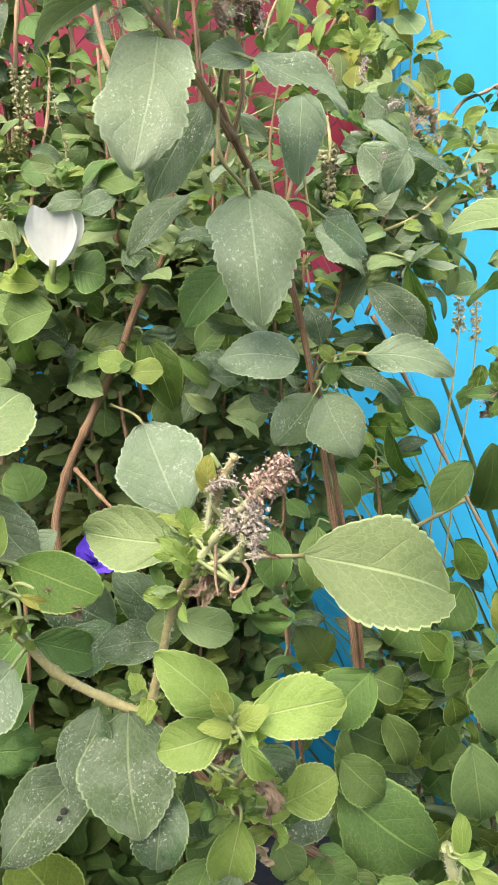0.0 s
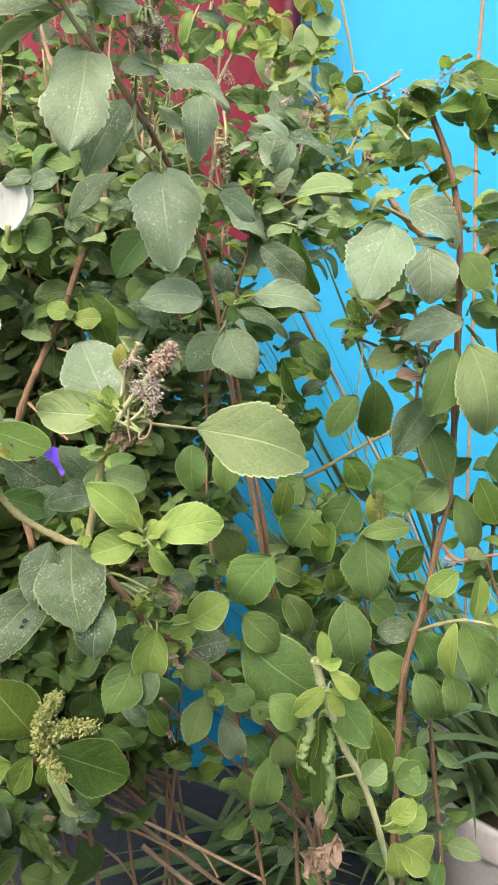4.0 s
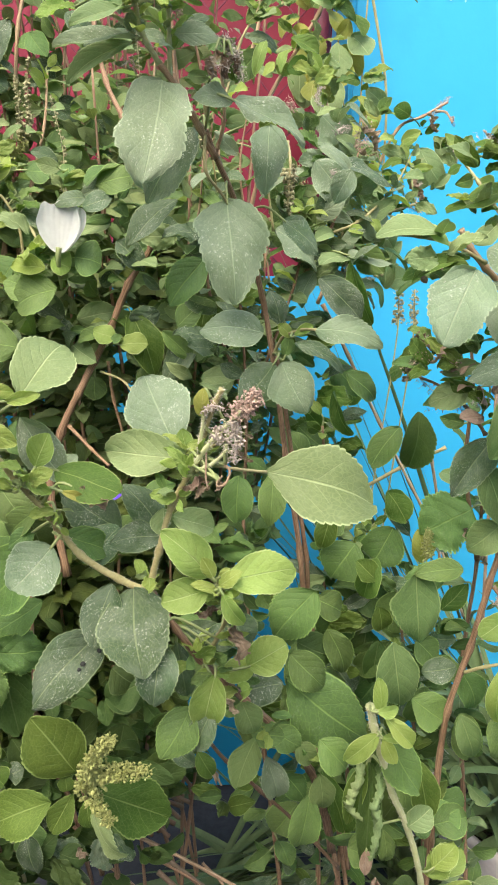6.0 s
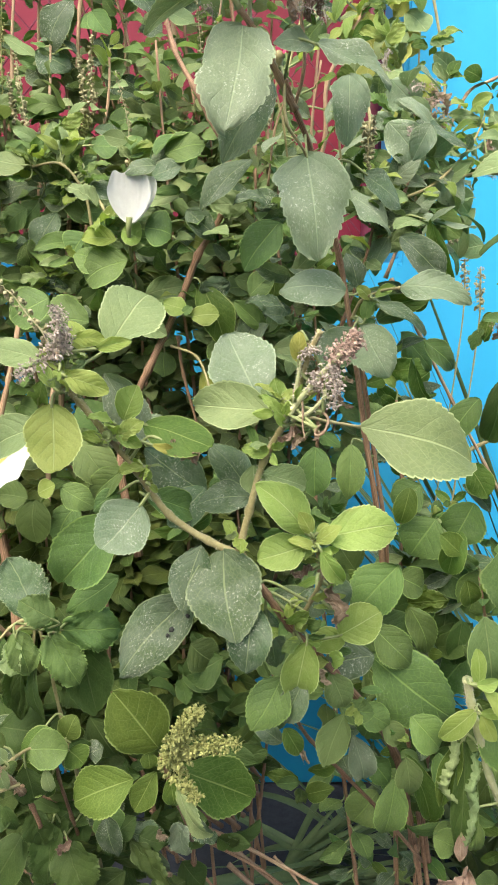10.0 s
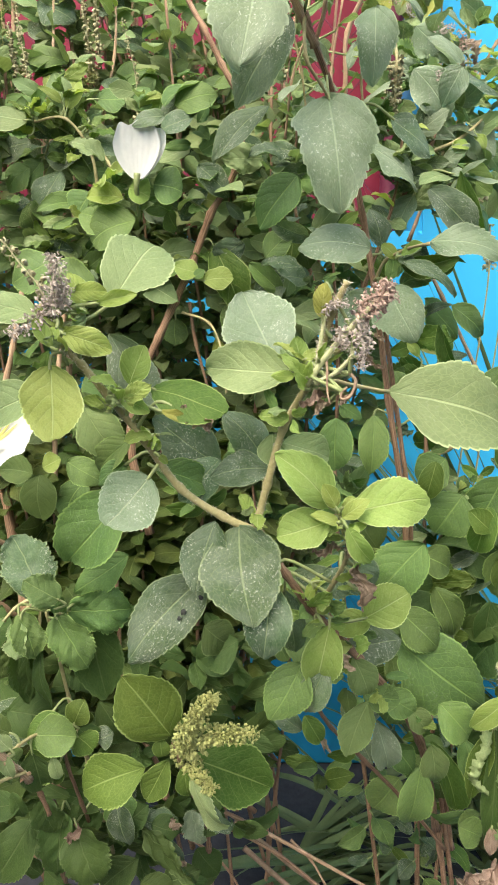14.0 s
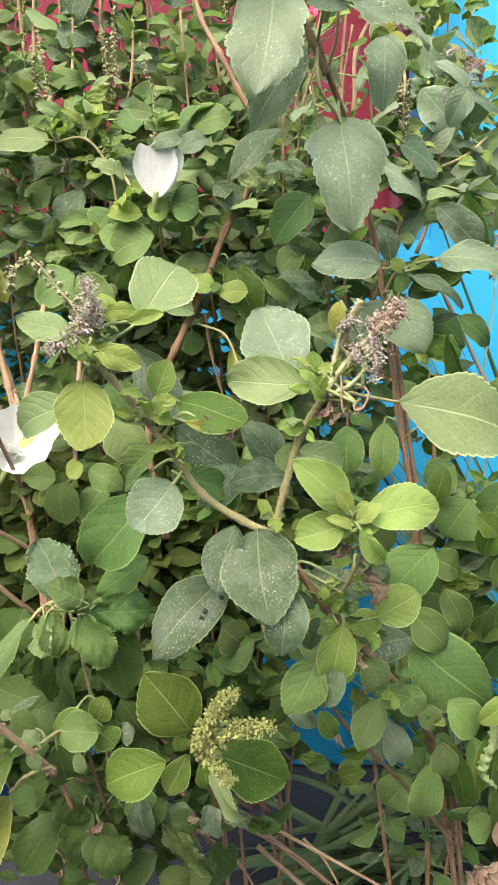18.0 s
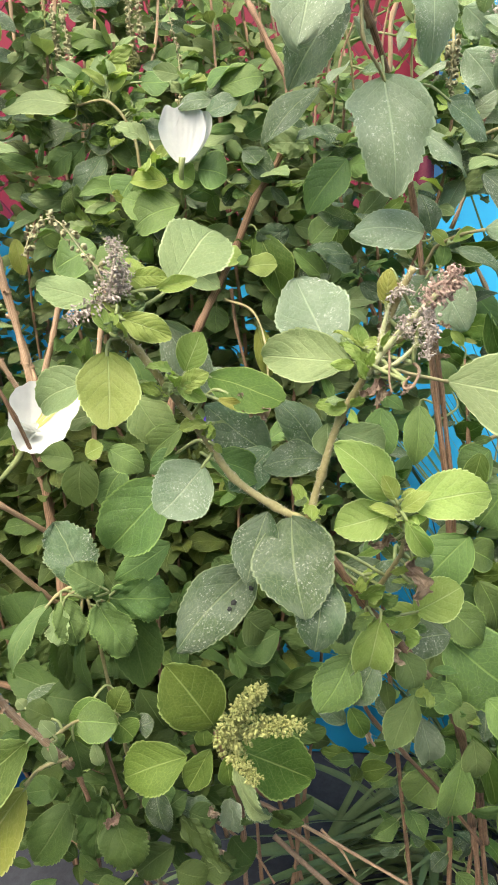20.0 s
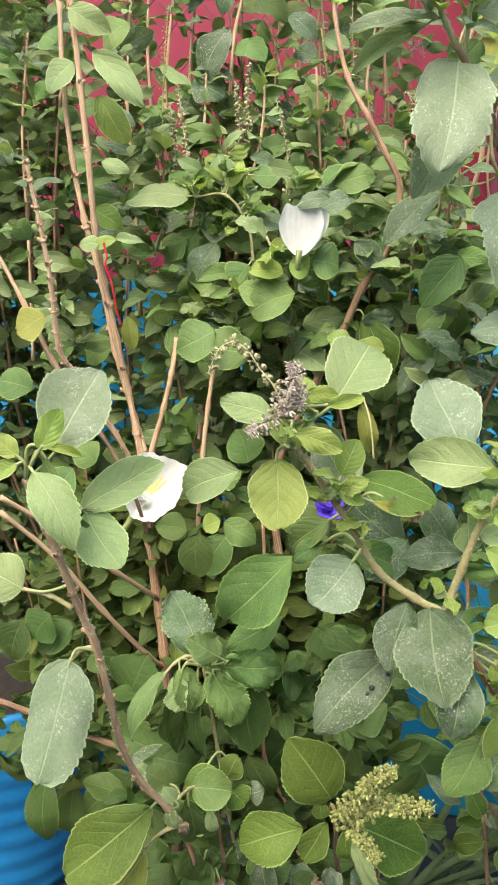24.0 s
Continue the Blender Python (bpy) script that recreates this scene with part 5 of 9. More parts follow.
leaf(b, "M", (-0.077, 0.44, 0.766), (-0.07, 0.44, 0.771), 0.0069)
leaf(b, "M", (-0.086, 0.45, 0.772), (-0.103, 0.45, 0.767), 0.0161, 25)
leaf(b, "O", (-0.065, 0.455, 0.788), (-0.046, 0.45, 0.742), 0.0252)
leaf(b, "M", (-0.053, 0.46, 0.751), (-0.047, 0.46, 0.727), 0.0236)
leaf(b, "K", (-0.089, 0.5, 0.786), (-0.067, 0.5, 0.772), 0.0233)
leaf(b, "M", (-0.094, 0.48, 0.738), (-0.094, 0.48, 0.719), 0.0195)
leaf(b, "M", (-0.128, 0.44, 0.797), (-0.15, 0.44, 0.809), 0.0238)
leaf(b, "M", (-0.112, 0.43, 0.802), (-0.143, 0.43, 0.791), 0.0303, 0, "r")
leaf(b, "M", (-0.101, 0.436, 0.824), (-0.083, 0.436, 0.821), 0.0303, 0, "r")
leaf(b, "D", (-0.073, 0.44, 0.836), (-0.053, 0.44, 0.817), 0.0191)
leaf(b, "M", (-0.088, 0.446, 0.873), (-0.061, 0.446, 0.882), 0.0272)
leaf(b, "B", (-0.12, 0.43, 0.815), (-0.143, 0.43, 0.817), 0.0169)
leaf(b, "B", (-0.128, 0.44, 0.825), (-0.118, 0.44, 0.837), 0.0130)
leaf(b, "B", (-0.116, 0.43, 0.821), (-0.103, 0.43, 0.817), 0.0196)
leaf(b, "M", (-0.141, 0.5, 0.784), (-0.17, 0.5, 0.793), 0.0235)
leaf(b, "M", (-0.142, 0.44, 0.76), (-0.179, 0.44, 0.768), 0.0338)
leaf(b, "M", (-0.164, 0.42, 0.776), (-0.192, 0.42, 0.764), 0.0317)
leaf(b, "K", (-0.153, 0.5, 0.754), (-0.136, 0.5, 0.742), 0.0246)
leaf(b, "K", (-0.17, 0.5, 0.741), (-0.19, 0.5, 0.753), 0.0205)
leaf(b, "Y", (-0.08, 0.47, 0.82), (-0.061, 0.47, 0.816), 0.0139)
leaf(b, "M", (-0.03, 0.43, 0.778), (-0.014, 0.43, 0.794), 0.0188)
leaf(b, "D", (-0.013, 0.44, 0.773), (-0.042, 0.44, 0.735), 0.0198)
leaf(b, "K", (-0.009, 0.46, 0.8), (0.001, 0.46, 0.772), 0.0220)
leaf(b, "O", (-0.011, 0.45, 0.8), (-0.013, 0.45, 0.777), 0.0138)
b = branch(plant, "g", 0.0009, 0.0006, [(-0.087, 0.46, 0.743), (-0.068, 0.45, 0.736), (-0.059, 0.44, 0.717), (-0.056, 0.43, 0.691)])
leaf(b, "Y", (-0.064, 0.46, 0.725), (-0.055, 0.46, 0.689), 0.0142)
b = branch(plant, "w", 0.00147, 0.00101, [(-0.112, 0.465, 0.701), (-0.093, 0.45, 0.686), (-0.079, 0.44, 0.676)])
b = branch(plant, "w", 0.00129, 0.00092, [(-0.083, 0.47, 0.75), (-0.079, 0.47, 0.721), (-0.069, 0.48, 0.679)])
tuft(b, (-0.004, 0.255, 0.609), 0.012, 5, "BM", 161)
tuft(b, (0.011, 0.27, 0.59), 0.012, 5, "BM", 162)
tuft(b, (0.03, 0.3, 0.553), 0.012, 5, "BM", 163)
tuft(b, (0.053, 0.34, 0.508), 0.012, 5, "BM", 164)
tuft(b, (-0.014, 0.25, 0.625), 0.012, 5, "BM", 165)

plant = thing("basil_plant", (-.10,.46,.24), "low holy basil with broad olive leaves and green flower spike", "plant", "basil plants by the wall")
b = branch(plant, "w", 0.00221, 0.0012, [(-0.07, 0.49, 0.159), (-0.071, 0.45, 0.265), (-0.072, 0.42, 0.353), (-0.072, 0.4, 0.389), (-0.076, 0.35, 0.452), (-0.078, 0.315, 0.494), (-0.081, 0.305, 0.516)])
b = branch(plant, "w", 0.00184, 0.0011, [(-0.085, 0.43, 0.345), (-0.091, 0.42, 0.374), (-0.101, 0.4, 0.41)])
leaf(b, "O", (-0.082, 0.3, 0.524), (-0.106, 0.295, 0.561), 0.0356, 0, "r")
leaf(b, "O", (-0.097, 0.302, 0.503), (-0.136, 0.305, 0.484), 0.0294, 0, "r")
leaf(b, "O", (-0.071, 0.302, 0.509), (-0.029, 0.315, 0.482), 0.0332, 0, "r")
leaf(b, "O", (-0.084, 0.3, 0.509), (-0.096, 0.3, 0.485), 0.0158)
leaf(b, "O", (-0.074, 0.29, 0.513), (-0.072, 0.29, 0.492), 0.0111)
leaf(b, "O", (-0.084, 0.3, 0.521), (-0.091, 0.3, 0.529), 0.0097)
leaf(b, "O", (-0.087, 0.3, 0.511), (-0.088, 0.3, 0.521), 0.0098)
leaf(b, "P", (-0.07, 0.285, 0.511), (-0.053, 0.285, 0.473), 0.0110, 30, "n")
leaf(b, "K", (-0.121, 0.36, 0.421), (-0.106, 0.36, 0.435), 0.0171)
leaf(b, "K", (-0.104, 0.36, 0.421), (-0.085, 0.36, 0.416), 0.0191)
leaf(b, "D", (-0.124, 0.35, 0.443), (-0.117, 0.35, 0.412), 0.0171)
leaf(b, "D", (-0.106, 0.36, 0.416), (-0.083, 0.36, 0.392), 0.0132)
leaf(b, "D", (-0.065, 0.34, 0.45), (-0.052, 0.34, 0.432), 0.0125, 25, "p")
flower_head(b, [(-0.077, 0.3, 0.511), (-0.069, 0.27, 0.547), (-0.061, 0.255, 0.567), (-0.054, 0.25, 0.576)], BUDS, 0.0032, .007, 150, 21, "flower_spike", cups=0.9)
flower_head(b, [(-0.073, 0.29, 0.522), (-0.058, 0.262, 0.549), (-0.048, 0.255, 0.554), (-0.036, 0.25, 0.557)], BUDS, 0.0034, .007, 90, 22, "flower_spike", cups=0.9)
flower_head(b, [(-0.071, 0.29, 0.516), (-0.063, 0.275, 0.516), (-0.057, 0.27, 0.512)], BUDS, 0.0032, .006, 50, 23, "flower_spike", cups=0.9)
b = branch(plant, "w", 0.00166, 0.00092, [(-0.135, 0.5, 0.144), (-0.145, 0.44, 0.275), (-0.149, 0.4, 0.37), (-0.151, 0.37, 0.428), (-0.15, 0.34, 0.477), (-0.149, 0.33, 0.501)])
leaf(b, "O", (-0.144, 0.33, 0.508), (-0.17, 0.33, 0.503), 0.0229, 0, "r")
leaf(b, "O", (-0.145, 0.34, 0.505), (-0.139, 0.34, 0.519), 0.0163, 0, "r")
leaf(b, "O", (-0.142, 0.335, 0.5), (-0.133, 0.335, 0.491), 0.0179, 0, "r")
leaf(b, "O", (-0.15, 0.335, 0.489), (-0.174, 0.335, 0.478), 0.0224, 0, "r")
leaf(b, "O", (-0.151, 0.33, 0.488), (-0.157, 0.33, 0.471), 0.0105)
leaf(b, "K", (-0.134, 0.36, 0.508), (-0.117, 0.36, 0.477), 0.0196)
leaf(b, "D", (-0.132, 0.34, 0.495), (-0.122, 0.34, 0.499), 0.0145)
leaf(b, "K", (-0.068, 0.36, 0.558), (-0.051, 0.36, 0.545), 0.0250)
leaf(b, "K", (-0.047, 0.36, 0.549), (-0.072, 0.36, 0.536), 0.0250, 0, "r")

plant = thing("basil_plant", (-.17,.46,.24), "holy basil seedling with limp wrinkled drooping leaves", "plant", "basil plants by the wall")
b = branch(plant, "g", 0.0016, 0.001, [(-0.138, 0.49, 0.195), (-0.142, 0.44, 0.304), (-0.144, 0.4, 0.392), (-0.148, 0.38, 0.451), (-0.154, 0.365, 0.507), (-0.158, 0.36, 0.541), (-0.162, 0.355, 0.57)])
leaf(b, "D", (-0.164, 0.355, 0.579), (-0.186, 0.372, 0.612), 0.0290, 0, "p")
leaf(b, "V", (-0.150, 0.342, 0.583), (-0.168, 0.337, 0.597), 0.0185, 0, "p")
leaf(b, "V", (-0.183, 0.348, 0.569), (-0.209, 0.335, 0.53), 0.0170, 35, "o")
leaf(b, "P", (-0.174, 0.343, 0.569), (-0.175, 0.34, 0.547), 0.0150, 20, "p")
leaf(b, "M", (-0.175, 0.345, 0.573), (-0.164, 0.338, 0.548), 0.0183, -20, "p")
leaf(b, "K", (-0.164, 0.348, 0.551), (-0.159, 0.348, 0.507), 0.0140, 40, "n")
leaf(b, "M", (-0.152, 0.352, 0.569), (-0.155, 0.352, 0.583), 0.0106, 0, "p")
leaf(b, "K", (-0.183, 0.372, 0.547), (-0.181, 0.372, 0.5), 0.0137, 0, "p")
leaf(b, "K", (-0.188, 0.375, 0.543), (-0.2, 0.375, 0.514), 0.0130, 0, "p")
b = branch(plant, "g", 0.0011, 0.0008, [(-0.165, 0.354, 0.576), (-0.172, 0.351, 0.578), (-0.179, 0.349, 0.574), (-0.185, 0.347, 0.567)])
b = branch(plant, "g", 0.001, 0.0007, [(-0.165, 0.354, 0.576), (-0.171, 0.35, 0.575), (-0.174, 0.346, 0.571)])
b = branch(plant, "g", 0.001, 0.0006, [(-0.164, 0.354, 0.576), (-0.165, 0.352, 0.566), (-0.165, 0.349, 0.549)])
b = branch(plant, "g", 0.0009, 0.0006, [(-0.163, 0.356, 0.575), (-0.16, 0.356, 0.562), (-0.154, 0.358, 0.546), (-0.15, 0.36, 0.532)])
b = branch(plant, "g", 0.001, 0.0007, [(-0.163, 0.356, 0.575), (-0.157, 0.353, 0.574), (-0.152, 0.351, 0.57)])
leaf(b, "M", (-0.155, 0.35, 0.569), (-0.136, 0.345, 0.537), 0.0231, 0, "p")
leaf(b, "M", (-0.15, 0.36, 0.568), (-0.112, 0.37, 0.564), 0.0269, 20, "p")
leaf(b, "K", (-0.139, 0.37, 0.564), (-0.131, 0.37, 0.505), 0.0331, 0, "o")
leaf(b, "M", (-0.177, 0.38, 0.537), (-0.193, 0.38, 0.495), 0.0216)
leaf(b, "K", (-0.172, 0.37, 0.539), (-0.183, 0.37, 0.502), 0.0151)
leaf(b, "M", (-0.107, 0.345, 0.647), (-0.149, 0.352, 0.602), 0.0386, 0, "r")
leaf(b, "M", (-0.114, 0.37, 0.6), (-0.15, 0.37, 0.575), 0.0218)
leaf(b, "K", (-0.17, 0.385, 0.647), (-0.17, 0.385, 0.618), 0.0239, 0, "r")
leaf(b, "B", (-0.166, 0.38, 0.652), (-0.155, 0.38, 0.658), 0.0136)
leaf(b, "M", (-0.154, 0.39, 0.654), (-0.132, 0.39, 0.641), 0.0187)
leaf(b, "K", (-0.182, 0.41, 0.641), (-0.204, 0.41, 0.644), 0.0198)
b = branch(plant, "w", 0.00184, 0.0011, [(-0.083, 0.48, 0.2), (-0.09, 0.45, 0.284), (-0.096, 0.42, 0.367), (-0.105, 0.4, 0.436), (-0.125, 0.4, 0.478), (-0.128, 0.4, 0.542), (-0.128, 0.4, 0.623), (-0.129, 0.4, 0.65)])

plant = thing("basil_plant", (-.22,.47,.26), "leggy holy basil with bare tan stems and pruned tips", "plant", "basil plants by the wall")
b = branch(plant, "w", 0.00423, 0.0034, [(-0.197, 0.48, 0.216), (-0.2, 0.465, 0.328), (-0.201, 0.45, 0.416), (-0.205, 0.455, 0.485), (-0.209, 0.457, 0.531), (-0.215, 0.46, 0.576), (-0.22, 0.463, 0.615), (-0.226, 0.47, 0.658)])
b = branch(plant, "t", 0.00275, 0.00189, [(-0.223, 0.466, 0.632), (-0.227, 0.472, 0.666), (-0.233, 0.475, 0.701), (-0.239, 0.475, 0.731), (-0.245, 0.468, 0.769), (-0.251, 0.46, 0.81), (-0.254, 0.45, 0.848), (-0.256, 0.445, 0.896), (-0.26, 0.445, 0.939), (-0.263, 0.445, 0.975), (-0.266, 0.445, 1.006)])
stem_nodes(b, 0.0021, 0.045, 3)
b = branch(plant, "t", 0.00232, 0.00181, [(-0.226, 0.475, 0.683), (-0.235, 0.48, 0.709), (-0.248, 0.475, 0.76), (-0.257, 0.475, 0.81), (-0.269, 0.475, 0.855), (-0.277, 0.475, 0.898), (-0.282, 0.475, 0.948), (-0.283, 0.475, 1.004)])
stem_nodes(b, 0.0021, 0.045, 4)
b = branch(plant, "t", 0.00224, 0.00172, [(-0.224, 0.475, 0.674), (-0.211, 0.475, 0.718), (-0.205, 0.475, 0.744), (-0.204, 0.49, 0.769)])
b = branch(plant, "t", 0.00206, 0.00172, [(-0.185, 0.47, 0.614), (-0.182, 0.47, 0.668), (-0.178, 0.48, 0.719), (-0.175, 0.49, 0.748)])
b = branch(plant, "t", 0.0020, 0.0013, [(-0.23, 0.47, 0.666), (-0.243, 0.455, 0.699), (-0.265, 0.44, 0.742), (-0.275, 0.43, 0.762), (-0.276, 0.42, 0.808), (-0.28, 0.415, 0.844), (-0.286, 0.41, 0.882)], hairs=260)
stem_nodes(b, 0.0016, 0.009, 2)
b = branch(plant, "t", 0.00224, 0.00155, [(-0.268, 0.46, 0.719), (-0.291, 0.46, 0.752), (-0.311, 0.46, 0.793), (-0.332, 0.46, 0.833)])
b = branch(plant, "w", 0.00156, 0.0012, [(-0.22, 0.462, 0.613), (-0.223, 0.42, 0.668), (-0.239, 0.405, 0.707), (-0.258, 0.395, 0.734)])
b = branch(plant, "t", 0.00189, 0.00155, [(-0.214, 0.458, 0.572), (-0.237, 0.42, 0.607), (-0.27, 0.4, 0.641), (-0.3, 0.38, 0.668)])
b = branch(plant, "t", 0.00189, 0.00155, [(-0.21, 0.455, 0.518), (-0.218, 0.44, 0.534), (-0.243, 0.41, 0.581), (-0.267, 0.39, 0.624), (-0.296, 0.37, 0.661)])
b = branch(plant, "w", 0.00239, 0.00202, [(-0.23, 0.43, 0.461), (-0.262, 0.42, 0.478), (-0.296, 0.41, 0.498), (-0.325, 0.4, 0.515)])
leaf(b, "B", (-0.236, 0.44, 0.837), (-0.254, 0.44, 0.832), 0.0100)
leaf(b, "P", (-0.246, 0.44, 0.835), (-0.262, 0.44, 0.833), 0.0128)
leaf(b, "P", (-0.236, 0.44, 0.839), (-0.216, 0.44, 0.835), 0.0083)
leaf(b, "P", (-0.265, 0.44, 0.985), (-0.237, 0.44, 0.97), 0.0183, 25)
leaf(b, "P", (-0.246, 0.43, 0.955), (-0.213, 0.43, 0.922), 0.0201)
leaf(b, "O", (-0.252, 0.46, 0.936), (-0.232, 0.46, 0.904), 0.0217)
leaf(b, "P", (-0.269, 0.46, 0.958), (-0.288, 0.46, 0.939), 0.0254)
leaf(b, "P", (-0.248, 0.45, 0.891), (-0.228, 0.45, 0.884), 0.0122)
leaf(b, "O", (-0.258, 0.46, 0.861), (-0.237, 0.46, 0.849), 0.0178)
leaf(b, "M", (-0.232, 0.47, 0.986), (-0.252, 0.47, 0.972), 0.0268)
leaf(b, "M", (-0.288, 0.48, 0.977), (-0.298, 0.48, 0.984), 0.0234)
leaf(b, "M", (-0.285, 0.48, 0.935), (-0.277, 0.48, 0.923), 0.0150)
leaf(b, "M", (-0.25, 0.46, 0.929), (-0.266, 0.46, 0.925), 0.0176)
leaf(b, "Y", (-0.288, 0.44, 0.785), (-0.309, 0.44, 0.773), 0.0282, 0, "r")
leaf(b, "M", (-0.267, 0.48, 0.672), (-0.284, 0.48, 0.685), 0.0248)
leaf(b, "M", (-0.264, 0.42, 0.68), (-0.281, 0.42, 0.655), 0.0269)
# the spray that crosses in front
b = branch(plant, "t", 0.00200, 0.00146, [(-0.167, 0.32, 0.482), (-0.174, 0.3, 0.511), (-0.186, 0.285, 0.538), (-0.191, 0.268, 0.57), (-0.192, 0.255, 0.6), (-0.194, 0.24, 0.636), (-0.198, 0.23, 0.658), (-0.201, 0.215, 0.687), (-0.205, 0.205, 0.708), (-0.207, 0.2, 0.722)], hairs=220)
stem_nodes(b, 0.0016, 0.020, 1)
leaf(b, "G", (-0.197, 0.205, 0.732), (-0.181, 0.215, 0.764), 0.0320, 0, "r")
leaf(b, "B", (-0.199, 0.195, 0.735), (-0.19, 0.195, 0.751), 0.0098, 25)
leaf(b, "B", (-0.197, 0.195, 0.736), (-0.183, 0.195, 0.733), 0.0040)
leaf(b, "B", (-0.208, 0.195, 0.732), (-0.217, 0.195, 0.74), 0.0086)
leaf(b, "B", (-0.208, 0.195, 0.729), (-0.218, 0.195, 0.723), 0.0084)
leaf(b, "P", (-0.202, 0.195, 0.726), (-0.183, 0.183, 0.701), 0.0173, -10, "o")
leaf(b, "V", (-0.199, 0.2, 0.731), (-0.183, 0.2, 0.703), 0.0123, 45)
leaf(b, "P", (-0.188, 0.21, 0.708), (-0.158, 0.225, 0.726), 0.0181, 0, "o")
leaf(b, "P", (-0.187, 0.21, 0.707), (-0.169, 0.198, 0.688), 0.0205, 0, "o")
leaf(b, "G", (-0.204, 0.235, 0.63), (-0.217, 0.225, 0.574), 0.0323, 0, "b")
leaf(b, "P", (-0.221, 0.225, 0.667), (-0.241, 0.225, 0.676), 0.0223)
leaf(b, "O", (-0.182, 0.295, 0.514), (-0.228, 0.285, 0.475), 0.0368, 0, "r")
leaf(b, "Y", (-0.187, 0.3, 0.481), (-0.226, 0.292, 0.422), 0.0367, 0, "o")
b = branch(plant, "g", 0.001, 0.0008, [(-0.194, 0.242, 0.634), (-0.2, 0.24, 0.633), (-0.204, 0.235, 0.63)])
b = branch(plant, "g", 0.0012, 0.0009, [(-0.2, 0.228, 0.658), (-0.209, 0.226, 0.664), (-0.221, 0.225, 0.667)])
b = branch(plant, "g", 0.001, 0.0008, [(-0.165, 0.31, 0.494), (-0.178, 0.302, 0.493), (-0.187, 0.3, 0.484)])
b = branch(plant, "g", 0.0012, 0.0008, [(-0.174, 0.305, 0.506), (-0.17, 0.315, 0.507), (-0.166, 0.325, 0.506), (-0.163, 0.328, 0.506)])
leaf(b, "M", (-0.165, 0.328, 0.505), (-0.14, 0.325, 0.506), 0.0245, 0, "r")
leaf(b, "K", (-0.166, 0.325, 0.496), (-0.162, 0.325, 0.471), 0.0209, 0, "r")
leaf(b, "K", (-0.175, 0.318, 0.513), (-0.19, 0.318, 0.52), 0.0155, 0, "r")
leaf(b, "M", (-0.174, 0.308, 0.507), (-0.168, 0.308, 0.502), 0.0133, 0, "r")
leaf(b, "P", (-0.153, 0.322, 0.496), (-0.15, 0.322, 0.48), 0.0082)
leaf(b, "P", (-0.191, 0.32, 0.518), (-0.196, 0.32, 0.523), 0.0075)
leaf(b, "K", (-0.142, 0.34, 0.502), (-0.131, 0.34, 0.494), 0.0155, 0, "r")
leaf(b, "O", (-0.145, 0.35, 0.509), (-0.14, 0.35, 0.496), 0.0144, 0, "r")
leaf(b, "P", (-0.169, 0.3, 0.515), (-0.176, 0.3, 0.523), 0.0098)
leaf(b, "P", (-0.173, 0.3, 0.511), (-0.169, 0.3, 0.497), 0.0086)
b = branch(plant, "w", 0.00166, 0.00138, [(-0.153, 0.385, 0.434), (-0.164, 0.38, 0.434), (-0.175, 0.375, 0.442)])
b = branch(plant, "w", 0.00175, 0.00138, [(-0.174, 0.345, 0.463), (-0.171, 0.35, 0.45), (-0.167, 0.352, 0.434)])
b = branch(plant, "w", 0.00166, 0.00129, [(-0.146, 0.39, 0.367), (-0.155, 0.38, 0.394), (-0.157, 0.375, 0.409)])
# Low leaves mostly in dark green, so their colour carries the shade.
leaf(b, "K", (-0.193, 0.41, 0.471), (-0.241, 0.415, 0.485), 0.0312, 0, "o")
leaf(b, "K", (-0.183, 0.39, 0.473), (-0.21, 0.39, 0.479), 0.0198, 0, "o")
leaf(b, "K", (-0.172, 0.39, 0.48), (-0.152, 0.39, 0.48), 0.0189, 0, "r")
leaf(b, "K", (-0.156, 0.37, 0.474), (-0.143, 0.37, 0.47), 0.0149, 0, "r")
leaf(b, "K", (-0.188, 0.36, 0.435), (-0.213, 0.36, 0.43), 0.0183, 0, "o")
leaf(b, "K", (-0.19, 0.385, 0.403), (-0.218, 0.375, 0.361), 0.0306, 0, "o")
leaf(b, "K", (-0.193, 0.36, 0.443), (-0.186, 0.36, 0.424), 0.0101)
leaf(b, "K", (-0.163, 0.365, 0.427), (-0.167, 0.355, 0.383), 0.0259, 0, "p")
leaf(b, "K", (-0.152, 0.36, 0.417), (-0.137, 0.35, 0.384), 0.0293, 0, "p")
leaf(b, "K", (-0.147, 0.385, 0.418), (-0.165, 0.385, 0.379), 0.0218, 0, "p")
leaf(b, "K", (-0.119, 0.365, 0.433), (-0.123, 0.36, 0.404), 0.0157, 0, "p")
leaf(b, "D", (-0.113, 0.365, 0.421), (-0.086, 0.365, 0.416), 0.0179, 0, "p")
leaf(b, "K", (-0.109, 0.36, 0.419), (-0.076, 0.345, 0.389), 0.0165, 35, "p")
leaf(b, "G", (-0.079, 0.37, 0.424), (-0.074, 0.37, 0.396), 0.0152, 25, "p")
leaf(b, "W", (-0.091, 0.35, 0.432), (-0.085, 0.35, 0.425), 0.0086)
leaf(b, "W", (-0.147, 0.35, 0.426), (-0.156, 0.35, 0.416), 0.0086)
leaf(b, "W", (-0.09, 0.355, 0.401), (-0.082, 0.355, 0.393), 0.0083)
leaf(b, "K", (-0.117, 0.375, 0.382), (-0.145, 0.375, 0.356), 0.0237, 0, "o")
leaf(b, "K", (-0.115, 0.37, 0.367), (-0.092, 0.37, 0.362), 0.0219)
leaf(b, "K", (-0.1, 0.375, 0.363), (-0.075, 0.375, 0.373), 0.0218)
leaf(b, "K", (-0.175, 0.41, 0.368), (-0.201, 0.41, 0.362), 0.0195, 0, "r")
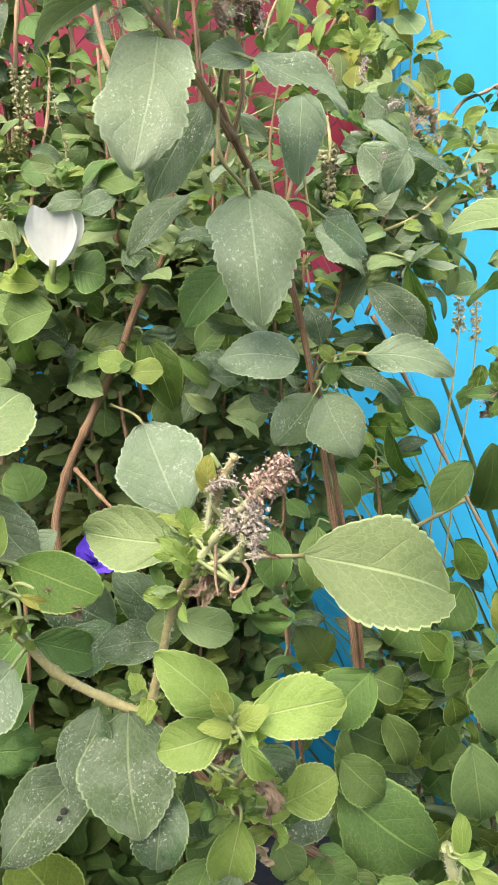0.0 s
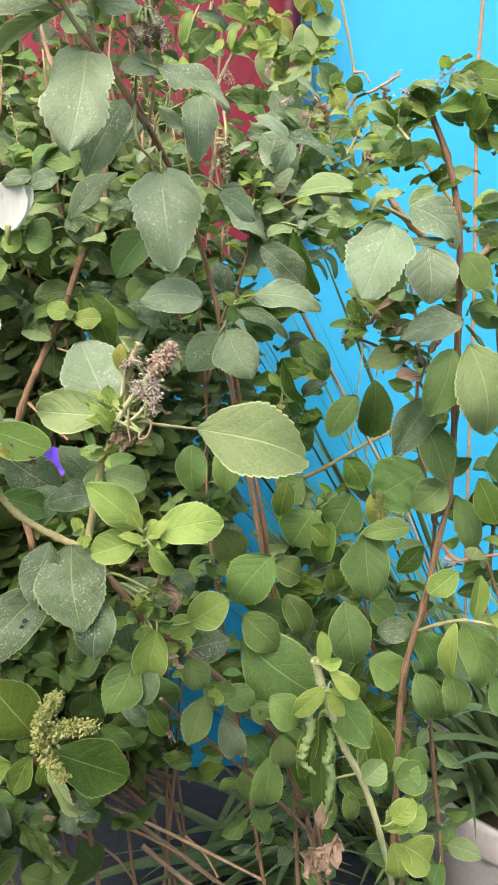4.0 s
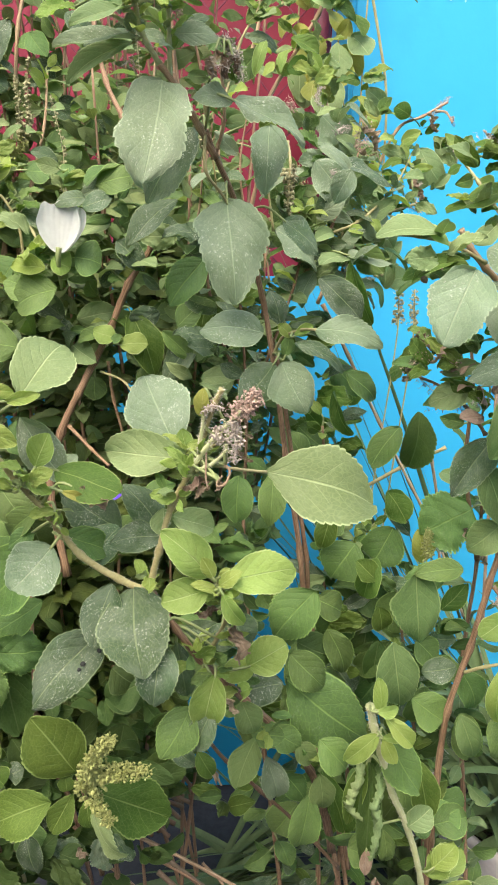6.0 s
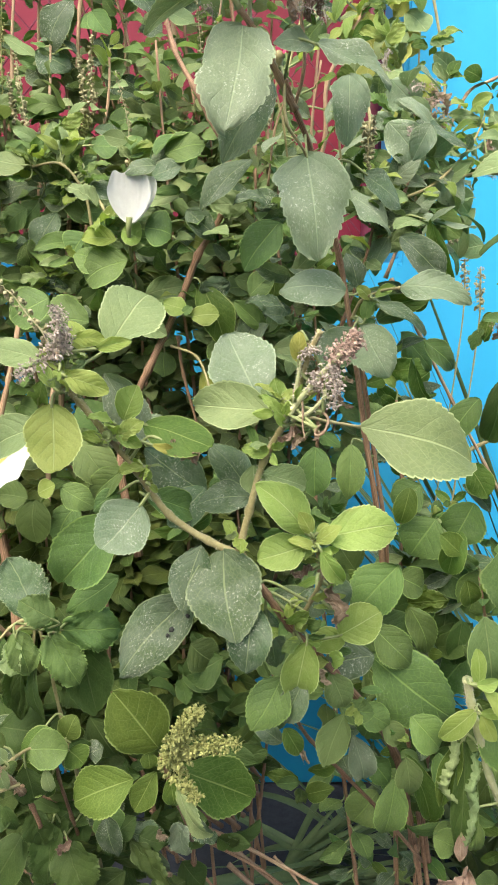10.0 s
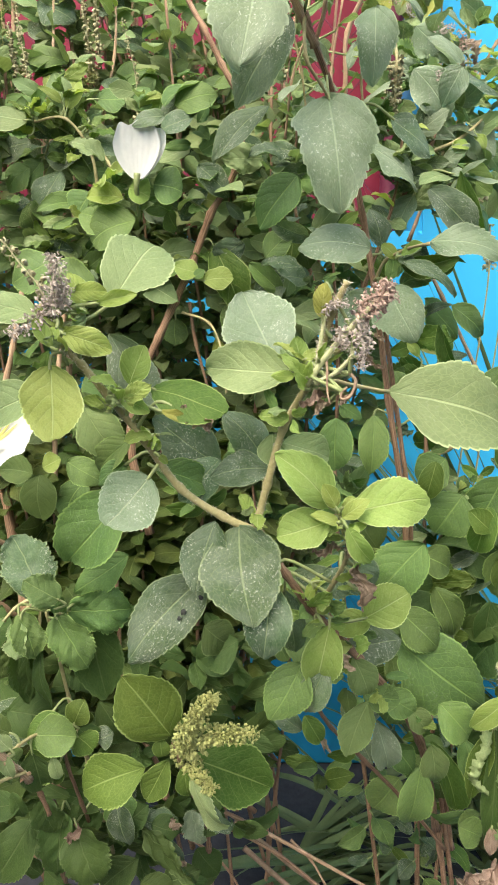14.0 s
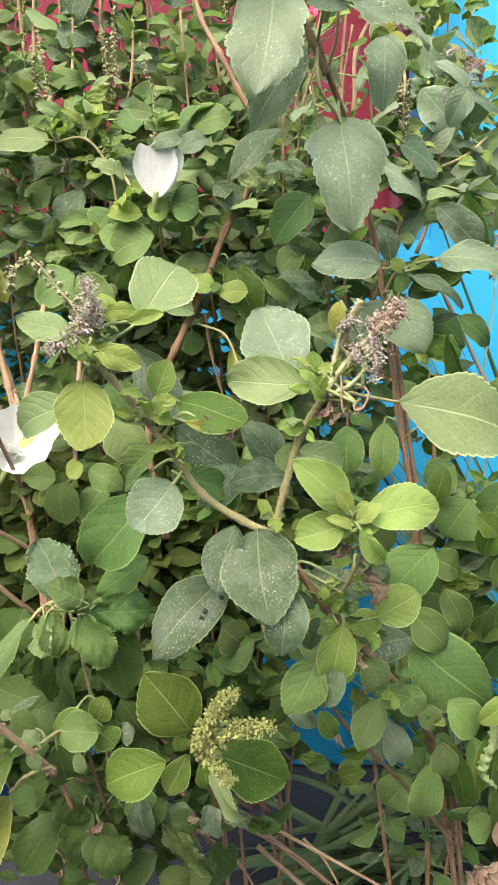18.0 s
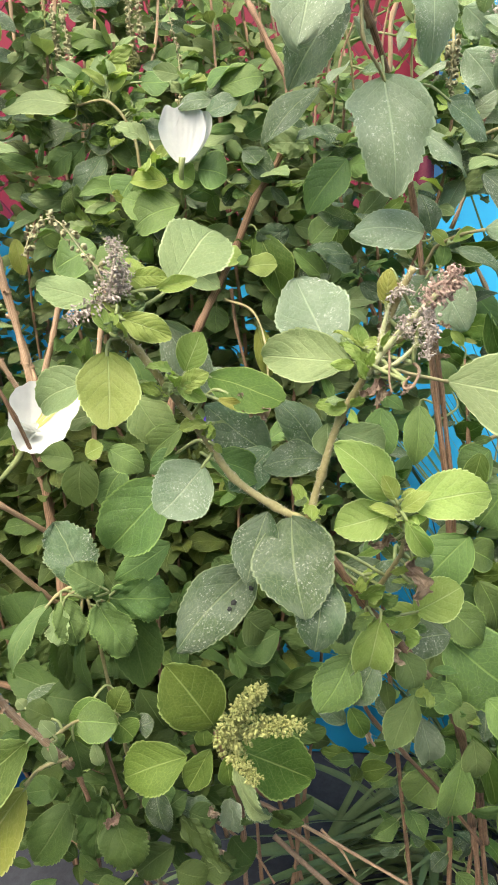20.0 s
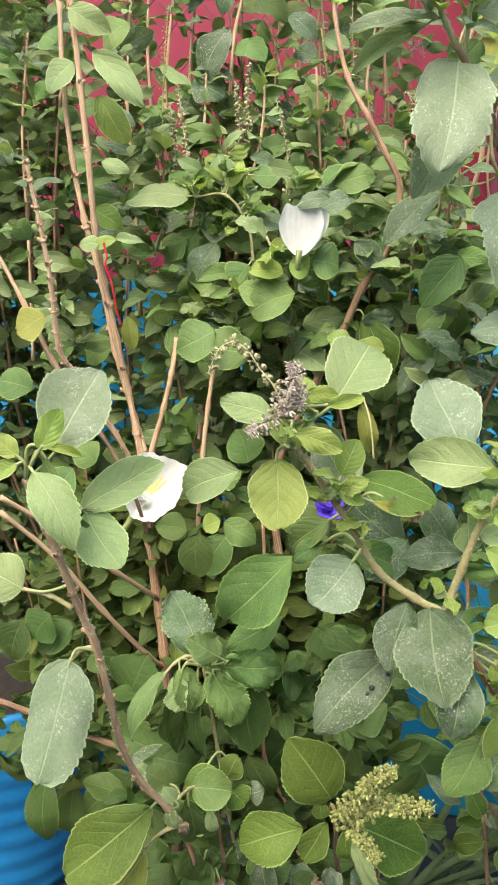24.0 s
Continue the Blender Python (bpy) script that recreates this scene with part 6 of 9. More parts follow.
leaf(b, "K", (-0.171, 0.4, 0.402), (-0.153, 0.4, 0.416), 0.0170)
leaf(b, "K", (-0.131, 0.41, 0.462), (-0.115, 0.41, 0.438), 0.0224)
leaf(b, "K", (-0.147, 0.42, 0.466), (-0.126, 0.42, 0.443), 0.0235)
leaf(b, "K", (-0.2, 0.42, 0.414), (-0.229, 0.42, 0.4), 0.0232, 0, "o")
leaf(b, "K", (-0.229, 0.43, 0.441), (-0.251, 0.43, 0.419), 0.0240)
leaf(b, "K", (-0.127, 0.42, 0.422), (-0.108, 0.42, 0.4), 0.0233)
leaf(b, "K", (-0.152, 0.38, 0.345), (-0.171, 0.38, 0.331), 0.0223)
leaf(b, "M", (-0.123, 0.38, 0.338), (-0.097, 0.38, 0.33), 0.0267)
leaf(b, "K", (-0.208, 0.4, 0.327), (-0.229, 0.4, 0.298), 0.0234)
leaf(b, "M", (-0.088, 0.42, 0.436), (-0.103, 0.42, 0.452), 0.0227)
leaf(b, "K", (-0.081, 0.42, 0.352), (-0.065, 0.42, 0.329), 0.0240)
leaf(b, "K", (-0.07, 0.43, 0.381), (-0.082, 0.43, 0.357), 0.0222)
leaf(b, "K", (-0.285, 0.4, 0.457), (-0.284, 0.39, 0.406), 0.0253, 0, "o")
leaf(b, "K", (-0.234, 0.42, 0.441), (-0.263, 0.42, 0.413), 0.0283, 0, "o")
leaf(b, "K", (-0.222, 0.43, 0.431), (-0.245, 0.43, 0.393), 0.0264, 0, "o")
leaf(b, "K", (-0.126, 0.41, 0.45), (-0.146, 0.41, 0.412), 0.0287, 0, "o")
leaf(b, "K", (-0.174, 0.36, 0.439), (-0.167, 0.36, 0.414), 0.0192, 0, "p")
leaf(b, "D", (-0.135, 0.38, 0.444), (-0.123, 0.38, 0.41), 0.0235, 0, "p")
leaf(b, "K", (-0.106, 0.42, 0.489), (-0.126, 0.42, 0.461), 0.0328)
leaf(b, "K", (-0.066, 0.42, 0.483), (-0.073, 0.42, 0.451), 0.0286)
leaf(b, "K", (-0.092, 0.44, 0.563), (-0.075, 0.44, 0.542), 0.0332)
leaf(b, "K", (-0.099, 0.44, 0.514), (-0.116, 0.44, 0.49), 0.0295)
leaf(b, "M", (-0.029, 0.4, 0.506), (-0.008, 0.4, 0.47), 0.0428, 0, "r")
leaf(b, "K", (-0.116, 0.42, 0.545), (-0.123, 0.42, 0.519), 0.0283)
leaf(b, "P", (-0.131, 0.27, 0.713), (-0.161, 0.275, 0.701), 0.0208, 0, "r")

plant = thing("basil_plant", (.21,.47,.24), "holy basil with a stout reddish stem and pruned tip", "plant", "basil plants by the wall")
b = branch(plant, "w", 0.00248, 0.00166, [(0.203, 0.5, 0.118), (0.185, 0.45, 0.234), (0.168, 0.4, 0.339), (0.166, 0.39, 0.401), (0.163, 0.38, 0.46), (0.163, 0.37, 0.52), (0.171, 0.36, 0.572), (0.176, 0.35, 0.621), (0.18, 0.345, 0.654), (0.178, 0.335, 0.711), (0.17, 0.315, 0.765), (0.164, 0.3, 0.796), (0.158, 0.29, 0.824), (0.149, 0.285, 0.851), (0.135, 0.28, 0.877)])
b = branch(plant, "w", 0.00239, 0.00166, [(0.171, 0.41, 0.38), (0.178, 0.42, 0.444), (0.178, 0.42, 0.492)])
b = branch(plant, "t", 0.00189, 0.00155, [(0.149, 0.3, 0.807), (0.135, 0.295, 0.817), (0.124, 0.29, 0.827), (0.118, 0.288, 0.835)])
b = branch(plant, "t", 0.00206, 0.00155, [(0.178, 0.33, 0.794), (0.197, 0.34, 0.811), (0.216, 0.35, 0.827)])
leaf(b, "G", (0.112, 0.245, 0.813), (0.097, 0.24, 0.778), 0.0300, 0, "d")
leaf(b, "D", (0.15, 0.27, 0.807), (0.123, 0.27, 0.806), 0.0112, 40)
leaf(b, "G", (0.128, 0.275, 0.824), (0.159, 0.28, 0.807), 0.0261, 0, "o")
leaf(b, "G", (0.135, 0.265, 0.804), (0.137, 0.26, 0.777), 0.0273)
leaf(b, "M", (0.166, 0.3, 0.803), (0.18, 0.3, 0.785), 0.0216, 0, "r")
leaf(b, "G", (0.168, 0.3, 0.767), (0.132, 0.295, 0.759), 0.0198)
leaf(b, "P", (0.149, 0.33, 0.75), (0.121, 0.33, 0.74), 0.0177)
leaf(b, "V", (0.164, 0.305, 0.751), (0.151, 0.3, 0.713), 0.0248)
leaf(b, "P", (0.172, 0.3, 0.754), (0.186, 0.295, 0.702), 0.0356, 0, "o")
leaf(b, "D", (0.162, 0.33, 0.72), (0.139, 0.33, 0.684), 0.0237)
leaf(b, "K", (0.161, 0.48, 0.715), (0.16, 0.49, 0.666), 0.0295, 0, "r")
leaf(b, "M", (0.146, 0.478, 0.703), (0.124, 0.478, 0.67), 0.0233, 0, "r")
leaf(b, "V", (0.157, 0.33, 0.704), (0.175, 0.33, 0.666), 0.0251)
leaf(b, "V", (0.176, 0.34, 0.664), (0.156, 0.34, 0.647), 0.0229)
leaf(b, "V", (0.186, 0.35, 0.652), (0.203, 0.35, 0.612), 0.0202)
leaf(b, "O", (0.193, 0.33, 0.669), (0.207, 0.33, 0.639), 0.0205)
leaf(b, "M", (0.212, 0.35, 0.688), (0.222, 0.35, 0.66), 0.0233)
leaf(b, "M", (0.176, 0.39, 0.66), (0.142, 0.395, 0.64), 0.0396, 0, "p")
leaf(b, "Y", (0.146, 0.4, 0.617), (0.143, 0.4, 0.641), 0.0179)
leaf(b, "M", (0.155, 0.342, 0.634), (0.124, 0.342, 0.63), 0.0149)
leaf(b, "V", (0.126, 0.345, 0.631), (0.132, 0.345, 0.581), 0.0318, 0, "o")
leaf(b, "V", (0.112, 0.34, 0.585), (0.122, 0.34, 0.538), 0.0308, 0, "o")
leaf(b, "K", (0.059, 0.4, 0.557), (0.089, 0.4, 0.545), 0.0273, 0, "o")
leaf(b, "M", (0.081, 0.4, 0.566), (0.097, 0.4, 0.531), 0.0214, 0, "o")
leaf(b, "M", (0.073, 0.41, 0.586), (0.094, 0.41, 0.576), 0.0233, 0, "r")
leaf(b, "M", (0.151, 0.36, 0.624), (0.124, 0.36, 0.621), 0.0193, 0, "o")
leaf(b, "M", (0.137, 0.37, 0.529), (0.16, 0.37, 0.512), 0.0275, 0, "r")
leaf(b, "D", (0.142, 0.37, 0.549), (0.168, 0.37, 0.553), 0.0182, 0, "o")
leaf(b, "V", (0.168, 0.36, 0.522), (0.183, 0.36, 0.488), 0.0202, 0, "o")
leaf(b, "M", (0.156, 0.36, 0.438), (0.18, 0.36, 0.443), 0.0248, 0, "r")
leaf(b, "B", (0.146, 0.335, 0.418), (0.162, 0.335, 0.442), 0.0178, 0, "p")
leaf(b, "M", (0.071, 0.43, 0.492), (0.064, 0.43, 0.538), 0.0291, 0, "o")
leaf(b, "K", (0.049, 0.44, 0.579), (0.034, 0.44, 0.603), 0.0291, 0, "o")
leaf(b, "M", (0.14, 0.38, 0.568), (0.157, 0.38, 0.551), 0.0212)
leaf(b, "M", (0.177, 0.385, 0.543), (0.149, 0.385, 0.542), 0.0183)
leaf(b, "M", (0.166, 0.43, 0.505), (0.161, 0.43, 0.471), 0.0266, 0, "r")
leaf(b, "O", (0.112, 0.393, 0.623), (0.104, 0.393, 0.592), 0.0181, 10)
leaf(b, "O", (0.112, 0.39, 0.608), (0.098, 0.39, 0.622), 0.0166)
leaf(b, "O", (0.107, 0.36, 0.601), (0.111, 0.36, 0.583), 0.0149)
leaf(b, "M", (0.182, 0.4, 0.533), (0.197, 0.4, 0.502), 0.0247)
leaf(b, "M", (0.185, 0.4, 0.5), (0.194, 0.4, 0.461), 0.0250)
leaf(b, "B", (0.183, 0.33, 0.608), (0.165, 0.33, 0.593), 0.0164)
leaf(b, "B", (0.187, 0.34, 0.568), (0.184, 0.34, 0.525), 0.0132, 35)
leaf(b, "M", (0.197, 0.35, 0.563), (0.215, 0.35, 0.511), 0.0287)
leaf(b, "M", (0.191, 0.355, 0.523), (0.197, 0.355, 0.489), 0.0215)
leaf(b, "M", (0.225, 0.36, 0.519), (0.238, 0.36, 0.485), 0.0240)
leaf(b, "B", (0.206, 0.33, 0.577), (0.228, 0.33, 0.563), 0.0145)
leaf(b, "B", (0.199, 0.34, 0.572), (0.202, 0.34, 0.601), 0.0133)
leaf(b, "M", (0.171, 0.4, 0.431), (0.194, 0.4, 0.414), 0.0291)
leaf(b, "P", (0.199, 0.34, 0.62), (0.195, 0.34, 0.612), 0.0128)
leaf(b, "B", (0.16, 0.355, 0.402), (0.175, 0.355, 0.424), 0.0207)
leaf(b, "B", (0.159, 0.35, 0.396), (0.183, 0.35, 0.376), 0.0288)
leaf(b, "B", (0.153, 0.345, 0.401), (0.159, 0.345, 0.37), 0.0201)
leaf(b, "O", (0.126, 0.27, 0.869), (0.116, 0.27, 0.873), 0.0068)
leaf(b, "B", (0.134, 0.27, 0.866), (0.118, 0.27, 0.871), 0.0154, 20)
leaf(b, "B", (0.141, 0.275, 0.871), (0.161, 0.275, 0.875), 0.0094, 25)
leaf(b, "O", (0.148, 0.27, 0.885), (0.18, 0.27, 0.881), 0.0190, 10, "o")
leaf(b, "M", (0.142, 0.275, 0.876), (0.15, 0.275, 0.885), 0.0041, 30)
leaf(b, "O", (0.164, 0.28, 0.877), (0.18, 0.28, 0.864), 0.0096, 30)
leaf(b, "O", (0.168, 0.28, 0.861), (0.187, 0.28, 0.844), 0.0151)
leaf(b, "P", (0.174, 0.29, 0.86), (0.192, 0.29, 0.855), 0.0197)
leaf(b, "O", (0.142, 0.29, 0.856), (0.111, 0.29, 0.841), 0.0158, 25)
leaf(b, "P", (0.144, 0.3, 0.855), (0.126, 0.3, 0.852), 0.0123)
leaf(b, "P", (0.1, 0.262, 0.83), (0.069, 0.262, 0.83), 0.0166, 20)
leaf(b, "B", (0.105, 0.265, 0.825), (0.091, 0.265, 0.833), 0.0163, 30)
leaf(b, "O", (0.114, 0.26, 0.819), (0.086, 0.26, 0.811), 0.0119, 30)
leaf(b, "B", (0.148, 0.29, 0.851), (0.139, 0.29, 0.86), 0.0069)
tuft(b, (0.122, 0.275, 0.869), 0.016, 6, "BPO", 166)
tuft(b, (0.142, 0.275, 0.881), 0.016, 6, "BPO", 167)
tuft(b, (0.158, 0.28, 0.87), 0.016, 6, "BPO", 168)
tuft(b, (0.174, 0.285, 0.85), 0.016, 6, "BPO", 169)
tuft(b, (0.127, 0.29, 0.848), 0.016, 6, "BPO", 170)
tuft(b, (0.146, 0.295, 0.836), 0.016, 6, "BPO", 171)
tuft(b, (0.174, 0.31, 0.824), 0.016, 6, "BPO", 172)
tuft(b, (0.101, 0.265, 0.819), 0.016, 6, "BPO", 173)
tuft(b, (0.2, 0.33, 0.823), 0.016, 6, "BPO", 174)
tuft(b, (0.176, 0.32, 0.772), 0.022, 6, "MPO", 175)
tuft(b, (0.15, 0.33, 0.771), 0.022, 6, "MPO", 176)
tuft(b, (0.127, 0.34, 0.764), 0.022, 6, "MPO", 177)
tuft(b, (0.193, 0.32, 0.745), 0.022, 6, "MPO", 178)
tuft(b, (0.21, 0.34, 0.794), 0.022, 6, "MPO", 179)
tuft(b, (0.136, 0.33, 0.787), 0.022, 6, "MPO", 180)
tuft(b, (0.197, 0.33, 0.775), 0.022, 6, "MPO", 181)
tuft(b, (0.21, 0.33, 0.715), 0.022, 6, "MPO", 182)
tuft(b, (0.161, 0.4, 0.578), 0.024, 6, "MOK", 183)
tuft(b, (0.184, 0.42, 0.492), 0.024, 6, "MOK", 184)
tuft(b, (0.155, 0.42, 0.455), 0.024, 6, "MOK", 185)
tuft(b, (0.211, 0.4, 0.626), 0.024, 6, "MOK", 186)
tuft(b, (0.228, 0.38, 0.595), 0.024, 6, "MOK", 187)
tuft(b, (0.235, 0.38, 0.641), 0.024, 6, "MOK", 188)
tuft(b, (0.194, 0.4, 0.568), 0.024, 6, "MOK", 189)
tuft(b, (0.141, 0.41, 0.534), 0.024, 6, "MOK", 190)
tuft(b, (0.147, 0.4, 0.437), 0.024, 6, "MOK", 191)
tuft(b, (0.126, 0.42, 0.424), 0.024, 6, "MOK", 192)
tuft(b, (0.121, 0.33, 0.767), 0.014, 5, "WO", 193)
tuft(b, (0.137, 0.33, 0.758), 0.014, 5, "WO", 194)
tuft(b, (0.149, 0.33, 0.742), 0.014, 5, "WO", 195)
tuft(b, (0.101, 0.28, 0.814), 0.014, 5, "WO", 196)
tuft(b, (0.154, 0.32, 0.738), 0.014, 5, "WO", 197)
b = branch(plant, "g", 0.0011, 0.0008, [(0.133, 0.29, 0.819), (0.11, 0.275, 0.826), (0.092, 0.27, 0.829), (0.075, 0.265, 0.829)])
b = branch(plant, "g", 0.0012, 0.0009, [(0.169, 0.36, 0.554), (0.179, 0.35, 0.563), (0.193, 0.34, 0.57), (0.211, 0.33, 0.57), (0.225, 0.325, 0.57)])
b = branch(plant, "w", 0.00147, 0.00092, [(0.179, 0.35, 0.619), (0.188, 0.345, 0.61), (0.203, 0.34, 0.614), (0.222, 0.335, 0.618)])
flower_head(b, [(0.119, 0.275, 0.874), (0.129, 0.275, 0.878), (0.14, 0.275, 0.884), (0.148, 0.275, 0.89)], HUSK, 0.0028, .006, 60, 31)
flower_head(b, [(0.177, 0.29, 0.896), (0.184, 0.29, 0.9), (0.191, 0.29, 0.903)], HUSK, 0.0026, .005, 24, 32)
flower_head(b, [(0.137, 0.33, 0.762), (0.129, 0.33, 0.765), (0.117, 0.33, 0.769), (0.109, 0.33, 0.762)], RUST, 0.003, .008, 36, 33)
flower_head(b, [(0.144, 0.32, 0.745), (0.152, 0.32, 0.74)], HUSK, 0.003, .006, 30, 34)
flower_head(b, [(0.094, 0.28, 0.819), (0.101, 0.28, 0.816)], HUSK, 0.0028, .006, 26, 35)
flower_head(b, [(0.18, 0.345, 0.612), (0.186, 0.345, 0.608)], RUST, 0.003, .007, 30, 36)
b = branch(plant, "w", 0.0012, 0.00074, [(0.163, 0.345, 0.72), (0.149, 0.34, 0.736), (0.131, 0.335, 0.749), (0.114, 0.33, 0.756)])
leaf(b, "V", (0.152, 0.335, 0.75), (0.12, 0.335, 0.74), 0.0149, 0, "o")
flower_head(b, [(0.111, 0.335, 0.772), (0.125, 0.335, 0.777), (0.141, 0.335, 0.78)], RUST, 0.0032, .007, 40, 37)
# dry curls on the top shoot
flower_head(b, [(-0.045, 0.3, 0.947), (-0.04, 0.3, 0.947), (-0.034, 0.3, 0.944)], HUSK, 0.0032, 0.0055, 24, 330)
flower_head(b, [(-0.011, 0.32, 0.973), (-0.007, 0.32, 0.971), (-0.002, 0.32, 0.966)], RUST, 0.0032, 0.0055, 22, 331)
flower_head(b, [(-0.005, 0.305, 0.926), (-0.002, 0.305, 0.922), (0.001, 0.305, 0.915)], HUSK, 0.0032, 0.0055, 40, 332)
flower_head(b, [(0.0, 0.3, 0.917), (0.003, 0.3, 0.912), (0.006, 0.3, 0.904)], HUSK, 0.0032, 0.0055, 40, 333)
flower_head(b, [(-0.039, 0.31, 0.966), (-0.035, 0.31, 0.969), (-0.032, 0.31, 0.97)], SEED, 0.0032, 0.0055, 14, 334)
flower_head(b, [(-0.025, 0.31, 0.957), (-0.021, 0.31, 0.96), (-0.018, 0.31, 0.961)], SEED, 0.0032, 0.0055, 14, 335)
flower_head(b, [(-0.032, 0.3, 0.935), (-0.028, 0.3, 0.935), (-0.024, 0.3, 0.932)], RUST, 0.0032, 0.0055, 14, 336)
# small leaves and thin stems before the red sheet
b = branch(plant, "g", 0.0009, 0.0006, [(-0.001, 0.46, 0.844), (-0.007, 0.45, 0.893), (-0.02, 0.44, 0.934)])
leaf(b, "G", (0.011, 0.45, 0.898), (-0.006, 0.435, 0.909), 0.0105, -35)
leaf(b, "B", (0.02, 0.45, 0.903), (0.037, 0.435, 0.897), 0.0085, 10)
leaf(b, "G", (-0.007, 0.45, 0.887), (-0.021, 0.435, 0.872), 0.013, 40)
leaf(b, "M", (-0.012, 0.45, 0.871), (-0.0, 0.435, 0.856), 0.012, -15)
leaf(b, "O", (0.018, 0.45, 0.878), (0.028, 0.435, 0.887), 0.01, -35)
leaf(b, "D", (0.001, 0.45, 0.884), (0.013, 0.435, 0.881), 0.009, 10)
leaf(b, "M", (-0.005, 0.45, 0.924), (-0.018, 0.435, 0.927), 0.011, 40)
leaf(b, "O", (0.014, 0.45, 0.917), (0.025, 0.435, 0.922), 0.009, -15)
leaf(b, "D", (-0.019, 0.45, 0.906), (-0.028, 0.435, 0.887), 0.01, -35)
leaf(b, "G", (0.029, 0.45, 0.91), (0.021, 0.435, 0.892), 0.009, 10)
leaf(b, "M", (0.008, 0.45, 0.857), (0.019, 0.435, 0.844), 0.011, 40)
leaf(b, "B", (0.004, 0.45, 0.934), (0.013, 0.435, 0.939), 0.01, -15)
b = branch(plant, "t", 0.0009, 0.0006, [(0.02, 0.46, 0.844), (0.012, 0.45, 0.889), (0.017, 0.44, 0.931)])
b = branch(plant, "g", 0.0009, 0.0006, [(0.038, 0.46, 0.848), (0.031, 0.45, 0.886), (0.031, 0.44, 0.918)])
b = branch(plant, "t", 0.0009, 0.0006, [(-0.017, 0.46, 0.855), (-0.013, 0.45, 0.889), (-0.005, 0.44, 0.911)])
b = branch(plant, "t", 0.0007, 0.0004, [(0.1, 0.285, 0.89), (0.104, 0.282, 0.889), (0.107, 0.28, 0.884)])
b = branch(plant, "t", 0.0007, 0.0004, [(0.141, 0.3, 0.876), (0.133, 0.295, 0.88), (0.127, 0.29, 0.883)])
# seed spikes and dry tips among the upper leaves
b = branch(plant, "g", 0.0009, 0.0006, [(0.037, 0.375, 0.892), (0.038, 0.365, 0.879), (0.037, 0.36, 0.864), (0.037, 0.36, 0.849)])
flower_head(b, [(0.038, 0.362, 0.875), (0.037, 0.36, 0.861), (0.037, 0.36, 0.849)], SEED, 0.0030, 0.0050, 34, 301, "flower_spike", cups=0.9)
b = branch(plant, "g", 0.0011, 0.0008, [(0.192, 0.78, 0.496), (0.205, 0.78, 0.628), (0.215, 0.78, 0.721), (0.219, 0.78, 0.779), (0.217, 0.78, 0.828)])
flower_head(b, [(0.219, 0.78, 0.779), (0.218, 0.78, 0.804), (0.217, 0.78, 0.828)], SEED, 0.0044, 0.0085, 34, 302, "flower_spike", cups=0.8)
b = branch(plant, "g", 0.0011, 0.0008, [(0.217, 0.8, 0.479), (0.23, 0.8, 0.614), (0.24, 0.8, 0.71), (0.244, 0.8, 0.769), (0.242, 0.8, 0.82)])
flower_head(b, [(0.244, 0.8, 0.769), (0.242, 0.8, 0.795), (0.242, 0.8, 0.82)], SEED, 0.0044, 0.0085, 34, 303, "flower_spike", cups=0.8)
flower_head(b, [(0.08, 0.455, 0.918), (0.085, 0.455, 0.92), (0.09, 0.455, 0.919)], HUSK, 0.0030, 0.0055, 26, 310)
flower_head(b, [(0.094, 0.455, 0.907), (0.098, 0.455, 0.91), (0.103, 0.455, 0.91)], RUST, 0.0030, 0.0055, 26, 311)
flower_head(b, [(0.072, 0.42, 0.882), (0.075, 0.42, 0.882), (0.078, 0.42, 0.879)], HUSK, 0.0030, 0.0055, 26, 312)
flower_head(b, [(0.038, 0.4, 0.921), (0.041, 0.4, 0.919), (0.043, 0.4, 0.915)], RUST, 0.0030, 0.0055, 26, 315)
leaf(b, "K", (0.086, 0.5, 0.962), (0.099, 0.5, 0.966), 0.0105, -30, "p", 0)
leaf(b, "B", (0.068, 0.48, 0.955), (0.079, 0.48, 0.967), 0.0105, 25, "p", 0)
leaf(b, "O", (0.064, 0.48, 0.967), (0.056, 0.48, 0.982), 0.0105, 40, "p", 0)
leaf(b, "O", (0.028, 0.36, 0.9), (0.019, 0.36, 0.895), 0.0105, -30, "p", 0)
leaf(b, "O", (0.145, 0.46, 0.768), (0.141, 0.46, 0.746), 0.0105, 25, "p", 0)
leaf(b, "K", (0.139, 0.46, 0.756), (0.133, 0.46, 0.74), 0.0105, 40, "p", 0)
b = branch(plant, "t", 0.0022, 0.0015, [(-0.094, 0.6, 0.254), (-0.057, 0.6, 0.235), (0.008, 0.58, 0.213), (0.08, 0.56, 0.184)])
b = branch(plant, "w", 0.0018, 0.0012, [(-0.067, 0.58, 0.241), (-0.016, 0.57, 0.218), (0.028, 0.55, 0.195)])
b = branch(plant, "t", 0.0014, 0.0010, [(-0.003, 0.59, 0.218), (0.017, 0.58, 0.203), (0.031, 0.57, 0.183)])
b = branch(plant, "w", 0.0016, 0.0010, [(-0.111, 0.56, 0.253), (-0.072, 0.56, 0.219), (-0.049, 0.55, 0.19)])
flower_head(b, [(0.11, 0.34, 0.764), (0.115, 0.335, 0.756), (0.126, 0.335, 0.746)], RUST, 0.003, .007, 36, 38)
flower_head(b, [(0.123, 0.34, 0.739), (0.139, 0.34, 0.738), (0.15, 0.34, 0.735)], RUST, 0.003, .006, 30, 39)
flower_head(b, [(0.135, 0.34, 0.767), (0.144, 0.34, 0.761), (0.149, 0.34, 0.751)], HUSK, 0.0028, .006, 24, 40)
